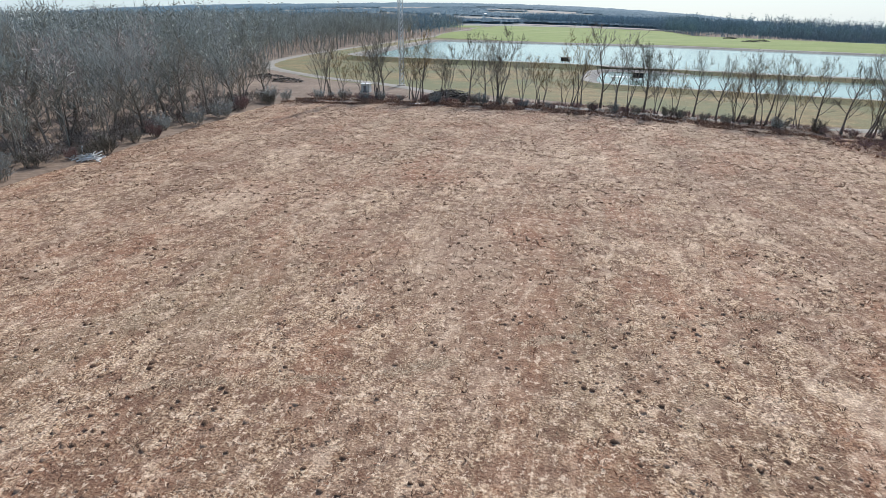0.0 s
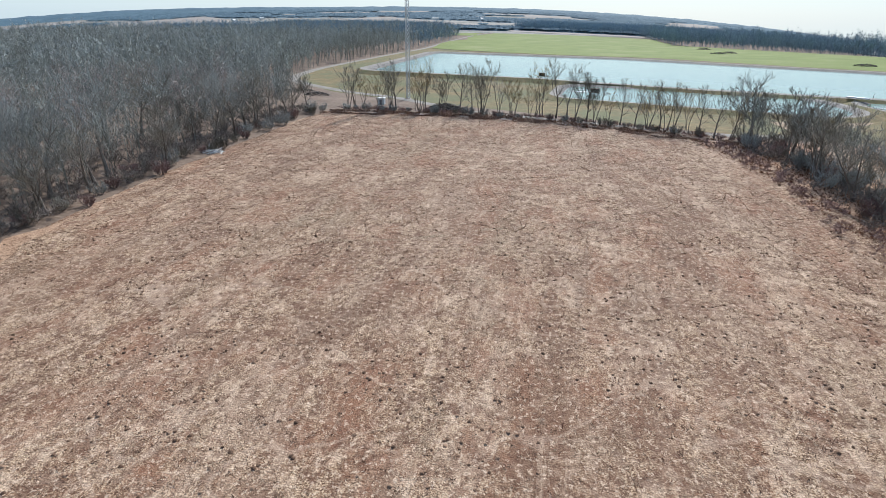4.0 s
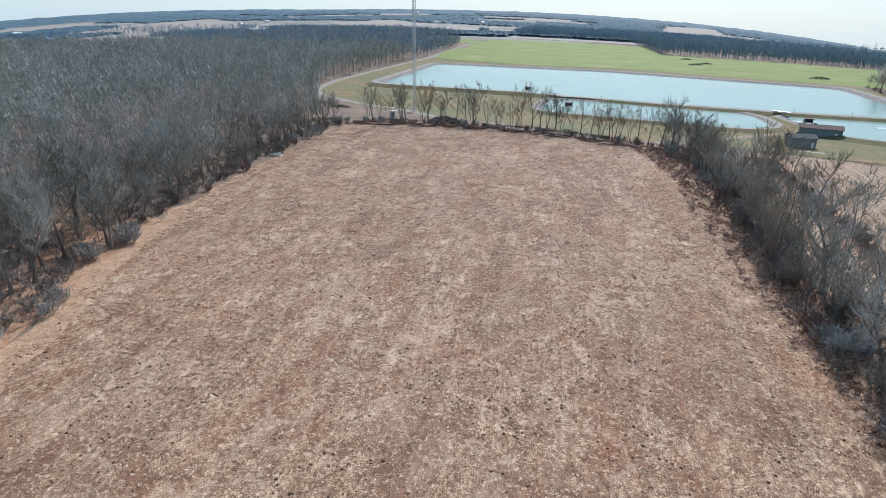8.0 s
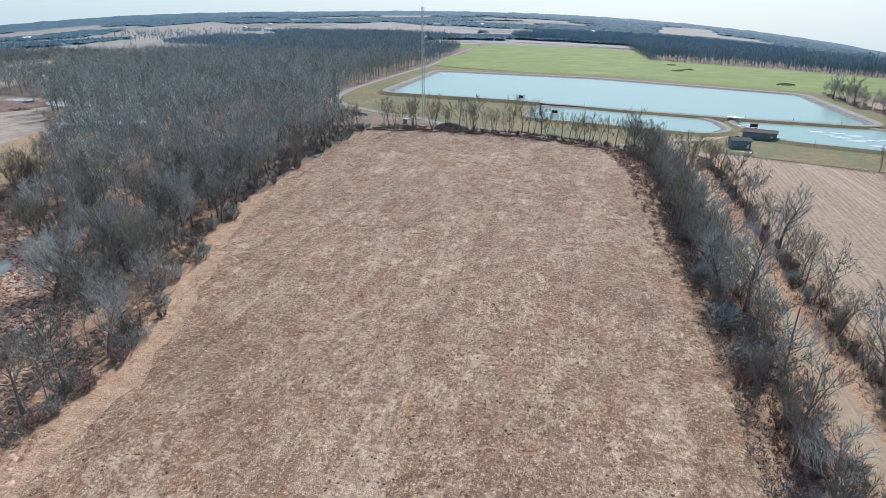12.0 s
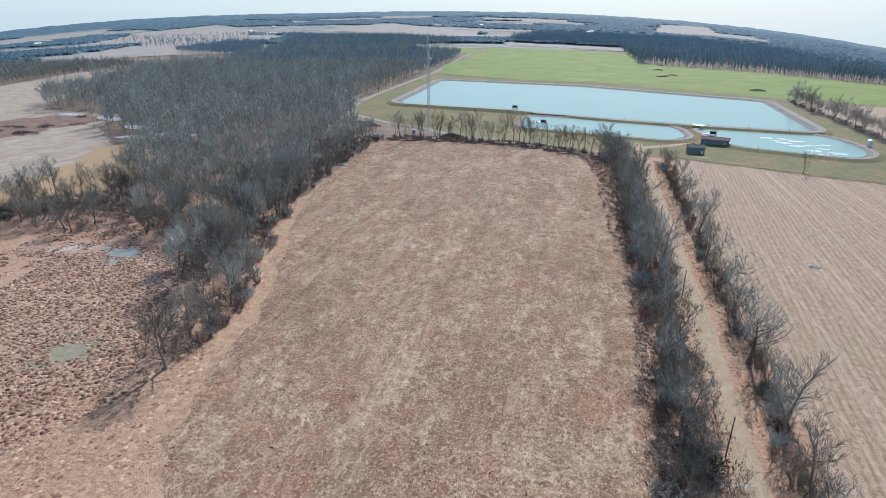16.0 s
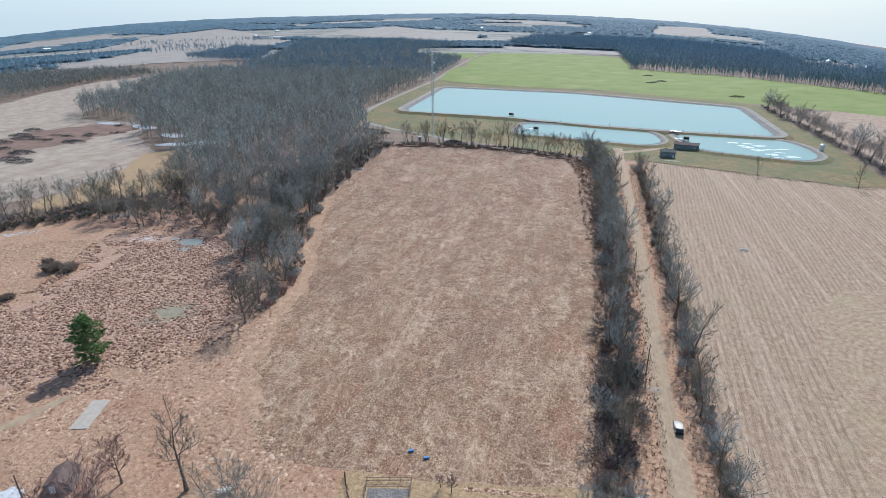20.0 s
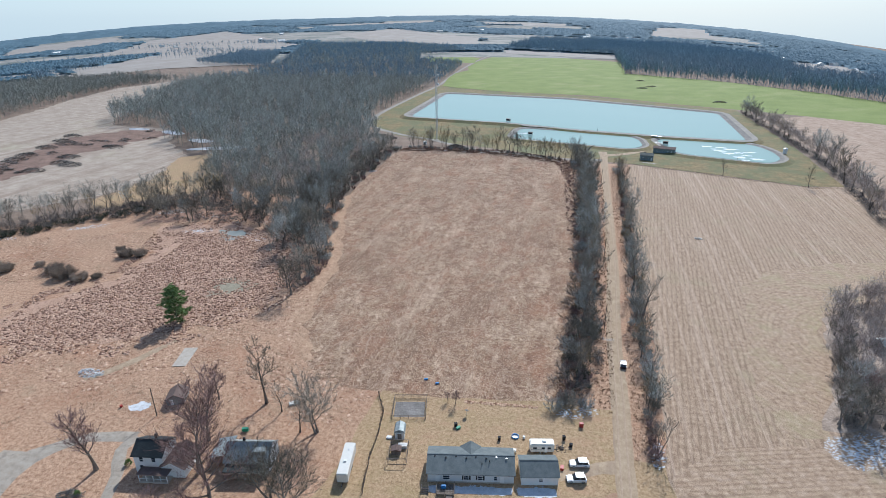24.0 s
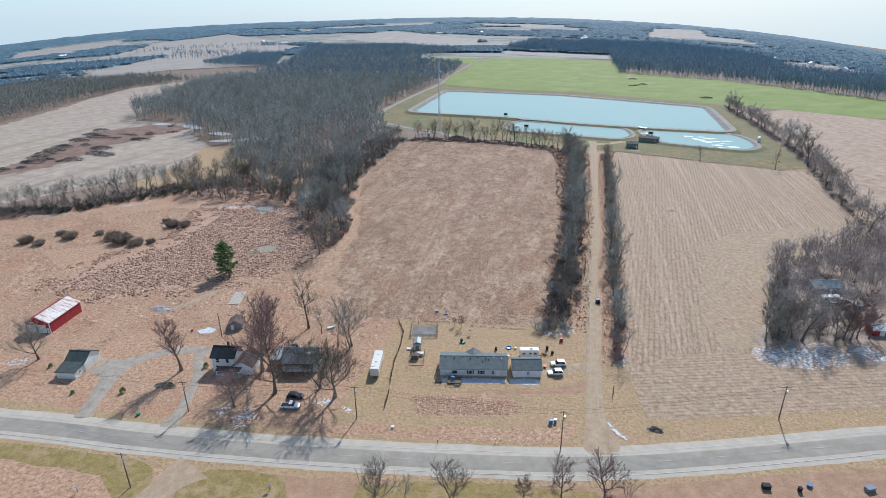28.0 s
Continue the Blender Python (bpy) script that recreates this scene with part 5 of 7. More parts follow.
def far_wood(x, y, r):
    if r < 1720 and not (x < -1150 or x > 640):
        return False
    if noise.noise((x / 900, y / 480, 4.0)) + 0.5 * noise.noise((x / 330, y / 200, 14.0)) < (0.02 if r < 3600 else -0.12) - 0.3 * max(0.0, min(1.0, (x + 500) / 600)):
        return False
    return not any(inside(x + 30 * noise.noise((x / 50, y / 50, 8)), y + 30 * noise.noise((x / 50, y / 50, 9)), f) for f in FAR_FIELDS)


fv, fq, flag, stands = [], [], [], []
frng = random.Random(77)
for i in range(TN):
    for j in range(RN):
        t, r = -1.2 + 1.95 * i / (TN - 1), 1150 * (4650 / 1150) ** (j / (RN - 1))
        x, y = r * math.sin(t) - 5, r * math.cos(t) - 90
        w = far_wood(x, y, r)
        flag.append(w)
        fv.append((x, y, land(x, y) + (6.5 + 2 * noise.noise((x / 45, y / 45, 1.0)) if w else 0.4)))
        if w:
            wide, deep = r * 1.95 / TN, r * 0.0094
            for _ in range(2):
                stands.append((x + frng.uniform(-0.5, 0.5) * wide, y + frng.uniform(-0.5, 0.5) * deep, max(12.0, wide * 0.8) * frng.uniform(0.7, 1.3)))
for i in range(TN - 1):
    for j in range(RN - 1):
        o = i * RN + j
        if flag[o] or flag[o + 1] or flag[o + RN] or flag[o + RN + 1]:
            fq.append((o, o + 1, o + RN + 1, o + RN))
tagged(part("backdrop", (fv, [], fq), "backdrop", smooth=True), "distant woods on the horizon, tinted blue for haze", "woods", kind="stuff")
cv, cf = [], []
for x, y, w in stands:                     # low crowns that rise out of the canopy
    k, z, a = len(cv), land(x, y), frng.uniform(0, 6.28)
    cv.append((x + frng.uniform(-2, 2), y + frng.uniform(-2, 2), z + frng.uniform(8, 11)))
    for c in range(5):
        g = w * frng.uniform(0.6, 1.1)
        cv.append((x + math.cos(a + c * 1.257) * g, y + math.sin(a + c * 1.257) * g, z + frng.uniform(4.5, 6.5)))
    cf += [(k, k + 1 + c, k + 1 + (c + 1) % 5) for c in range(5)]
tagged(part("backdrop", (cv, [], cf), "backdrop"), "uneven crowns of the distant haze-tinted woods", "woods", kind="stuff")

# ---- small building helpers ----
M.update({
    "siding": plain("pale_siding", (0.62, 0.63, 0.62), 0.6, vary=0.07, size=1.2),
    "white_siding": plain("white_siding", (0.74, 0.74, 0.72), 0.6, vary=0.07, size=1.2),
    "grey_siding": plain("grey_block_wall", (0.24, 0.235, 0.225), 0.7, vary=0.08, size=1.2),
    "teal_siding": plain("blue_grey_metal_wall", (0.17, 0.225, 0.235), 0.6, vary=0.08, size=1.2),
    "shingle_grey": surface("grey_roof_shingles", ((0.10, 0.118, 0.118), (0.15, 0.17, 0.168), (0.20, 0.222, 0.217)), 1.6, 0.14, bump=0.3, world_space=False),
    "shingle_black": surface("black_roof_shingles", ((0.022, 0.028, 0.03), (0.036, 0.044, 0.046), (0.055, 0.064, 0.066)), 1.6, 0.14, bump=0.3, world_space=False),
    "shingle_green": surface("dark_greenish_shingles", ((0.05, 0.06, 0.056), (0.078, 0.092, 0.086), (0.115, 0.132, 0.122)), 1.6, 0.14, bump=0.3, world_space=False),
    "shingle_brown": surface("brown_roof_shingles", ((0.10, 0.07, 0.06), (0.15, 0.105, 0.09), (0.21, 0.155, 0.135)), 1.2, 0.14, bump=0.3, world_space=False),
    "tin": surface("weathered_tin_roof", ((0.17, 0.20, 0.20), (0.28, 0.315, 0.31), (0.44, 0.47, 0.46)), 1.3, 0.2, rough=0.5, bump=0.1, metal=0.2, world_space=False),
    "barn_red": surface("red_barn_paint", ((0.24, 0.022, 0.03), (0.32, 0.032, 0.04), (0.38, 0.05, 0.055)), 2.0, 0.2, rough=0.6, bump=0.1, world_space=False),
    "barn_roof": surface("worn_red_and_white_roof", ((0.36, 0.14, 0.10), (0.58, 0.50, 0.46), (0.70, 0.665, 0.64)), 1.3, 0.3, rough=0.6, bump=0.1, world_space=False, contrast=2.0, stretch=(0.25, 1.2, 0.25)),
    "glass": plain("window_glass", (0.03, 0.04, 0.05), 0.06, vary=0.05, spec=0.6),
    "black": plain("black_rubber", (0.02, 0.02, 0.022), 0.8),
    "dark_wood": surface("weathered_wood", ((0.10, 0.08, 0.065), (0.17, 0.14, 0.115), (0.25, 0.21, 0.175)), 0.5, 0.06, bump=0.3, world_space=False, stretch=(1, 1, 0.15)),
    "steel": plain("galvanised_steel", (0.55, 0.56, 0.57), 0.4, 0.7),
    "car_white": plain("white_car_paint", (0.78, 0.79, 0.80), 0.25, vary=0.03, spec=0.6),
    "car_black": plain("black_car_paint", (0.02, 0.021, 0.024), 0.2, vary=0.05, spec=0.6),
    "car_grey": plain("grey_car_paint", (0.22, 0.24, 0.27), 0.25, vary=0.04, spec=0.6),
    "car_blue": plain("blue_car_paint", (0.10, 0.20, 0.36), 0.25, vary=0.04, spec=0.6),
    "blue": plain("blue_plastic", (0.05, 0.22, 0.48), 0.5),
    "red": plain("red_plastic", (0.42, 0.05, 0.04), 0.5),
    "green_plastic": plain("green_plastic", (0.05, 0.30, 0.18), 0.5),
    "cream": plain("cream_fibreglass", (0.68, 0.66, 0.60), 0.45, vary=0.06),
    "concrete": surface("concrete_slab", ((0.36, 0.31, 0.255), (0.45, 0.395, 0.33), (0.53, 0.48, 0.41)), 1.5, 0.1, world_space=False, bump=0.15),
    "brush": surface("cut_brushwood", ((0.05, 0.045, 0.04), (0.13, 0.115, 0.10), (0.30, 0.275, 0.25)), 1.5, 0.2, island=0.7, bump=0),
})


def box(cx, cy, cz, sx, sy, sz, bm=None, bevel=0.0):
    bm = bm or bmesh.new()
    r = bmesh.ops.create_cube(bm, size=1.0, matrix=Matrix.Translation((cx, cy, cz)) @ Matrix.Diagonal((sx, sy, sz, 1)))
    if bevel:
        es = {e for v in r["verts"] for e in v.link_edges}
        bmesh.ops.bevel(bm, geom=list(es), offset=bevel, segments=2, affect="EDGES")
    return bm


def rod(p, q, r0, r1=None, sides=8, bm=None):
    bm = bm or bmesh.new()
    v, f = [], []
    tube(v, f, Vector(p), Vector(q), r0, r0 if r1 is None else r1, sides)
    vs = [bm.verts.new(c) for c in v]
    for t in f:
        bm.faces.new([vs[i] for i in t])
    bm.faces.new(vs[:sides][::-1])
    bm.faces.new(vs[sides:])
    return bm


def prism(profile, y0, y1, bm=None, bevel=0.0):
    """An outline in x and z, drawn along y."""
    bm = bm or bmesh.new()
    a = [bm.verts.new((x, y0, z)) for x, z in profile]
    b = [bm.verts.new((x, y1, z)) for x, z in profile]
    n = len(profile)
    fs = [bm.faces.new(a[::-1]), bm.faces.new(b)] + [bm.faces.new((a[i], a[(i + 1) % n], b[(i + 1) % n], b[i])) for i in range(n)]
    bmesh.ops.recalc_face_normals(bm, faces=fs)
    if bevel:
        bmesh.ops.bevel(bm, geom=list({e for g in fs for e in g.edges}), offset=bevel, segments=2, affect="EDGES")
    return bm


def at(x, y, turn=0.0, z=0.0):
    return Matrix.Translation((x, y, z)) @ Matrix.Rotation(radians(turn), 4, "Z")


def window(root, x, y, z, w, h, along="x", shutters=None, out=-1):
    """A window with frame, pane and shutters on a wall that runs along x (facing y * out) or along y."""
    def b(cx, cz, sx, sz, depth, push):
        if along == "x":
            return box(x + cx, y + out * push, z + cz, sx, depth, sz)
        return box(x + out * push, y + cx, z + cz, depth, sx, sz)
    fr = b(0, h / 2 + 0.04, w + 0.16, 0.08, 0.08, 0.05)
    bm2 = fr
    for cx, cz, sx, sz in ((0, -h / 2 - 0.04, w + 0.16, 0.08), (-w / 2 - 0.04, 0, 0.08, h), (w / 2 + 0.04, 0, 0.08, h), (0, 0, w, 0.05)):
        if along == "x":
            box(x + cx, y + out * 0.05, z + cz, sx, 0.08, sz, bm2)
        else:
            box(x + out * 0.05, y + cx, z + cz, 0.08, sx, sz, bm2)
    win = part("window", bm2, "white_siding", root)
    part("pane", b(0, 0, w, h, 0.03, 0.025), "glass", win)
    if shutters:
        for s in (-1, 1):
            part("shutter", b(s * (w / 2 + 0.28), 0, 0.34, h + 0.15, 0.05, 0.04), shutters, win)


def gable_roof(root, L, W, eave, ridge, over, material, ox=0.0, oy=0.0, turn=False, label=""):
    """Two roof slopes with thickness; the ridge runs along x, or along y with turn."""
    rise = (ridge - eave) / (W / 2)
    w = W / 2 + over
    e = eave - over * rise
    prof = [(-w, e), (0, ridge), (w, e), (w, e + 0.16), (0, ridge + 0.18), (-w, e + 0.16)]
    bm = prism(prof, -L / 2 - over, L / 2 + over)
    if not turn:
        bmesh.ops.rotate(bm, verts=bm.verts, cent=(0, 0, 0), matrix=Matrix.Rotation(radians(90), 3, "Z"))
    bmesh.ops.translate(bm, verts=bm.verts, vec=(ox, oy, 0.02))
    r = part("roof", bm, material, root, label)
    cap = box(ox, oy, ridge + 0.2, 0.3 if turn else L + 2 * over, L + 2 * over if turn else 0.3, 0.06)
    part("ridge_cap", cap, material, r)
    return r


def gable_walls(root, L, W, eave, ridge, material, ox=0.0, oy=0.0, turn=False, label=""):
    bm = prism([(-W / 2, 0), (W / 2, 0), (W / 2, eave), (0, ridge - 0.03), (-W / 2, eave)], -L / 2, L / 2)
    if not turn:
        bmesh.ops.rotate(bm, verts=bm.verts, cent=(0, 0, 0), matrix=Matrix.Rotation(radians(90), 3, "Z"))
    bmesh.ops.translate(bm, verts=bm.verts, vec=(ox, oy, -0.03))
    return part("wall", bm, material, root, label)


def door(root, x, y, w, h, along="x", out=-1, material="white_siding", z=0.0, name="door"):
    d = part(name, box(x, y + out * 0.03, z + h / 2, w, 0.08, h) if along == "x" else box(x + out * 0.03, y, z + h / 2, 0.08, w, h), material, root)
    k = w * 0.4
    part("door_handle", box(x + k, y + out * 0.1, z + h * 0.47, 0.12, 0.06, 0.05) if along == "x" else box(x + out * 0.1, y + k, z + h * 0.47, 0.06, 0.12, 0.05), "steel", d)
    return d


# ---- the long single-storey house and its garage ----
home = thing("house", "long single-storey house with grey shingle roof and pale siding", "house", m=at(-32.4, 30.4, 13.7))
gable_walls(home, 19.8, 8.4, 2.7, 4.3, "siding")
roof = gable_roof(home, 19.8, 8.4, 2.7, 4.3, 0.35, "shingle_grey")
bmr = prism([(-2.6, 2.6), (0, 4.3), (2.6, 2.6), (2.6, 2.75), (0, 4.48), (-2.6, 2.75)], 0.4, 4.75)
part("dormer", bmr, "shingle_grey", roof, "rear gable of the roof")
for i, x in enumerate((-8.4, -5.8, -3.4, -1.0, 1.2, 3.6, 6.0, 8.3)):
    part("roof_vent", box(x, -0.9 if i % 2 else -0.5, 4.28, 0.34, 0.34, 0.3, bevel=0.03), "black" if i < 6 else "steel", roof)
for x, y, h in ((2.6, -2.2, 4.2), (4.4, -1.6, 4.5)):
    part("vent_pipe", rod((x, y, 3.2), (x, y, h), 0.09), "black", roof)
for x, w in ((-5.6, 1.5), (-1.0, 1.1), (2.2, 1.1), (5.7, 0.7)):
    window(home, x, -4.2, 1.55, w, 1.1, shutters="black" if abs(x) < 3 else None)
door(home, 7.2, -4.2, 0.95, 2.05)
door(home, -7.6, -4.2, 0.95, 2.05)
for x in (-6, 0, 6):
    window(home, x, 4.2, 1.55, 1.1, 1.1, out=1)
part("skirting", box(0, 0, 0.2, 20.0, 8.55, 0.4), "concrete", home)
deck = thing("deck", "weathered wooden deck with railing at the house front", "deck", m=at(-36.3, 22.4, 13.7))
for i in range(12):
    part("board", box(-1.85 + i * 0.34, 0, 0.55, 0.3, 3.0, 0.05), "dark_wood", deck)
for x in (-2, 0, 2):
    for y in (-1.4, 1.4):
        part("post", box(x, y, 0.75, 0.12, 0.12, 1.5), "dark_wood", deck)
for y in (-1.4,):
    part("rail", box(0, y, 1.45, 4.1, 0.09, 0.09), "dark_wood", deck)
for x in (-2, 2):
    part("rail", box(x, 0, 1.45, 0.09, 2.9, 0.09), "dark_wood", deck)
part("step", box(0.9, -1.9, 0.2, 1.4, 0.9, 0.25), "dark_wood", deck)
tagged(part("grill", box(0, 0, 0.45, 1.2, 0.7, 0.9, bevel=0.15), "blue"), "covered grill under a blue tarpaulin on the deck", "grill").matrix_basis = at(-36.8, 22.6, 20, 0.58)
stoop = thing("porch_steps", "wooden entrance steps with rails at the house front", "steps", m=at(-40.8, 21.2, 13.7))
for i in range(4):
    part("step", box(0, -0.9 + i * 0.35, 0.12 + i * 0.2, 1.6, 0.34, 0.08), "dark_wood", stoop)
for s in (-0.8, 0.8):
    part("side_panel", box(s, -0.2, 0.4, 0.08, 1.7, 0.8), "dark_wood", stoop)
    part("rail", box(s, -0.2, 1.4, 0.08, 1.7, 0.08), "dark_wood", stoop)
    part("post", box(s, -1.0, 0.7, 0.09, 0.09, 1.4), "dark_wood", stoop)
    part("post", box(s, 0.6, 0.7, 0.09, 0.09, 1.4), "dark_wood", stoop)

gar = thing("garage", "pale detached garage with grey shingle roof", "garage", m=at(-16.9, 33.1, 15.5))
gable_walls(gar, 8.4, 6.6, 2.6, 4.2, "white_siding")
gable_roof(gar, 8.4, 6.6, 2.6, 4.2, 0.3, "shingle_grey")
window(gar, 0.2, -3.3, 1.5, 0.8, 0.7)
door(gar, 4.2, 0, 2.6, 2.1, "y", 1, name="garage_door")
door(gar, 4.2, 2.3, 0.9, 2.0, "y", 1)


def caravan(label, L, W, H, m, category="caravan"):
    c = thing("caravan", label, category, m=m)
    part("body", box(0, 0, 0.5 + (H - 0.5) / 2, L, W, H - 0.5, bevel=0.22), "cream", c)
    part("stripe", box(0, -W / 2 - 0.005, 1.35, L * 0.92, 0.02, 0.16), "car_grey", c)
    for x in (-L * 0.3, 0.05 * L, L * 0.28):
        w = part("window", box(x, -W / 2 - 0.01, 1.85, 0.9, 0.05, 0.55, bevel=0.015), "glass", c)
        part("window_frame", box(x, -W / 2 - 0.002, 1.85, 1.0, 0.04, 0.65), "steel", w)
    d = part("door", box(L * 0.16, -W / 2 - 0.02, 1.45, 0.65, 0.05, 1.75), "white_siding", c)
    part("door_handle", box(L * 0.16 + 0.26, -W / 2 - 0.06, 1.4, 0.08, 0.05, 0.05), "black", d)
    part("air_conditioner", box(0.1 * L, 0, H + 0.14, 0.9, 0.7, 0.3, bevel=0.07), "white_siding", c)
    part("roof_vent", box(-0.25 * L, 0.1, H + 0.05, 0.4, 0.4, 0.14), "steel", c)
    for s in (-1, 1):
        for x in (-0.45, 0.45):
            w = part("wheel", rod((x, s * (W / 2 - 0.28), 0.34), (x, s * (W / 2 - 0.02), 0.34), 0.34, sides=14), "black", c)
            part("rim", rod((x, s * (W / 2 - 0.05), 0.34), (x, s * (W / 2 + 0.01), 0.34), 0.19, sides=10), "steel", w)
    part("tow_bar", prism([(L / 2 - 0.2, 0.42), (L / 2 + 1.1, 0.42), (L / 2 + 1.1, 0.52), (L / 2 - 0.2, 0.52)], -0.08, 0.08), "black", c)
    part("jack", rod((L / 2 + 0.9, 0, 0.0), (L / 2 + 0.9, 0, 0.9), 0.05), "steel", c)
    return c


caravan("white travel caravan parked behind the garage", 5.9, 2.4, 2.9, at(-17.1, 41.2, 15))
caravan("long white travel trailer parked on the grass", 10.6, 2.6, 3.1, at(-60.9, 22.9, -76))


def car(label, paint, L, W, H, m, pickup=False, group=""):
    """A parked car: body, cabin with glass, four wheels with rims, lights and bumpers."""
    c = thing("car" if not pickup else "pickup_truck", label, "car" if not pickup else "pickup", group, m)
    h = H * 0.56
    body = prism([(-L / 2, 0.32), (L / 2, 0.32), (L / 2, h * 0.86), (L / 2 - 0.25, h * 0.95), (L * 0.18, h), (-L / 2 + 0.1, h), (-L / 2, h * 0.9)], -W / 2, W / 2, bevel=0.07)
    bd = part("body", body, paint, c)
    x0, x1, x2, x3 = (-L * 0.06, -L * 0.03, L * 0.13, L * 0.23) if pickup else (-L * 0.46, -L * 0.38, L * 0.06, L * 0.2)
    part("cabin", prism([(x0, h - 0.02), (x3, h - 0.02), (x2, H - 0.05), (x1, H - 0.05)], -W / 2 + 0.1, W / 2 - 0.1, bevel=0.05), "glass", c)
    part("roof", prism([(x1 - 0.04, H - 0.08), (x2 + 0.05, H - 0.08), (x2 - 0.08, H), (x1 + 0.06, H)], -W / 2 + 0.1, W / 2 - 0.1, bevel=0.03), paint, c)
    for s in (-1, 1):
        part("pillar", prism([((x0 + x3) / 2 - 0.06, h), ((x0 + x3) / 2 + 0.06, h), ((x1 + x2) / 2 + 0.06, H - 0.05), ((x1 + x2) / 2 - 0.06, H - 0.05)],
                             s * (W / 2 - 0.1) - 0.02, s * (W / 2 - 0.1) + 0.02), paint, c)
        part("headlight", box(L / 2, s * (W / 2 - 0.28), h * 0.72, 0.06, 0.34, 0.16, bevel=0.02), "steel", c)
        part("tail_light", box(-L / 2, s * (W / 2 - 0.2), h * 0.75, 0.06, 0.2, 0.24, bevel=0.02), "red", c)
        part("wing_mirror", box(x3 - 0.1, s * (W / 2 + 0.1), h + 0.08, 0.12, 0.2, 0.14, bevel=0.03), "black", c)
        for x in (-L * 0.31, L * 0.31):
            w = part("wheel", rod((x, s * (W / 2 - 0.24), 0.36), (x, s * (W / 2 + 0.01), 0.36), 0.36, sides=16), "black", c)
            part("rim", rod((x, s * (W / 2 - 0.02), 0.36), (x, s * (W / 2 + 0.03), 0.36), 0.22, sides=12), "steel", w)
    part("bumper", box(L / 2 + 0.03, 0, 0.45, 0.14, W * 0.94, 0.22, bevel=0.04), "black", c)
    part("bumper", box(-L / 2 - 0.03, 0, 0.45, 0.14, W * 0.94, 0.22, bevel=0.04), "black", c)
    if pickup:
        part("bed", box(-L * 0.28, 0, h + 0.005, L * 0.36, W * 0.82, 0.03), "black", bd)
    return c


car("white van parked on the gravel by the garage", "car_white", 4.5, 1.85, 1.85, at(-8.1, 33.6, 196))
car("white and grey van parked beside the white one", "car_white", 4.6, 1.85, 1.85, at(-7.8, 38.6, 194))
car("white pickup truck parked on the grass under the trees", "car_white", 5.2, 1.9, 1.8, at(-76.8, -1.0, 14), True)
car("black car parked behind the white pickup", "car_black", 4.6, 1.8, 1.45, at(-77.8, 3.4, 12))
car("dark car with white roof parked on the gravel lane", "car_black", 4.3, 1.8, 1.5, at(2.3, 84.6, 92))
for x, y, a, p, lab in ((85, 103.6, 20, "car_white", "white car parked in the grove farmyard"), (88.6, 101.2, 30, "car_grey", "grey car parked in the grove farmyard"), (87.9, 95.9, 25, "car_blue", "blue car parked in the grove farmyard"),
                        (89.2, 107.2, 15, "car_white", "white car parked behind the grove house"), (95.4, 98, 60, "car_blue", "blue car parked under bare trees"), (92.5, 103, 40, "car_grey", "grey car parked under bare trees")):
    car(lab, p, 4.5, 1.8, 1.5, at(x, y, a), group="cars in the grove farmyard")

# ---- the two older houses ----
old = thing("house", "white two-storey farmhouse with black roof behind bare maples", "house", m=at(-105.6, 11.8, 12))
gable_walls(old, 7.0, 6.4, 5.2, 7.2, "white_siding")
gable_roof(old, 7.0, 6.4, 5.2, 7.2, 0.4, "shingle_black", label="black shingle roof")
wing = part("wing", prism([(3.4, 0), (9.0, 0), (9.0, 2.9), (6.2, 4.6), (3.4, 2.9)], -4.2, 3.0), "white_siding", old)
part("wing_roof", prism([(2.9, 2.7), (6.2, 4.62), (9.5, 2.7), (9.5, 2.86), (6.2, 4.8), (2.9, 2.86)], -4.6, 3.3), "shingle_brown", old, "brown shingle roof of the wing")
porch = part("porch", box(2.4, -5.2, 0.25, 7.0, 2.2, 0.5), "concrete", old)
part("porch_roof", prism([(-1.3, 2.5), (6.1, 2.5), (6.1, 2.66), (-1.3, 2.66)], -6.5, -3.9), "shingle_brown", porch)
for x in (-1.0, 0.8, 2.5, 4.2, 5.8):
    part("porch_post", box(x, -6.2, 1.5, 0.14, 0.14, 2.1), "white_siding", porch)
part("porch_rail", box(2.4, -6.2, 1.25, 7.0, 0.08, 0.08), "white_siding", porch)
for x, z in ((-1.6, 4.1), (1.4, 4.1), (-1.9, 1.7)):
    window(old, x, -3.2, z, 0.9, 1.3)
window(old, -3.5, 0, 4.1, 0.9, 1.3, "y")
part("chimney", box(0.3, 1.2, 7.4, 0.6, 0.6, 1.3, bevel=0.03), "shingle_brown", old)

tin = thing("house", "small grey house with patched tin roof under bare trees", "house", m=at(-83.6, 18.4, 15))
gable_walls(tin, 10.4, 7.4, 3.4, 6.2, "siding")
gable_roof(tin, 10.4, 7.4, 3.4, 6.2, 0.3, "tin", label="patched weathered tin roof")
part("dormer", prism([(1.4, 4.0), (4.4, 4.0), (4.4, 5.7), (1.4, 5.5)], -2.6, -0.4), "tin", tin)
for x in (-3.4, 0, 3.4):
    window(tin, x, -3.7, 1.6, 1.0, 1.2)
window(tin, 5.2, 0, 4.2, 0.9, 1.1, "y", out=1)
door(tin, -1.7, -3.7, 0.95, 2.05)
part("chimney", box(-1.4, 0.3, 6.5, 0.5, 0.5, 1.2, bevel=0.03), "black", tin)
part("porch_roof", prism([(-4.8, 2.7), (4.4, 2.7), (4.4, 2.82), (-4.8, 2.82)], -6.3, -3.6), "shingle_black", tin)
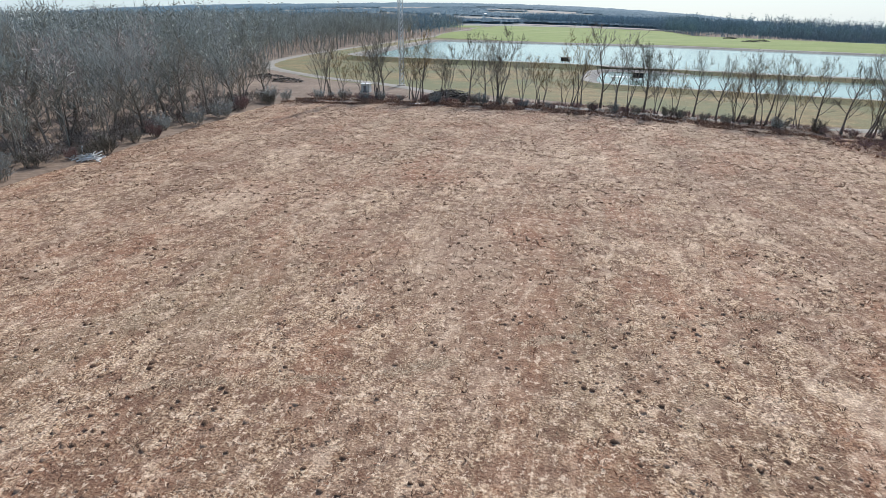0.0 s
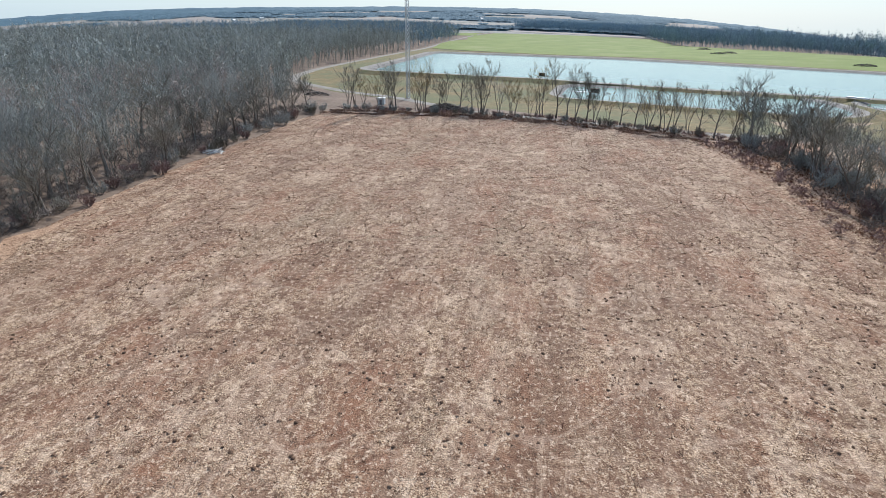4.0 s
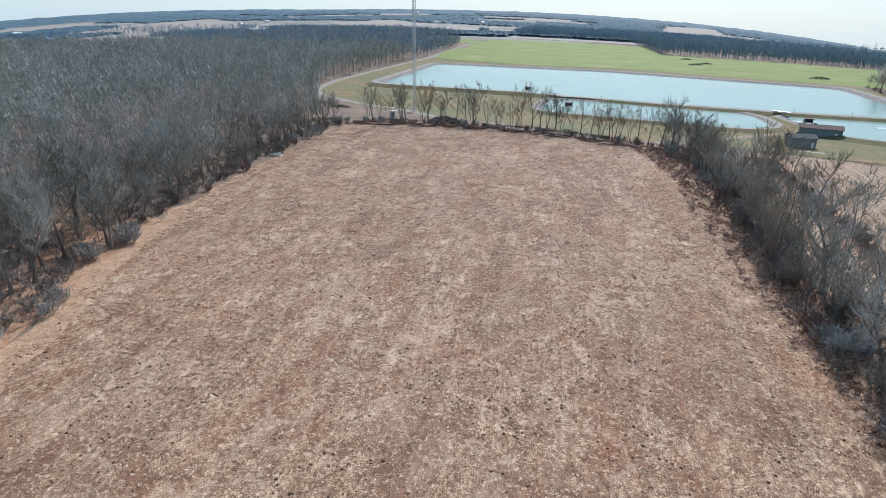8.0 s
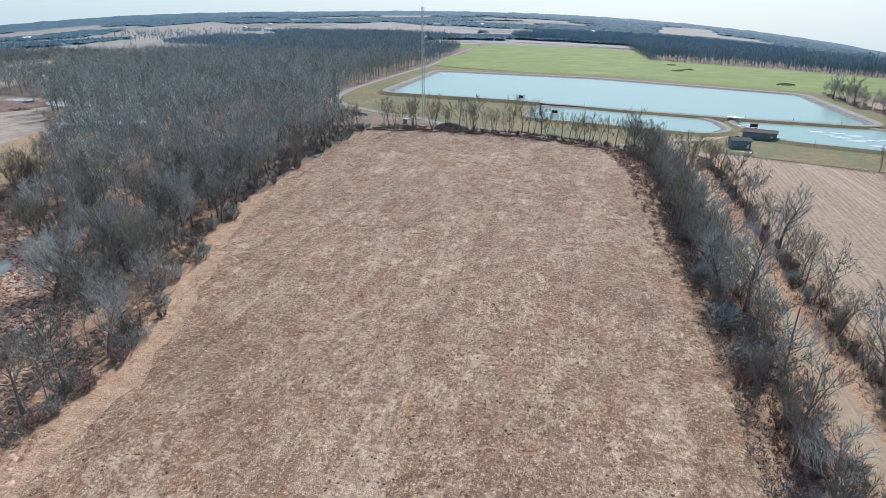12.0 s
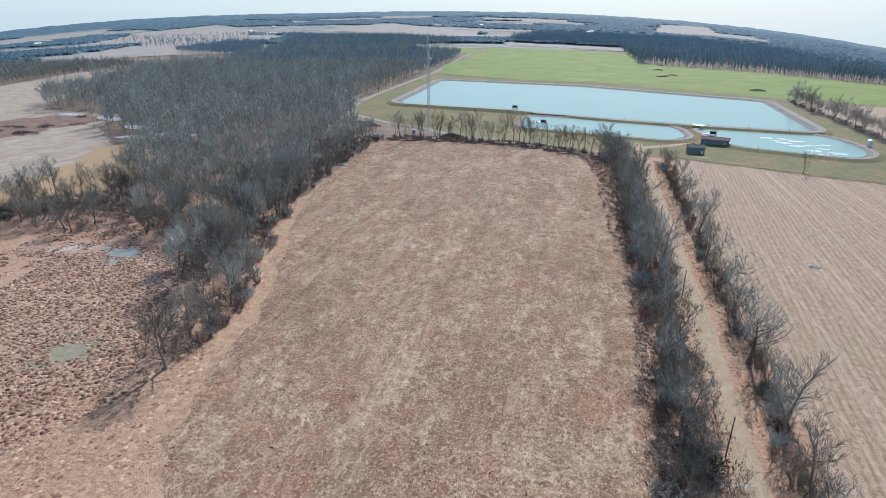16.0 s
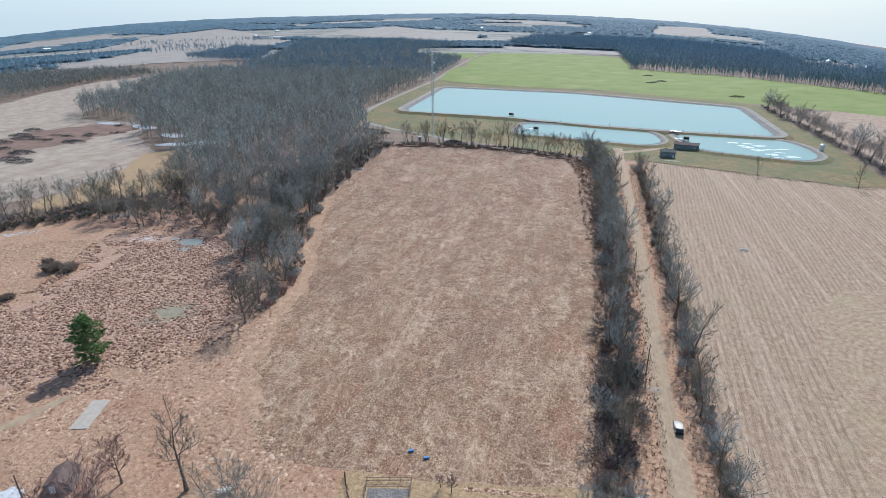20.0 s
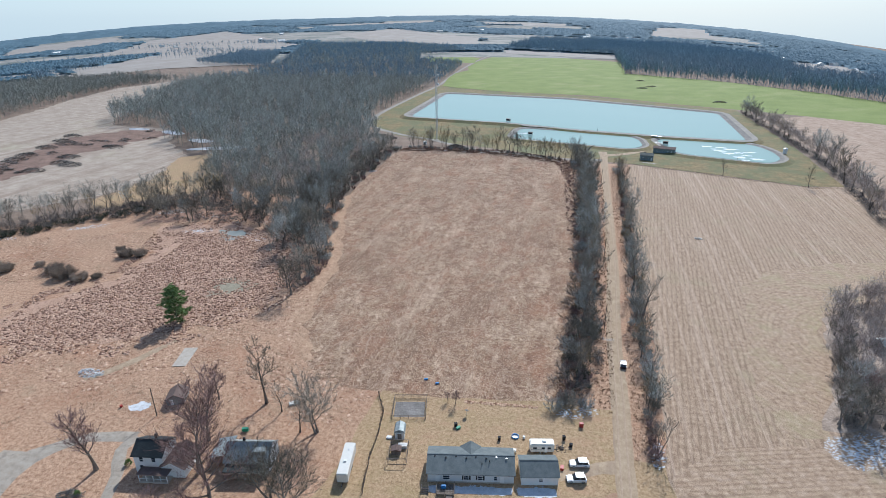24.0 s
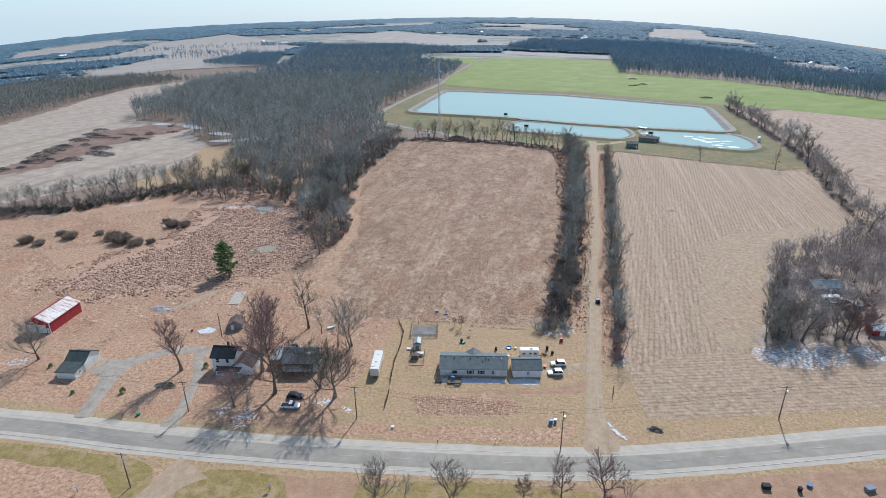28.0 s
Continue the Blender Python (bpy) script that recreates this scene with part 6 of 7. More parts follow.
for x in (-4.5, -1.5, 1.5, 4.1):
    part("porch_post", box(x, -6.0, 1.35, 0.14, 0.14, 2.7), "dark_wood", tin)
lean = thing("shed", "lean-to with pale green sheet roof beside the tin-roofed house", "shed", m=at(-91.6, 18.6, 15))
part("roof", prism([(-2.4, 2.1), (2.2, 3.1), (2.2, 3.2), (-2.4, 2.2)], -3.4, 3.4), "tin", lean)
for x, y, h in ((-2.2, -3.2, 2.1), (-2.2, 3.2, 2.1), (2.0, -3.2, 3.05), (2.0, 3.2, 3.05)):
    part("post", box(x, y, h / 2, 0.14, 0.14, h), "dark_wood", lean)
part("wall", box(0, 3.2, 1.05, 4.2, 0.1, 2.1), "siding", lean)

# ---- the western garage, the barn and the brown shed ----
wg = thing("garage", "white double garage with dark green-grey roof and a low lean-to", "garage", m=at(-150.4, 0.6, 11))
gable_walls(wg, 6.2, 7.0, 3.0, 5.0, "white_siding")
gable_roof(wg, 6.2, 7.0, 3.0, 5.0, 0.35, "shingle_green")
part("lean_to", prism([(-3.1, 0), (2.8, 0), (2.8, 2.2), (-3.1, 2.2)], -7.6, -3.5), "white_siding", wg)
lr = bmesh.new()
vs = [lr.verts.new(c) for c in ((-3.4, -7.9, 2.2), (3.1, -7.9, 2.2), (3.1, -3.4, 3.1), (-3.4, -3.4, 3.1), (-3.4, -7.9, 2.36), (3.1, -7.9, 2.36), (3.1, -3.4, 3.26), (-3.4, -3.4, 3.26))]
for q in ((3, 2, 1, 0), (4, 5, 6, 7), (0, 1, 5, 4), (1, 2, 6, 5), (2, 3, 7, 6), (3, 0, 4, 7)):
    lr.faces.new([vs[i] for i in q])
part("lean_to_roof", lr, "shingle_green", wg)
for y in (-1.7, 1.7):
    door(wg, 3.1, y, 2.6, 2.2, "y", 1, "cream", name="garage_door")
window(wg, 2.8, -5.5, 1.4, 0.7, 0.7, "y", out=1)

barn = thing("barn", "dark red metal barn with worn white-streaked roof and white doors", "barn", m=at(-183.4, 19.6, 11))
gable_walls(barn, 15.6, 8.6, 4.0, 6.0, "barn_red", turn=True)
gable_roof(barn, 15.6, 8.6, 4.0, 6.0, 0.3, "barn_roof", turn=True, label="red roof streaked with worn white")
part("roof_sheet", prism([(-4.6, 4.07), (-0.1, 6.18), (-0.1, 6.22), (-4.6, 4.11)], -8.08, 8.08), "barn_red", barn, "dark red sheet roof slope")
for x in (-2.3, 1.4):
    door(barn, x, -7.8, 3.0, 3.1, name="sliding_door")
door(barn, 3.6, -7.8, 0.8, 2.0)
for s in (-1, 1):
    part("corner_trim", box(s * 4.32, -7.82, 2.0, 0.18, 0.18, 4.0), "white_siding", barn)

bs = thing("shed", "low shed with dark brown roof in the meadow", "shed", m=at(-118.2, 33.8, 25))
gable_walls(bs, 5.0, 4.6, 1.9, 3.2, "grey_siding", turn=True)
gable_roof(bs, 5.0, 4.6, 1.9, 3.2, 0.3, "shingle_brown", turn=True)
door(bs, -1.0, -2.5, 1.0, 1.8)

# ---- yard of the long house: garden pen, coop, kennel, fence, clutter ----
pen = thing("garden_pen", "fenced vegetable plot with grey gravel bed", "garden", m=at(-53.8, 47.8, 15.5))
part("bed", box(0, -0.5, 0.06, 8.2, 6.4, 0.12, bevel=0.03), "shingle", pen)
for x0, y0, x1, y1 in ((-4.5, -4.5, 4.5, -4.5), (4.5, -4.5, 4.5, 4.5), (4.5, 4.5, -4.5, 4.5), (-4.5, 4.5, -4.5, -4.5)):
    for k in range(4):
        t = k / 4
        part("post", box(x0 + (x1 - x0) * t, y0 + (y1 - y0) * t, 0.65, 0.12, 0.12, 1.3), "dark_wood", pen)
    for z in (0.35, 0.75, 1.15):
        part("rail", rod((x0, y0, z), (x1, y1, z), 0.045, sides=4), "dark_wood", pen)
coop = thing("garden_shed", "small garden shed with blue-grey barn roof", "shed", m=at(-52.6, 37.0, 15))
part("wall", box(0, 0, 1.05, 2.4, 3.2, 2.1), "siding", coop)
part("roof", prism([(-1.45, 2.0), (-1.1, 2.7), (0, 3.2), (1.1, 2.7), (1.45, 2.0), (1.25, 2.0), (0, 2.95), (-1.25, 2.0)], -1.8, 1.8), "tin", coop)
door(coop, 0, -1.6, 1.0, 1.8, material="dark_wood")
kennel = thing("chicken_run", "wire chicken run with brown roofed hutches", "kennel", m=at(-50.6, 30.4, 14))
for x in (-2.2, 0, 2.2):
    for y in (-3.4, 0, 3.2):
        part("post", box(x, y, 0.9, 0.1, 0.1, 1.8), "dark_wood", kennel)
for z in (0.1, 1.75):
    for y in (-3.4, 3.2):
        part("rail", box(0, y, z + 0.04, 4.5, 0.08, 0.08), "dark_wood", kennel)
    for x in (-2.2, 2.2):
        part("rail", box(x, -0.1, z + 0.04, 0.08, 6.6, 0.08), "dark_wood", kennel)
h1 = part("hutch", box(-0.6, 0.6, 0.6, 2.2, 1.6, 1.2), "dark_wood", kennel)
part("hutch_roof", prism([(-1.9, 1.2), (0.7, 1.2), (0.7, 1.32), (-0.6, 1.75), (-1.9, 1.32)], -0.4, 1.6), "shingle_brown", h1)
h2 = part("hutch", box(0.8, 2.4, 0.45, 2.0, 1.0, 0.9), "cream", kennel)
part("hutch_roof", box(0.8, 2.4, 0.95, 2.3, 1.3, 0.08), "cream", h2)
tagged(part("tarpaulin", box(0, 0, 0.25, 1.5, 1.1, 0.5, bevel=0.15), "white_siding"), "white tarpaulin bundle beside the coop", "tarpaulin").matrix_basis = at(-54.9, 35.2, 10)

frng = random.Random(5)
fence = thing("fence", "leaning dark lath fence along the lawn, half fallen", "fence")
FL = [(-64.3, 51), (-60.2, 44.4), (-58.2, 36), (-57.0, 27.6), (-55.0, 19.5), (-52.9, 12), (-51.4, 5)]
for (x0, y0), (x1, y1) in zip(FL, FL[1:]):
    n = int(math.hypot(x1 - x0, y1 - y0) / 0.34)
    for k in range(n):
        t = k / n
        x, y = x0 + (x1 - x0) * t, y0 + (y1 - y0) * t
        if noise.noise((x / 4, y / 4, 2)) < -0.4:
            continue
        b = prism([(-0.13, 0), (0.13, 0), (0.13, 1.15), (0, 1.3), (-0.13, 1.15)], -0.02, 0.02)
        bmesh.ops.rotate(b, verts=b.verts, cent=(0, 0, 0), matrix=Euler((frng.uniform(-0.2, 0.2), frng.uniform(-0.35, 0.35), 1.75 + frng.uniform(-0.4, 0.4))).to_matrix())
        bmesh.ops.translate(b, verts=b.verts, vec=(x, y, -0.03))
        part("lath", b, "dark_wood", fence)
    part("post", box(x0, y0, 0.65, 0.13, 0.13, 1.3), "dark_wood", fence)

pool = thing("paddling_pool", "round blue paddling pool on the lawn", "pool", m=at(-24.1, 44.3))
pw = bmesh.new()
for r0, r1, z0, z1 in ((0.95, 0.95, 0.0, 0.4), (0.95, 0.85, 0.4, 0.4), (0.85, 0.85, 0.4, 0.06)):
    bmesh.ops.create_cone(pw, segments=20, radius1=r0, radius2=r1, depth=max(abs(z1 - z0), 0.001), matrix=Matrix.Translation((0, 0, (z0 + z1) / 2)))
part("wall", pw, "blue", pool)
part("floor", rod((0, 0, 0.0), (0, 0, 0.08), 0.86, sides=20), "cream", pool)


def dish(x, y, turn):
    d = thing("satellite_dish", "white satellite dish on a ground pole", "dish", m=at(x, y, turn))
    part("pole", rod((0, 0, 0), (0, 0, 1.5), 0.06), "steel", d)
    b = bmesh.new()
    bmesh.ops.create_uvsphere(b, u_segments=14, v_segments=8, radius=0.8)
    bmesh.ops.delete(b, geom=[v for v in b.verts if v.co.z > -0.45], context="VERTS")
    bmesh.ops.rotate(b, verts=b.verts, cent=(0, 0, 0), matrix=Matrix.Rotation(radians(-60), 3, "X"))
    bmesh.ops.translate(b, verts=b.verts, vec=(0, 0.2, 2.0))
    part("bowl", b, "white_siding", d)
    part("arm", rod((0, -0.3, 1.5), (0, 0.4, 1.9), 0.03), "steel", d)


dish(-38.1, 49.4, 0)
for x, y, a, lab, mat, sz in ((-39.7, 44.0, 20, "black barbecue under a cover on the lawn", "black", (0.8, 0.7, 1.1)), (-38.9, 43.4, 50, "green garden cart by the barbecue", "green_plastic", (1.2, 0.7, 0.5)),
                              (-27.8, 42.1, 10, "dark metal fire bin on the lawn", "black", (0.7, 0.7, 1.0)), (-21.9, 44.4, 0, "white plastic tub on the lawn", "white_siding", (0.6, 0.6, 0.6)),
                              (-8.2, 52.7, 15, "dark red garden machine by the hedge", "red", (1.0, 0.7, 1.2)), (-12.1, 46.6, 30, "black burn barrel on the lawn", "black", (0.7, 0.7, 1.2)), (-10.2, 44.6, 0, "black bin on the lawn", "black", (0.8, 0.6, 0.9)),
                              (-7.0, 11.2, 20, "blue wheeled rubbish bin near the road", "blue", (0.9, 0.8, 1.2)), (-5.9, 11.8, 5, "grey wheeled rubbish bin near the road", "car_grey", (0.7, 0.7, 1.1)),
                              (-46.5, -1.5, 0, "white bag of rubbish by the verge", "white_siding", (0.8, 0.7, 0.6)), (-115.2, -15, 0, "green recycling box by the road", "green_plastic", (0.9, 0.7, 0.7)),
                              (-23.3, 38.8, 10, "pale plastic chair by the house corner", "cream", (0.7, 0.7, 0.9)), (-11.6, 36.4, 0, "red and white clutter beside the garage", "red", (0.8, 1.2, 0.7)),
                              (42, 2, 10, "dark metal box in the earth yard", "black", (1.8, 1.2, 1.0)), (49, 3, 30, "black barrel in the earth yard", "black", (0.8, 0.8, 1.1)), (64, 7.5, 30, "dark grey trailer box in the earth yard", "car_grey", (2.2, 1.3, 0.9)), (51.5, 5.2, 60, "dark blue tub in the earth yard", "car_blue", (1.3, 0.9, 0.6)),
                              (-131, 26.5, 0, "small red bin in the meadow", "red", (0.6, 0.6, 0.7)), (-92, 27.5, 20, "green plastic slide under the trees", "green_plastic", (1.6, 0.7, 0.9)), (-85.5, 40.8, 40, "pale boat upside down under the trees", "cream", (2.6, 1.1, 0.6))):
    b = thing("yard_item", lab, "yard item", m=at(x, y, a))
    part("body", box(0, 0, sz[2] / 2 - 0.01, sz[0], sz[1], sz[2], bevel=min(sz) * 0.16), mat, b)
    part("lid", box(0, 0, sz[2] + 0.01, sz[0] * 1.05, sz[1] * 1.05, 0.07, bevel=0.02), mat, b)
for x, y in ((-53.6, 61.5), (-49.8, 60.4)):
    tagged(part("tub", box(0, 0, 0.22, 1.1, 0.7, 0.45, bevel=0.1), "blue"), "small blue tub at the field edge", "tub", "blue tubs").matrix_basis = at(x, y, 30)
wp = thing("firewood_heap", "loose heap of split firewood behind the caravan", "firewood", m=at(-12.4, 43.2))
for i in range(40):
    a, r = frng.uniform(0, 6.28), abs(frng.gauss(0, 1.1))
    p = Vector((math.cos(a) * r, math.sin(a) * r * 0.8, 0.07 + max(0, 0.5 - r * 0.35) * frng.random()))
    d = Vector((frng.uniform(-1, 1), frng.uniform(-1, 1), 0.1)).normalized() * 0.3
    part("log", rod(p - d, p + d, 0.09, sides=5), "dark_wood", wp)
for x, y, s in ((-33.4, -4.2, 0), (-19.6, 0.2, 1), (-18.7, 0.5, 1)):
    mb = thing("mailbox", "mailbox on a post at the roadside", "mailbox", "mailboxes", at(x, y, 10))
    part("post", box(0, 0, 0.55, 0.1, 0.1, 1.1), "dark_wood", mb)
    part("box", box(0, 0, 1.2, 0.22, 0.5, 0.26, bevel=0.06), "white_siding" if s else "black", mb)

for x, y, a in ((-66, -28.5, 20), (-108, -41, 0)):
    sg = thing("sign", "small plain white sign board on a post by the road", "sign", "roadside signs", at(x, y, a))
    part("post", box(0, 0, 0.9, 0.09, 0.09, 1.8), "dark_wood", sg)
    part("board", box(0, -0.07, 1.45, 1.0, 0.04, 0.7, bevel=0.01), "white_siding", sg)


# ---- poles, tower, lagoon works ----
def utility_pole(x, y, h, arm=True, turn=12, label="wooden utility pole with crossarm"):
    p = thing("utility_pole", label, "pole", m=at(x, y, turn))
    part("pole", rod((0, 0, -0.2), (0, 0, h), 0.16, 0.1, 10), "dark_wood", p)
    if arm:
        part("crossarm", box(0, 0.14, h - 0.6, 2.4, 0.12, 0.14), "dark_wood", p)
        for s in (-1.05, -0.4, 0.4, 1.05):
            part("insulator", rod((s, 0.14, h - 0.52), (s, 0.14, h - 0.3), 0.05), "cream", p)
        part("transformer", rod((0.28, -0.1, h - 2.4), (0.28, -0.1, h - 1.4), 0.24, sides=12), "steel", p)
    return p


utility_pole(-3.6, 2.3, 11.5)
utility_pole(-57.1, -0.5, 10.5)
utility_pole(-118.9, 26.3, 9.0, False, label="plain wooden utility pole in the meadow")
utility_pole(50.5, 28.8, 10.5)
utility_pole(-103, -10, 10.0)
for x, y in ((-3.9, 105.0), (-5.8, 168), (-8.5, 226.5), (-11, 290)):
    utility_pole(x, y, 9.0, False, label="slim wooden pole beside the gravel lane")
utility_pole(8.5, 28.3, 3.2, False, label="short wooden post on the verge")
utility_pole(-97.5, -36.5, 10, True)

lines = thing("power_line", "thin dark overhead wires along the highway", "wire")
POLES = [(-230, -27, 10), (-103, -10, 10), (-57.1, -0.5, 10.5), (-3.6, 2.3, 11.5), (50.5, 28.8, 10.5), (150, 66, 10.5)]
for (x0, y0, h0), (x1, y1, h1) in zip(POLES, POLES[1:]):
    for s in (-1.05, 0.4, 1.05):
        pts = [Vector((x0 + (x1 - x0) * k / 8 + 0.2 * s, y0 + (y1 - y0) * k / 8 + s, h0 + (h1 - h0) * k / 8 - 0.35 - 1.1 * (1 - (k / 4 - 1) ** 2))) for k in range(9)]
        across = Vector((y0 - y1, x1 - x0, 0)).normalized() * 0.018
        v = [tuple(p + d) for p in pts for d in (across, Vector((0, 0, 0.018)), -across, Vector((0, 0, -0.018)))]
        f = [(4 * k + i, 4 * k + (i + 1) % 4, 4 * k + 4 + (i + 1) % 4, 4 * k + 4 + i) for k in range(8) for i in range(4)]
        part("wire", (v, [], f), "black", lines)
utility_pole(150, 66, 10.5)
utility_pole(-230, -27, 10)

tower = thing("radio_tower", "tall slim galvanised lattice radio tower with white dish antennas", "tower", m=at(-150.8, 391.5, 10))
H, S = 62.0, 0.85
legs = [(math.cos(a) * S, math.sin(a) * S) for a in (0.5, 2.6, 4.7)]
for x, y in legs:
    part("leg", rod((x, y, 0), (x, y, H), 0.15, 0.12, 6), "steel", tower)
for i in range(40):
    z0, z1 = i * H / 40, (i + 1) * H / 40
    for k in range(3):
        (x0, y0), (x1, y1) = legs[k], legs[(k + 1) % 3]
        # one face has thicker white braces: sunlight on it put into the colour
        part("brace", rod((x0, y0, z0), (x1, y1, z1), 0.12 if k == 2 else 0.06, sides=4), "white_siding" if k == 2 else "steel", tower)
for z, r in ((46.5, 0.9), (30.0, 0.0), (54, 0.7)):
    if r:
        b = bmesh.new()
        bmesh.ops.create_cone(b, cap_ends=True, segments=16, radius1=r, radius2=r * 0.8, depth=0.7, matrix=Matrix.Translation((1.5, -0.6, z)) @ Matrix.Rotation(radians(80), 4, "X"))
        part("dish_antenna", b, "white_siding", tower, "white drum antenna")
part("footing", box(0, 0, 0.15, 2.6, 2.6, 0.3, bevel=0.05), "concrete", tower)
part("mast_tip", rod((0, 0, H), (0, 0, H + 4), 0.04, 0.02, 6), "steel", tower)
eq = thing("equipment_hut", "small grey equipment hut at the tower foot", "hut", m=at(-155.5, 373.5, 5))
part("wall", box(0, 0, 1.15, 2.6, 2.2, 2.3, bevel=0.03), "siding", eq)
part("roof", box(0, 0, 2.4, 3.0, 2.6, 0.2, bevel=0.03), "white_siding", eq)
door(eq, 0, -1.1, 0.9, 1.9, material="car_grey")

for x, y, L, W, tn, hh, lab in ((18.6, 363, 8.6, 8.0, 2, 3.6, "square blue-grey lagoon shed with shallow dark roof"), (32.5, 389, 15.5, 7.0, -11, 3.5, "long low blue-grey lagoon building with brown roof")):
    b = thing("pump_building", lab, "building", m=at(x, y, tn))
    gable_walls(b, L, W, hh, hh + 1.0, "teal_siding")
    gable_roof(b, L, W, hh, hh + 1.0, 0.45, "shingle_green" if L < 10 else "shingle_brown")
    for k in range(3):
        window(b, -L * 0.3 + k * L * 0.25, -W / 2, 1.7, 0.7, 0.7)
    door(b, L * 0.36, -W / 2, 0.95, 2.05)
    part("roof_vent", box(-L * 0.15, 0.6, hh + 1.15, 1.3, 0.9, 0.7, bevel=0.05), "black", b)
tank = thing("storage_tank", "upright white storage tank on dark legs", "tank", m=at(117.8, 401))
part("shell", rod((0, 0, 1.4), (0, 0, 5.0), 1.5, sides=20), "white_siding", tank)
part("cap", rod((0, 0, 5.0), (0, 0, 5.6), 1.5, 0.3, 20), "steel", tank)
for a in range(4):
    part("leg", rod((math.cos(a * 1.571 + 0.6) * 1.2, math.sin(a * 1.571 + 0.6) * 1.2, 0), (math.cos(a * 1.571 + 0.6) * 1.2, math.sin(a * 1.571 + 0.6) * 1.2, 1.5), 0.1), "black", tank)


def outlet(x, y, turn, lab, z, pier=0.0):
    o = thing("outlet_structure", lab, "outlet", m=at(x, y, turn, z))
    for sx in (-1.7, 1.7):
        for sy in (-1.1, 1.1):
            part("post", box(sx, sy, 1.0, 0.16, 0.16, 3.6), "black", o)
    part("deck", box(0, 0, 1.2, 4.2, 2.8, 0.2), "dark_wood", o)
    part("screen", box(0, -1.15, 2.0, 3.4, 0.1, 1.5), "black", o, "dark panel")
    part("cover", box(0, 0, 2.85, 4.4, 3.0, 0.15), "dark_wood", o)
    if pier:
        part("walkway", box(-pier / 2 - 2, 0, 1.15, pier, 0.9, 0.12), "steel", o)
        for s in (-0.45, 0.45):
            part("handrail", box(-pier / 2 - 2, s, 2.1, pier, 0.06, 0.06), "steel", o)
        for k in range(4):
            for s in (-0.45, 0.45):
                part("baluster", box(-2 - pier * (k + 0.5) / 4, s, 1.6, 0.06, 0.06, 1.0), "steel", o)


outlet(-106.6, 489, -12, "dark outlet platform at the edge of the large lagoon", 0.9)
outlet(-76, 429, -8, "dark outlet box on a steel pier in the lagoon", 0.4, 9.0)
outlet(35, 416, -6, "dark aerator platform in the small lagoon", 0.4, 6.0)
pip = thing("pipe_stack", "stack of pale pipes on the lagoon bank", "pipes", m=at(29, 439, -35, 2.5))
for i in range(5):
    part("pipe", rod((-4, i * 0.55 - 1.1, 0.22), (4, i * 0.55 - 1.1, 0.22), 0.24, sides=10), "steel", pip)
for i, (x, y) in enumerate(((-60, 462), (-20, 458), (35, 441), (60, 439), (84, 437), (52, 368), (80, 368))):
    mk = thing("marker_post", "thin depth marker post at the lagoon edge", "post", "lagoon markers", at(x, y))
    part("post", rod((0, 0, 0.5), (0, 0, 4.2), 0.07, sides=6), "dark_wood", mk)
    part("plate", box(0, -0.08, 3.9, 0.3, 0.04, 0.4), "white_siding", mk)


# ---- heaps, rubble, snow ----
def heap(x, y, sx, sy, h, n, label, mat, seed, longest=2.4, name="brush_pile"):
    rnd = random.Random(seed)
    v, f = [], []
    for _ in range(n):
        a, r = rnd.uniform(0, 6.28), math.sqrt(rnd.random())
        c = Vector((math.cos(a) * r * sx, math.sin(a) * r * sy, max(0.1, h * (1 - r * r) * rnd.uniform(0.5, 1))))
        d = Vector((rnd.gauss(0, 1), rnd.gauss(0, 1), rnd.gauss(0, 0.25))).normalized() * rnd.uniform(0.3, 1) * longest / 2
        tube(v, f, c - d, c + d, rnd.uniform(0.05, 0.16), rnd.uniform(0.03, 0.09), 4)
    b = tagged(part(name, (v, [], f), mat), label, "pile", kind="stuff")
    b.matrix_basis = at(x, y, 0, land(x, y))


heap(-128, 369, 7, 2.6, 2.4, 320, "dark heap of cut branches behind the fence row", "brush", 1, 3.5)
heap(-205, 398, 9, 4, 1.6, 220, "heap of pale rubble and logs beside the track", "brush", 2, 2.0)
heap(-192, 390, 6, 3, 1.4, 160, "heap of dark earth and branches beside the track", "brush", 12, 2.0)
heap(-163.5, 281, 3.4, 1.4, 0.9, 40, "heap of pale boards at the woodland edge", "white_siding", 3, 3.0, "board_pile")
heap(36.5, 203, 2.2, 1.2, 0.7, 40, "small heap of pale stones and limbs in the stubble", "cream", 4, 1.2, "stone_pile")
for i, (x, y) in enumerate(((28, 907), (28, 800), (112, 677), (41, 822))):
    heap(x, y, 8, 4, 2.2, 160, "dark brush heap in the green field", "brush", 20 + i, 4)
for i, (x, y) in enumerate(((-421, 209), (-438, 233), (-448, 258), (-458, 284), (-469, 309), (-478, 328), (-397, 222), (-398, 245), (-387, 242), (-430, 220), (-443, 245), (-410, 262), (-455, 300), (-405, 300))):
    heap(x, y, 10, 6, 2.2, 150, "heap of uprooted brushwood in the cleared strip", "brush", 30 + i, 5)
srng = random.Random(19)
STRIP = [(-408, 165), (-429, 182), (-432, 206), (-450, 255), (-470, 330), (-429, 372), (-395, 350), (-408, 318), (-411, 270), (-395, 195)]
for i in range(26):
    x, y = srng.uniform(-470, -395), srng.uniform(165, 372)
    if inside(x, y, STRIP):
        heap(x, y, srng.uniform(3, 8), srng.uniform(2, 4), srng.uniform(0.8, 2.0), 60, "small tangle of uprooted brushwood in the cleared strip", "brush", 80 + i, 4)
heap(19.1, 15.8, 1.9, 1.2, 0.7, 60, "small heap of brown dead brush at the stubble corner", "brush", 41, 1.4)
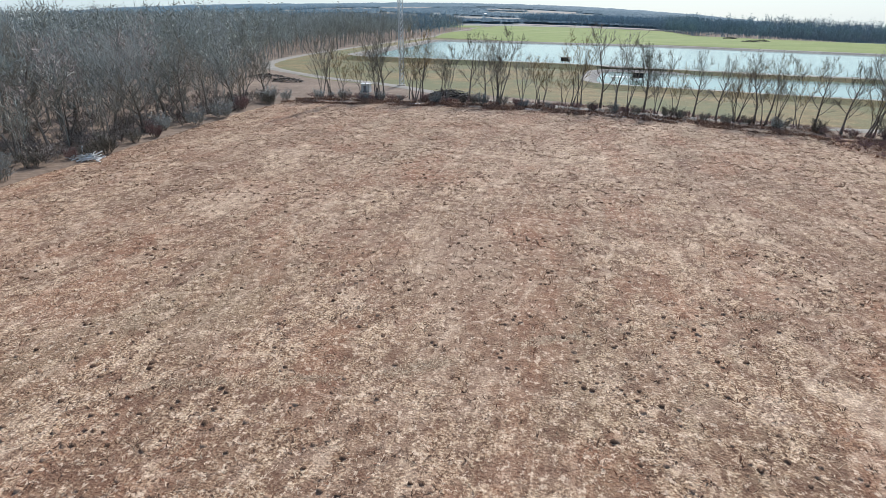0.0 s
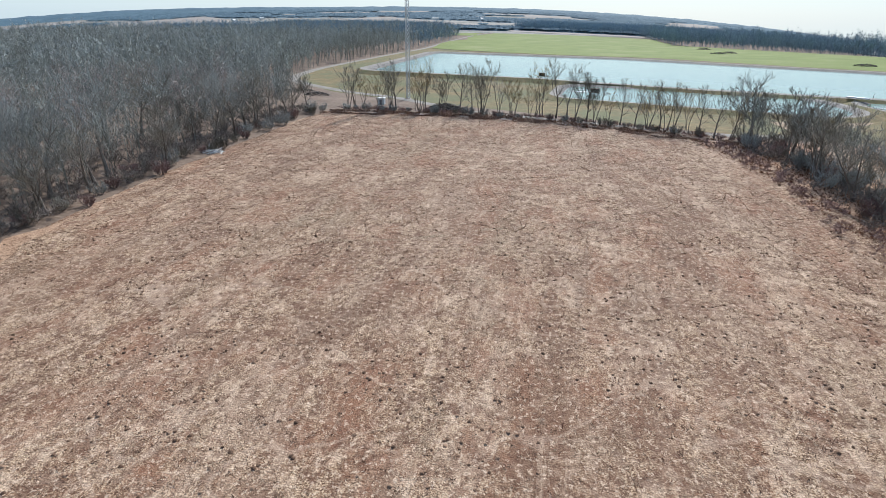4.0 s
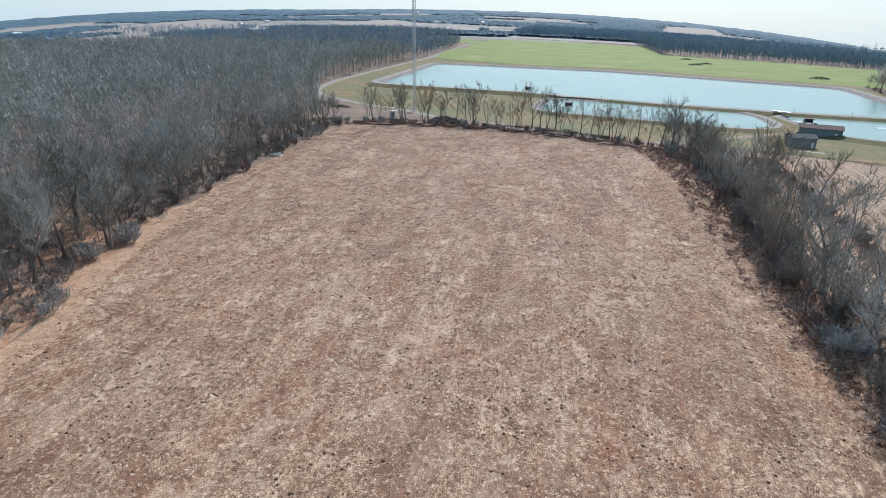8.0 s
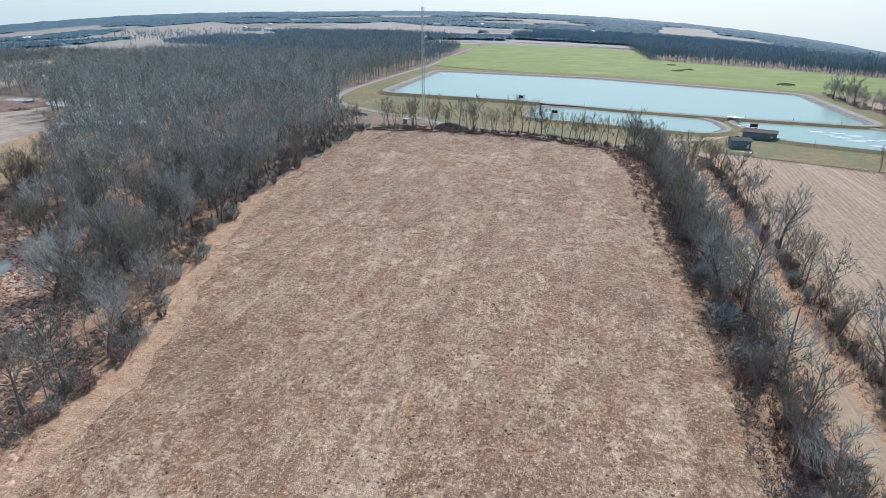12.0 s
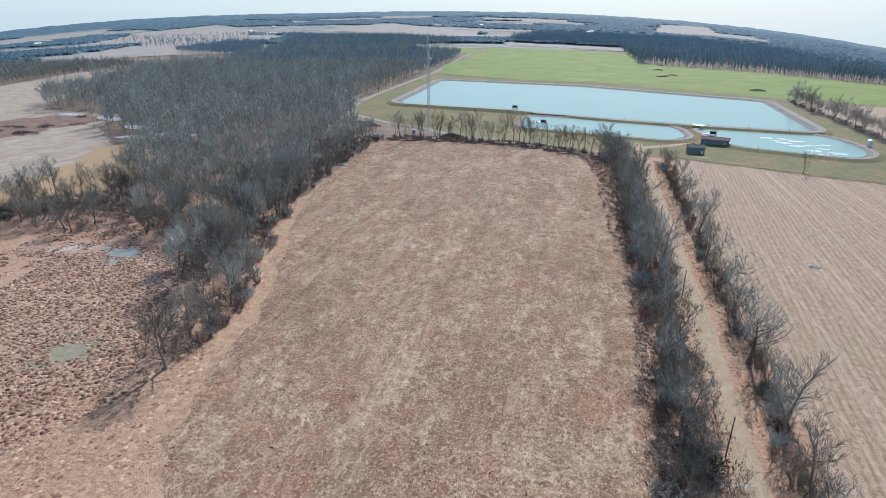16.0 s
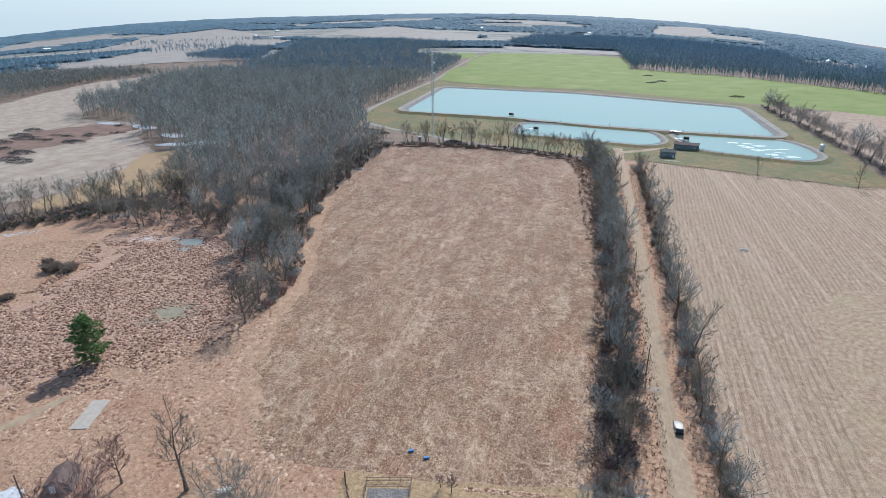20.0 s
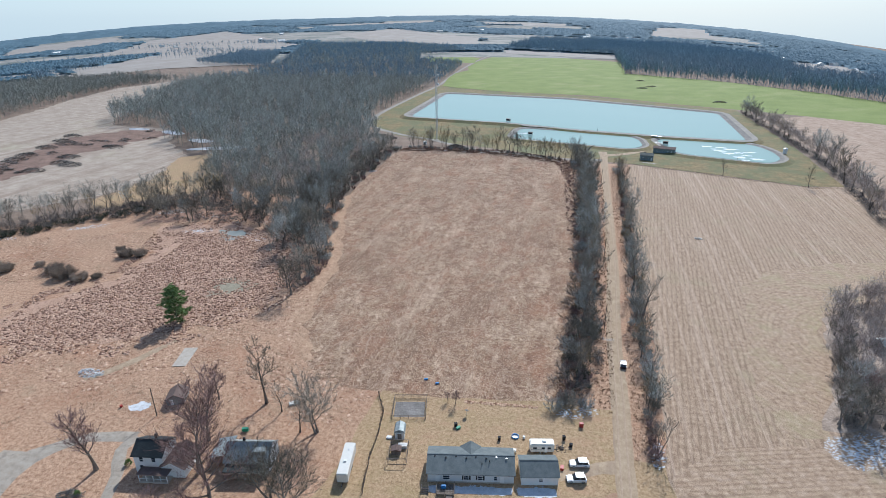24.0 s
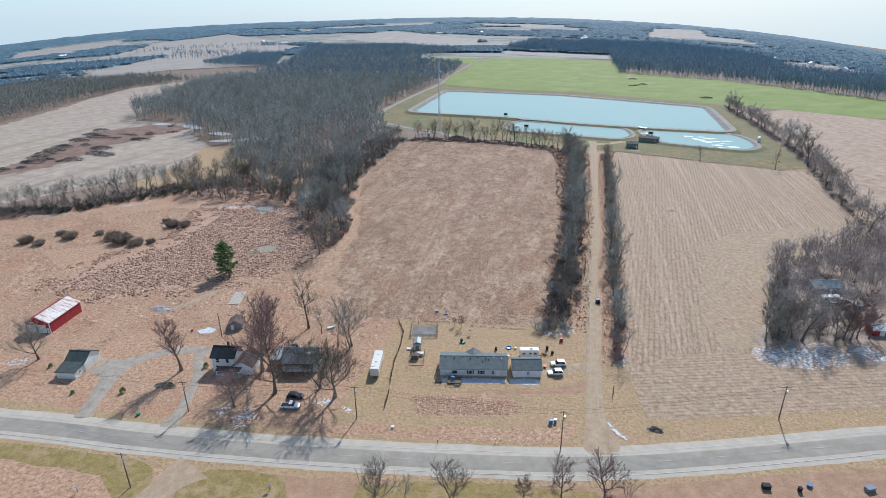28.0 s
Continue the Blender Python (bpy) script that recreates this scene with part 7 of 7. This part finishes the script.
heap(-153, 37, 4.5, 2.2, 0.8, 130, "heap of broken white boards and sheets on the old slab", "snow", 40, 1.6, "rubble_pile")
tagged(part("slab", box(0, 0, 0.08, 4.2, 10.5, 0.2, bevel=0.03), "concrete"), "long bare concrete slab in the meadow", "slab").matrix_basis = at(-131, 52.3, 18)


for i, (x, y, sx, sy, tn) in enumerate(((-31, 24.2, 9.5, 1.5, 13.7), (-16.5, 27.9, 4.6, 1.7, 15), (-69, 3.4, 3.2, 1.8, 40), (-61, 2.0, 2.8, 0.8, -30), (-86.8, -8.5, 3.0, 5.0, 20), (-94, -7, 1.6, 2.6, 0), (56, 61, 6.0, 6.0, 20), (64, 63, 6.5, 7.5, 30),
                                        (72, 66.5, 7.0, 7.0, 30), (84.5, 70.5, 5.6, 5.6, 30), (-11, 57.6, 4.6, 2.6, 20), (-6.5, 60, 2.6, 2.6, 0), (10.6, 47, 1.8, 5.0, 0), (10.4, 11.6, 0.7, 3.4, 48), (-172, -4, 5, 2, 20), (-203, 150, 9, 3.5, 30), (-168, 148, 7, 3, -20), (-315, 318, 26, 6, 25), (-296, 112, 14, 3, 25), (-262, 140, 10, 3, 40), (-236, 172, 9, 4, 30), (-192, 166, 5, 2.2, 20), (-178, 170, 4, 2, -10), (-210, 172, 6, 2, 20),
                                        (-140, 354.5, 8, 1.0, 5), (-105, 355.5, 7, 1.0, -2), (-78, 351, 6, 1.0, -12), (20, 351, 6, 1.2, -8), (-400, 365, 16, 6, -20), (-350, 340, 14, 6, -15), (-445, 372, 12, 5, 0))):
    srnd = random.Random(60 + i)
    v, f = [], []
    ca, sa = math.cos(radians(tn)), math.sin(radians(tn))
    for _ in range(int(14 + sx * sy * (12 if x > 50 else 7))):
        a, r = srnd.uniform(0, 6.28), math.sqrt(srnd.random())
        px, py, q = math.cos(a) * r * sx, math.sin(a) * r * sy, srnd.uniform(0.08, 0.42) * (1.2 - r * 0.6) * (4 if x < -290 and y > 300 else 1)
        n0 = len(v)
        for c in range(9):
            b = c * 0.698
            g = q * srnd.uniform(0.55, 1.2)
            ex, ey = px + math.cos(b) * g * 1.3, py + math.sin(b) * g * 0.8
            v.append((x + ex * ca - ey * sa, y + ex * sa + ey * ca, 0.068 + 0.001 * (n0 % 17)))
        f.append(tuple(range(n0, n0 + 9)))
    tagged(part("snow_patch", (v, [], f), "snow"), "broken thin patch of old snow lying in the shade", "snow", kind="stuff")

for x, y, sx, sy, tn in ((-31, 24.0, 9.6, 1.1, 13.7), (-16.3, 27.6, 4.4, 1.3, 15)):
    ca, sa = math.cos(radians(tn)), math.sin(radians(tn))
    strip_snow = [(x + px * ca - py * sa, y + px * sa + py * ca) for px, py in ((-sx, -sy * 0.6), (0, -sy), (sx, -sy * 0.8), (sx, sy), (-sx, sy))]
    tagged(part("snow_strip", sheet(frayed(strip_snow, 0.8, 0.25, x), 0.066), "snow"), "strip of old snow in the shade of the wall", "snow", kind="structure")


for k, arc in enumerate(([(7.3, 15.2), (8.0, 13.6), (8.5, 13.9), (7.8, 15.5)], [(8.4, 12.9), (9.9, 11.0), (10.6, 11.3), (9.2, 13.1)], [(10.5, 10.6), (12.2, 10.0), (12.4, 10.4), (11.0, 11.2)])):
    tagged(part("snow_strip", sheet(frayed(arc, 0.4, 0.3, 2.0 + k), 0.16), "snow"), "broken strip of old snow at the lane mouth", "snow", kind="structure")
sheet_snow = [(-129.6, 27.4), (-127.6, 26.2), (-124.6, 26.8), (-123.2, 28.6), (-124.8, 30.4), (-127.4, 30.2)]
tagged(part("snow_strip", sheet(frayed(sheet_snow, 0.5, 0.5, 3.0), 0.075), "snow"), "flat whitish patch of old snow in the meadow", "snow", kind="structure")


def evergreen(x, y, h, seed):
    """A clipped-looking but ragged dark evergreen shrub."""
    rnd = random.Random(seed)
    e = thing("evergreen_shrub", "small dark evergreen shrub in the yard grass", "shrub", "yard evergreens", at(x, y))
    v, f = [], []
    for _ in range(260):
        d = Vector((rnd.gauss(0, 1), rnd.gauss(0, 1), abs(rnd.gauss(0, 1)))).normalized()
        c = Vector((d.x * h * 0.38, d.y * h * 0.38, h * (0.1 + 0.75 * d.z))) * rnd.uniform(0.6, 1)
        strip(v, f, c, c + d * h * 0.22 + Vector((0, 0, 0.08)), 0.16, rnd)
    part("crown", (v, [], f), "needle", e)
    part("woody_base", rod((0, 0, -0.1), (0, 0, h * 0.5), 0.06, 0.03, 6), "bark", e)


for k, (x, y, h) in enumerate(((-159.4, -3.3, 1.4), (-127.2, -7.9, 1.9), (-141, -12.2, 1.2), (-112.2, 9.4, 1.8), (-116, -1.5, 1.5))):
    evergreen(x, y, h, 70 + k)
heap(-117.5, -2.2, 3.2, 1.6, 0.8, 70, "tangle of fallen dead branches on the grass", "bark", 44, 2.6)

# ---- grove farmyard and far farms ----
gh = thing("house", "low house with weathered grey metal roof among bare trees", "house", m=at(84.6, 116.0, 18))
gable_walls(gh, 11.0, 6.8, 2.6, 4.2, "grey_siding")
gable_roof(gh, 11.0, 6.8, 2.6, 4.2, 0.35, "tin")
for x in (-4.2, -1.2, 2.4, 4.4):
    window(gh, x, -3.4, 1.5, 1.0, 1.0)
door(gh, 0.8, -3.4, 0.95, 2.05)
caravan("white camper parked in the grove farmyard", 7.0, 2.3, 2.6, at(84.0, 106.0, 18))
rs = thing("shed", "small red shed with white roof in the grove farmyard", "shed", m=at(92.4, 85.4, 12))
gable_walls(rs, 6.0, 4.4, 2.2, 3.4, "barn_red")
gable_roof(rs, 6.0, 4.4, 2.2, 3.4, 0.3, "white_siding")
door(rs, 0, -2.2, 1.6, 1.9)
for i, (x, y, L, hh) in enumerate(((-1442, 2176, 45, 7), (-1390, 2190, 30, 6), (-1475, 2165, 16, 14), (-150, 2625, 30, 7), (-1060, 1350, 18, 6), (560, 1900, 24, 6), (640, 2050, 20, 6), (600, 1750, 18, 6), (480, 1980, 16, 6), (-900, 2900, 30, 6), (-700, 3000, 26, 6), (-2300, 1900, 40, 7))):
    fb = thing("farm_building", "white farm building in the distance", "building", "distant farm buildings", at(x, y, 20 + 31 * i % 90, land(x, y) + 1.0))
    gable_walls(fb, L, 14, hh, hh + 4, "white_siding")
    gable_roof(fb, L, 14, hh, hh + 4, 0.5, "white_siding" if i % 3 else "tin")

frnd = random.Random(12)
for i in range(16):
    x, y = frnd.choice(((820, 1600), (1100, 1750), (900, 2050), (1200, 2300), (1250, 1380), (1300, 2950), (450, 2560), (-100, 2850), (-1800, 2000), (-1700, 2700)))
    x, y, L = x + frnd.uniform(-120, 120), y + frnd.uniform(-70, 70), frnd.uniform(12, 26)
    fb = thing("farm_building", "small pale farm building in the distance", "building", "distant farm buildings", at(x, y, frnd.uniform(0, 90), land(x, y) + 0.8))
    gable_walls(fb, L, 11, 5, 8, "white_siding")
    gable_roof(fb, L, 11, 5, 8, 0.5, "white_siding" if i % 2 else "tin")

# distant wooded ridge that closes the view, its height fitted to the camera's horizon; its blue stands for haze
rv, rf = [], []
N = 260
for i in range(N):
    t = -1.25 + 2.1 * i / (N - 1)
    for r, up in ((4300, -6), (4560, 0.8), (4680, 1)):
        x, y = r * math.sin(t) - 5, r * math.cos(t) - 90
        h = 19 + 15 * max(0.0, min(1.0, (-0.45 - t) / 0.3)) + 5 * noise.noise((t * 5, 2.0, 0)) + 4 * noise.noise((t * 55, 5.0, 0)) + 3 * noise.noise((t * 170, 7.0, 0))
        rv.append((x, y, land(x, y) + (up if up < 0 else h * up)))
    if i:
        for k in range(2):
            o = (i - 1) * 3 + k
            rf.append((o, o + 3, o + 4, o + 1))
tagged(part("backdrop", (rv, [], rf), "backdrop"), "distant wooded ridge on the horizon, tinted blue for haze", "hills", kind="structure")

# ---- the pine ----
pine = thing("pine_tree", "green pine with irregular spreading branches in the meadow", "tree", m=at(-148.6, 70))
part("trunk", rod((0, 0, -0.2), (0.2, 0.1, 14.2), 0.34, 0.05, 8), "bark", pine)
prng = random.Random(4)
nv, nf, bv, bf = [], [], [], []
for i in range(66):
    z = 1.0 + 13.0 * (i / 66) ** 0.95
    a = i * 2.4 + prng.uniform(-0.4, 0.4)
    ln = (1.5 + 4.2 * math.sin(min(1.0, (14.6 - z) / 10.5) * 1.5)) * prng.uniform(0.6, 1.1)
    d = Vector((math.cos(a), math.sin(a), prng.uniform(0.05, 0.4))).normalized()
    o = Vector((0.1, 0.05, z))
    tube(bv, bf, o, o + d * ln, 0.07, 0.02, 4)
    for k in range(13):
        c = o + d * ln * (0.3 + 0.65 * prng.random()) + Vector((prng.gauss(0, 0.35), prng.gauss(0, 0.35), prng.gauss(0, 0.18)))
        for _ in range(24):
            q = c + Vector((prng.gauss(0, 0.42), prng.gauss(0, 0.42), prng.gauss(0.12, 0.25)))
            strip(nv, nf, c, q, 0.2, prng)
part("branches", (bv, [], bf), "bark", pine)
part("crown", (nv, [], nf), "needle", pine)


# ---- grass, weeds and reeds that nobody could count ----
def tufts(name, poly, count, blades, tall, wide, splay, material, label, seed, clump=0.0, keep=None, lift=0.03):
    rnd = np.random.RandomState(seed)
    xs, ys = np.array([p[0] for p in poly]), np.array([p[1] for p in poly])
    pts = []
    while len(pts) < count:
        x, y = rnd.uniform(xs.min(), xs.max()), rnd.uniform(ys.min(), ys.max())
        if (clump and noise.noise((x / clump, y / clump, seed)) < rnd.uniform(-0.35, 0.25)) or (keep and not keep(x, y)) or not inside(x, y, poly):
            continue
        pts.append((x, y))
    c = np.repeat(np.array(pts), blades, axis=0)
    n = len(c)
    size = np.repeat(rnd.uniform(0.55, 1.35, len(pts)), blades)
    a, b = rnd.rand(n) * 6.283, rnd.rand(n) * 6.283
    r = np.sqrt(rnd.rand(n)) * splay * size
    root = np.stack([c[:, 0] + np.cos(a) * r * 0.5, c[:, 1] + np.sin(a) * r * 0.5, np.full(n, lift - 0.02)], 1)
    tip = root + np.stack([np.cos(a) * r, np.sin(a) * r, tall * size * rnd.uniform(0.5, 1, n)], 1)
    side = np.stack([np.cos(b), np.sin(b), np.zeros(n)], 1) * (wide * size * 0.5)[:, None]
    v = np.stack([root - side, root + side, tip], 1).reshape(-1, 3)
    me = bpy.data.meshes.new(name)
    me.vertices.add(len(v))
    me.vertices.foreach_set("co", v.ravel())
    me.loops.add(len(v))
    me.loops.foreach_set("vertex_index", np.arange(len(v)))
    me.polygons.add(n)
    me.polygons.foreach_set("loop_start", np.arange(n) * 3)
    me.update()
    me.materials.append(M[material])
    return tagged(new(name, me), label, "grass", kind="stuff")


tufts("dry_grass", FIELD, 38000, 5, 0.14, 0.07, 0.5, "straw", "matted dry straw-coloured grass in the field", 1)
tufts("dry_weeds", FIELD, 26000, 5, 0.24, 0.055, 0.3, "weed", "dead brown weed stems in the field", 2, 5.0)
tufts("rust_weeds", [(-46, 340), (-26, 342), (-22, 300), (-15, 230), (-12, 160), (-10, 62), (-17, 62), (-19, 160), (-24, 230), (-34, 300)], 3500, 6, 0.5, 0.09, 0.4, "rust", "rust-red dead weeds along the hedge", 22, 9.0)
tufts("rust_weeds", [(-168, 346), (-125, 352), (-85, 350), (-34, 332), (-30, 337), (-85, 357), (-125, 359), (-168, 355)], 5000, 7, 0.5, 0.07, 0.45, "reeds", "reddish-brown dead weeds along the fence row", 24, 5.0)
tufts("rust_weeds", FIELD, 6000, 6, 0.28, 0.06, 0.35, "rust", "rust-red dead weeds in patches of the field", 23, 8.0)
REEDS = [(-206, 47), (-183, 42), (-161, 57), (-147, 66), (-129, 88), (-128, 118), (-150, 150), (-185, 160), (-200, 140), (-192, 95), (-204, 62)]
dry = lambda x, y: math.hypot(x + 148, (y - 99) * 1.1) > 4.0 and math.hypot(x + 182, (y - 152) * 1.4) > 5.0
WIDE_MARSH = [(-222, 38), (-183, 34), (-150, 48), (-132, 66), (-122, 88), (-121, 118), (-140, 152), (-170, 182), (-225, 180), (-222, 140), (-205, 100), (-222, 66)]


def tussocks(name, poly, count, size, tall, material, label, seed, keep):
    """Low uneven hummocks of matted grass: a bent cap on six feet each."""
    rnd = np.random.RandomState(seed)
    xs, ys = [p[0] for p in poly], [p[1] for p in poly]
    pts = []
    while len(pts) < count:
        x, y = rnd.uniform(min(xs), max(xs)), rnd.uniform(min(ys), max(ys))
        if inside(x, y, poly) and keep(x, y):
            pts.append((x, y))
    c, n = np.array(pts), count
    s = rnd.uniform(0.5, 1.3, n) * size
    v = np.zeros((n, 13, 3))
    v[:, 0, :2] = c + rnd.uniform(-0.25, 0.25, (n, 2)) * s[:, None]
    v[:, 0, 2] = s / size * tall * rnd.uniform(0.7, 1.2, n)
    for k in range(6):
        a = k * 1.0472 + rnd.uniform(-0.3, 0.3, n)
        for j, (r, z) in enumerate(((0.6, 0.75), (1.0, -0.05))):
            g = s * r * rnd.uniform(0.7, 1.2, n)
            v[:, 1 + 6 * j + k, 0], v[:, 1 + 6 * j + k, 1] = c[:, 0] + np.cos(a) * g, c[:, 1] + np.sin(a) * g
            v[:, 1 + 6 * j + k, 2] = s / size * tall * z * rnd.uniform(0.7, 1.3, n) + 0.04
    fan = [(0, 1 + k, 1 + (k + 1) % 6) for k in range(6)]
    for k in range(6):
        q = (1 + k, 7 + k, 7 + (k + 1) % 6, 1 + (k + 1) % 6)
        fan += [q[:3], (q[0], q[2], q[3])]
    f = (np.array(fan)[None] + 13 * np.arange(n)[:, None, None]).reshape(-1, 3)
    me = bpy.data.meshes.new(name)
    me.from_pydata(v.reshape(-1, 3).tolist(), [], f.tolist())
    me.shade_smooth()
    me.materials.append(M[material])
    return tagged(new(name, me), label, "grass", kind="stuff")


def tussocky(x, y):
    return dry(x, y) and (noise.noise((x / 7, y / 7, 3)) + 0.5 * noise.noise((x / 2.2, y / 2.2, 5)) > (-0.6 if inside(x, y, REEDS) else 0.05))


tufts("weed_tufts", FIELD, 9000, 9, 0.13, 0.13, 0.34, "weed", "low brown weed tufts in the field", 33, 9.0)
tussocks("weed_clumps", FIELD, 6500, 0.2, 0.13, "weed_lump", "dark low brown weed clumps in the field", 3, lambda x, y: noise.noise((x / 14, y / 14, 3)) + 0.5 * noise.noise((x / 3, y / 3, 8)) > 0.0)
tussocks("reed_tussocks", WIDE_MARSH, 12500, 0.52, 0.24, "reed_lump", "lumpy tussocks of reddish-brown reed in the marsh", 14, tussocky)
tussocks("reed_tussocks", WIDE_MARSH, 6000, 0.52, 0.2, "straw_lump", "lumpy tussocks of pale dead reed in the marsh", 4, tussocky)
tufts("reeds", WIDE_MARSH, 3500, 7, 0.45, 0.10, 0.4, "reeds", "standing reddish-brown reed stems in the marsh", 15, 6.0, tussocky)
tussocks("grass_tussocks", [(-300, 0), (-160, -16), (-152, 28), (-118, 40), (-70, 36), (-66, 50), (-100, 64), (-122, 128), (-150, 60), (-205, 48), (-250, 70), (-200, 100), (-210, 150), (-300, 110)], 5500, 0.5, 0.09, "straw_lump", "low tussocks of pale meadow grass", 25, lambda x, y: noise.noise((x / 9, y / 9, 6)) > -0.1 - min(0.0, (y - 45) / 60))
tufts("meadow_grass", [(-300, 0), (-140, -14), (-70, -6), (-66, 50), (-100, 64), (-122, 128), (-150, 60), (-205, 48), (-250, 70), (-200, 100), (-210, 150), (-300, 110)], 20000, 4, 0.22, 0.15, 0.6, "straw", "tufts of pale meadow grass", 5, 12.0,
      lambda x, y: not (-153 < x < -98 and -22 < y < 22))
tufts("hedge_litter", [(-26, 340), (-14, 340), (-4, 200), (0, 60), (-16, 62), (-17, 160), (-24, 250)], 5000, 4, 0.8, 0.12, 0.4, "weed", "dead undergrowth below the lane hedge", 6)
tufts("hedge_litter", [(-6, 335), (3, 335), (8.5, 160), (11.5, 42), (5, 42), (2, 160), (-5, 260)], 3500, 4, 0.6, 0.09, 0.4, "weed", "dead undergrowth beside the gravel lane", 7, 0, lambda x, y: x > 3.8 - (y - 40) * 0.035)
tufts("fence_row_litter", [(-166, 352), (-125, 356), (-85, 355), (-35, 338), (-35, 348), (-85, 366), (-160, 366)], 3500, 5, 0.7, 0.08, 0.5, "reeds", "dead undergrowth below the fence row", 8, 5.0)
tufts("crop_edge", [(5, 341), (65, 323), (112, 308), (128, 312), (128, 317), (110, 314), (65, 329), (5, 347)], 1500, 5, 0.3, 0.1, 0.5, "straw", "scrubby dead weeds along the stubble edge", 9, 6.0)
for line in ([(-92, 305), (-88, 285), (-87, 269), (-84, 254), (-82, 242), (-80, 220), (-82, 190)], [(-112, 234), (-103, 237), (-96, 240), (-87, 247), (-78, 252), (-66, 258), (-50, 262)]):
    for s in (-0.8, 0.8):
        edge = [(x + s - 0.22, y + s * 0.4) for x, y in line] + [(x + s + 0.22, y + s * 0.4) for x, y in line[::-1]]
        tufts("trail_straw", edge, 900, 5, 0.06, 0.1, 0.4, "straw", "flattened pale straw along an old wheel track", 30 + int(s), 3.0)
tussocks("bed_clods", [(-46, 12.3), (-41.5, 5.6), (-32.7, 7.5), (-16, 12.6), (-17, 17.4), (-35, 15.4)], 1000, 0.3, 0.09, "straw_lump", "pale matted clods of dead weeds in the garden bed", 42, lambda x, y: True)
tussocks("row_clods", [(-40, 54), (-20, 57), (-20.3, 58), (-40.3, 55)], 160, 0.35, 0.14, "straw_lump", "row of pale clods along the lawn edge", 43, lambda x, y: True)
tufts("bed_weeds", [(-46, 12.3), (-41.5, 5.6), (-32.7, 7.5), (-16, 12.6), (-17, 17.4), (-35, 15.4)], 2200, 5, 0.18, 0.12, 0.4, "straw", "pale dead weeds in the garden bed", 41)

gate = thing("farm_gate", "pale tubular metal farm gate standing half across the gravel lane", "gate", m=at(-4.4, 97.6, 0))
part("post", rod((0, 0, -0.1), (0, 0, 1.6), 0.1, sides=8), "dark_wood", gate)
for x in (0.15, 3.75):
    part("upright", rod((x, 0, 0.25), (x, 0, 1.3), 0.035, sides=6), "white_siding", gate)
for k in range(5):
    part("bar", rod((0.15, 0, 0.3 + k * 0.24), (3.75, 0, 0.3 + k * 0.24), 0.03, sides=6), "white_siding", gate)
part("brace", rod((0.15, 0.04, 0.3), (3.75, 0.04, 1.26), 0.025, sides=6), "white_siding", gate)
part("foot", rod((3.75, 0, 0.05), (3.75, 0, 0.27), 0.03, sides=6), "steel", gate)
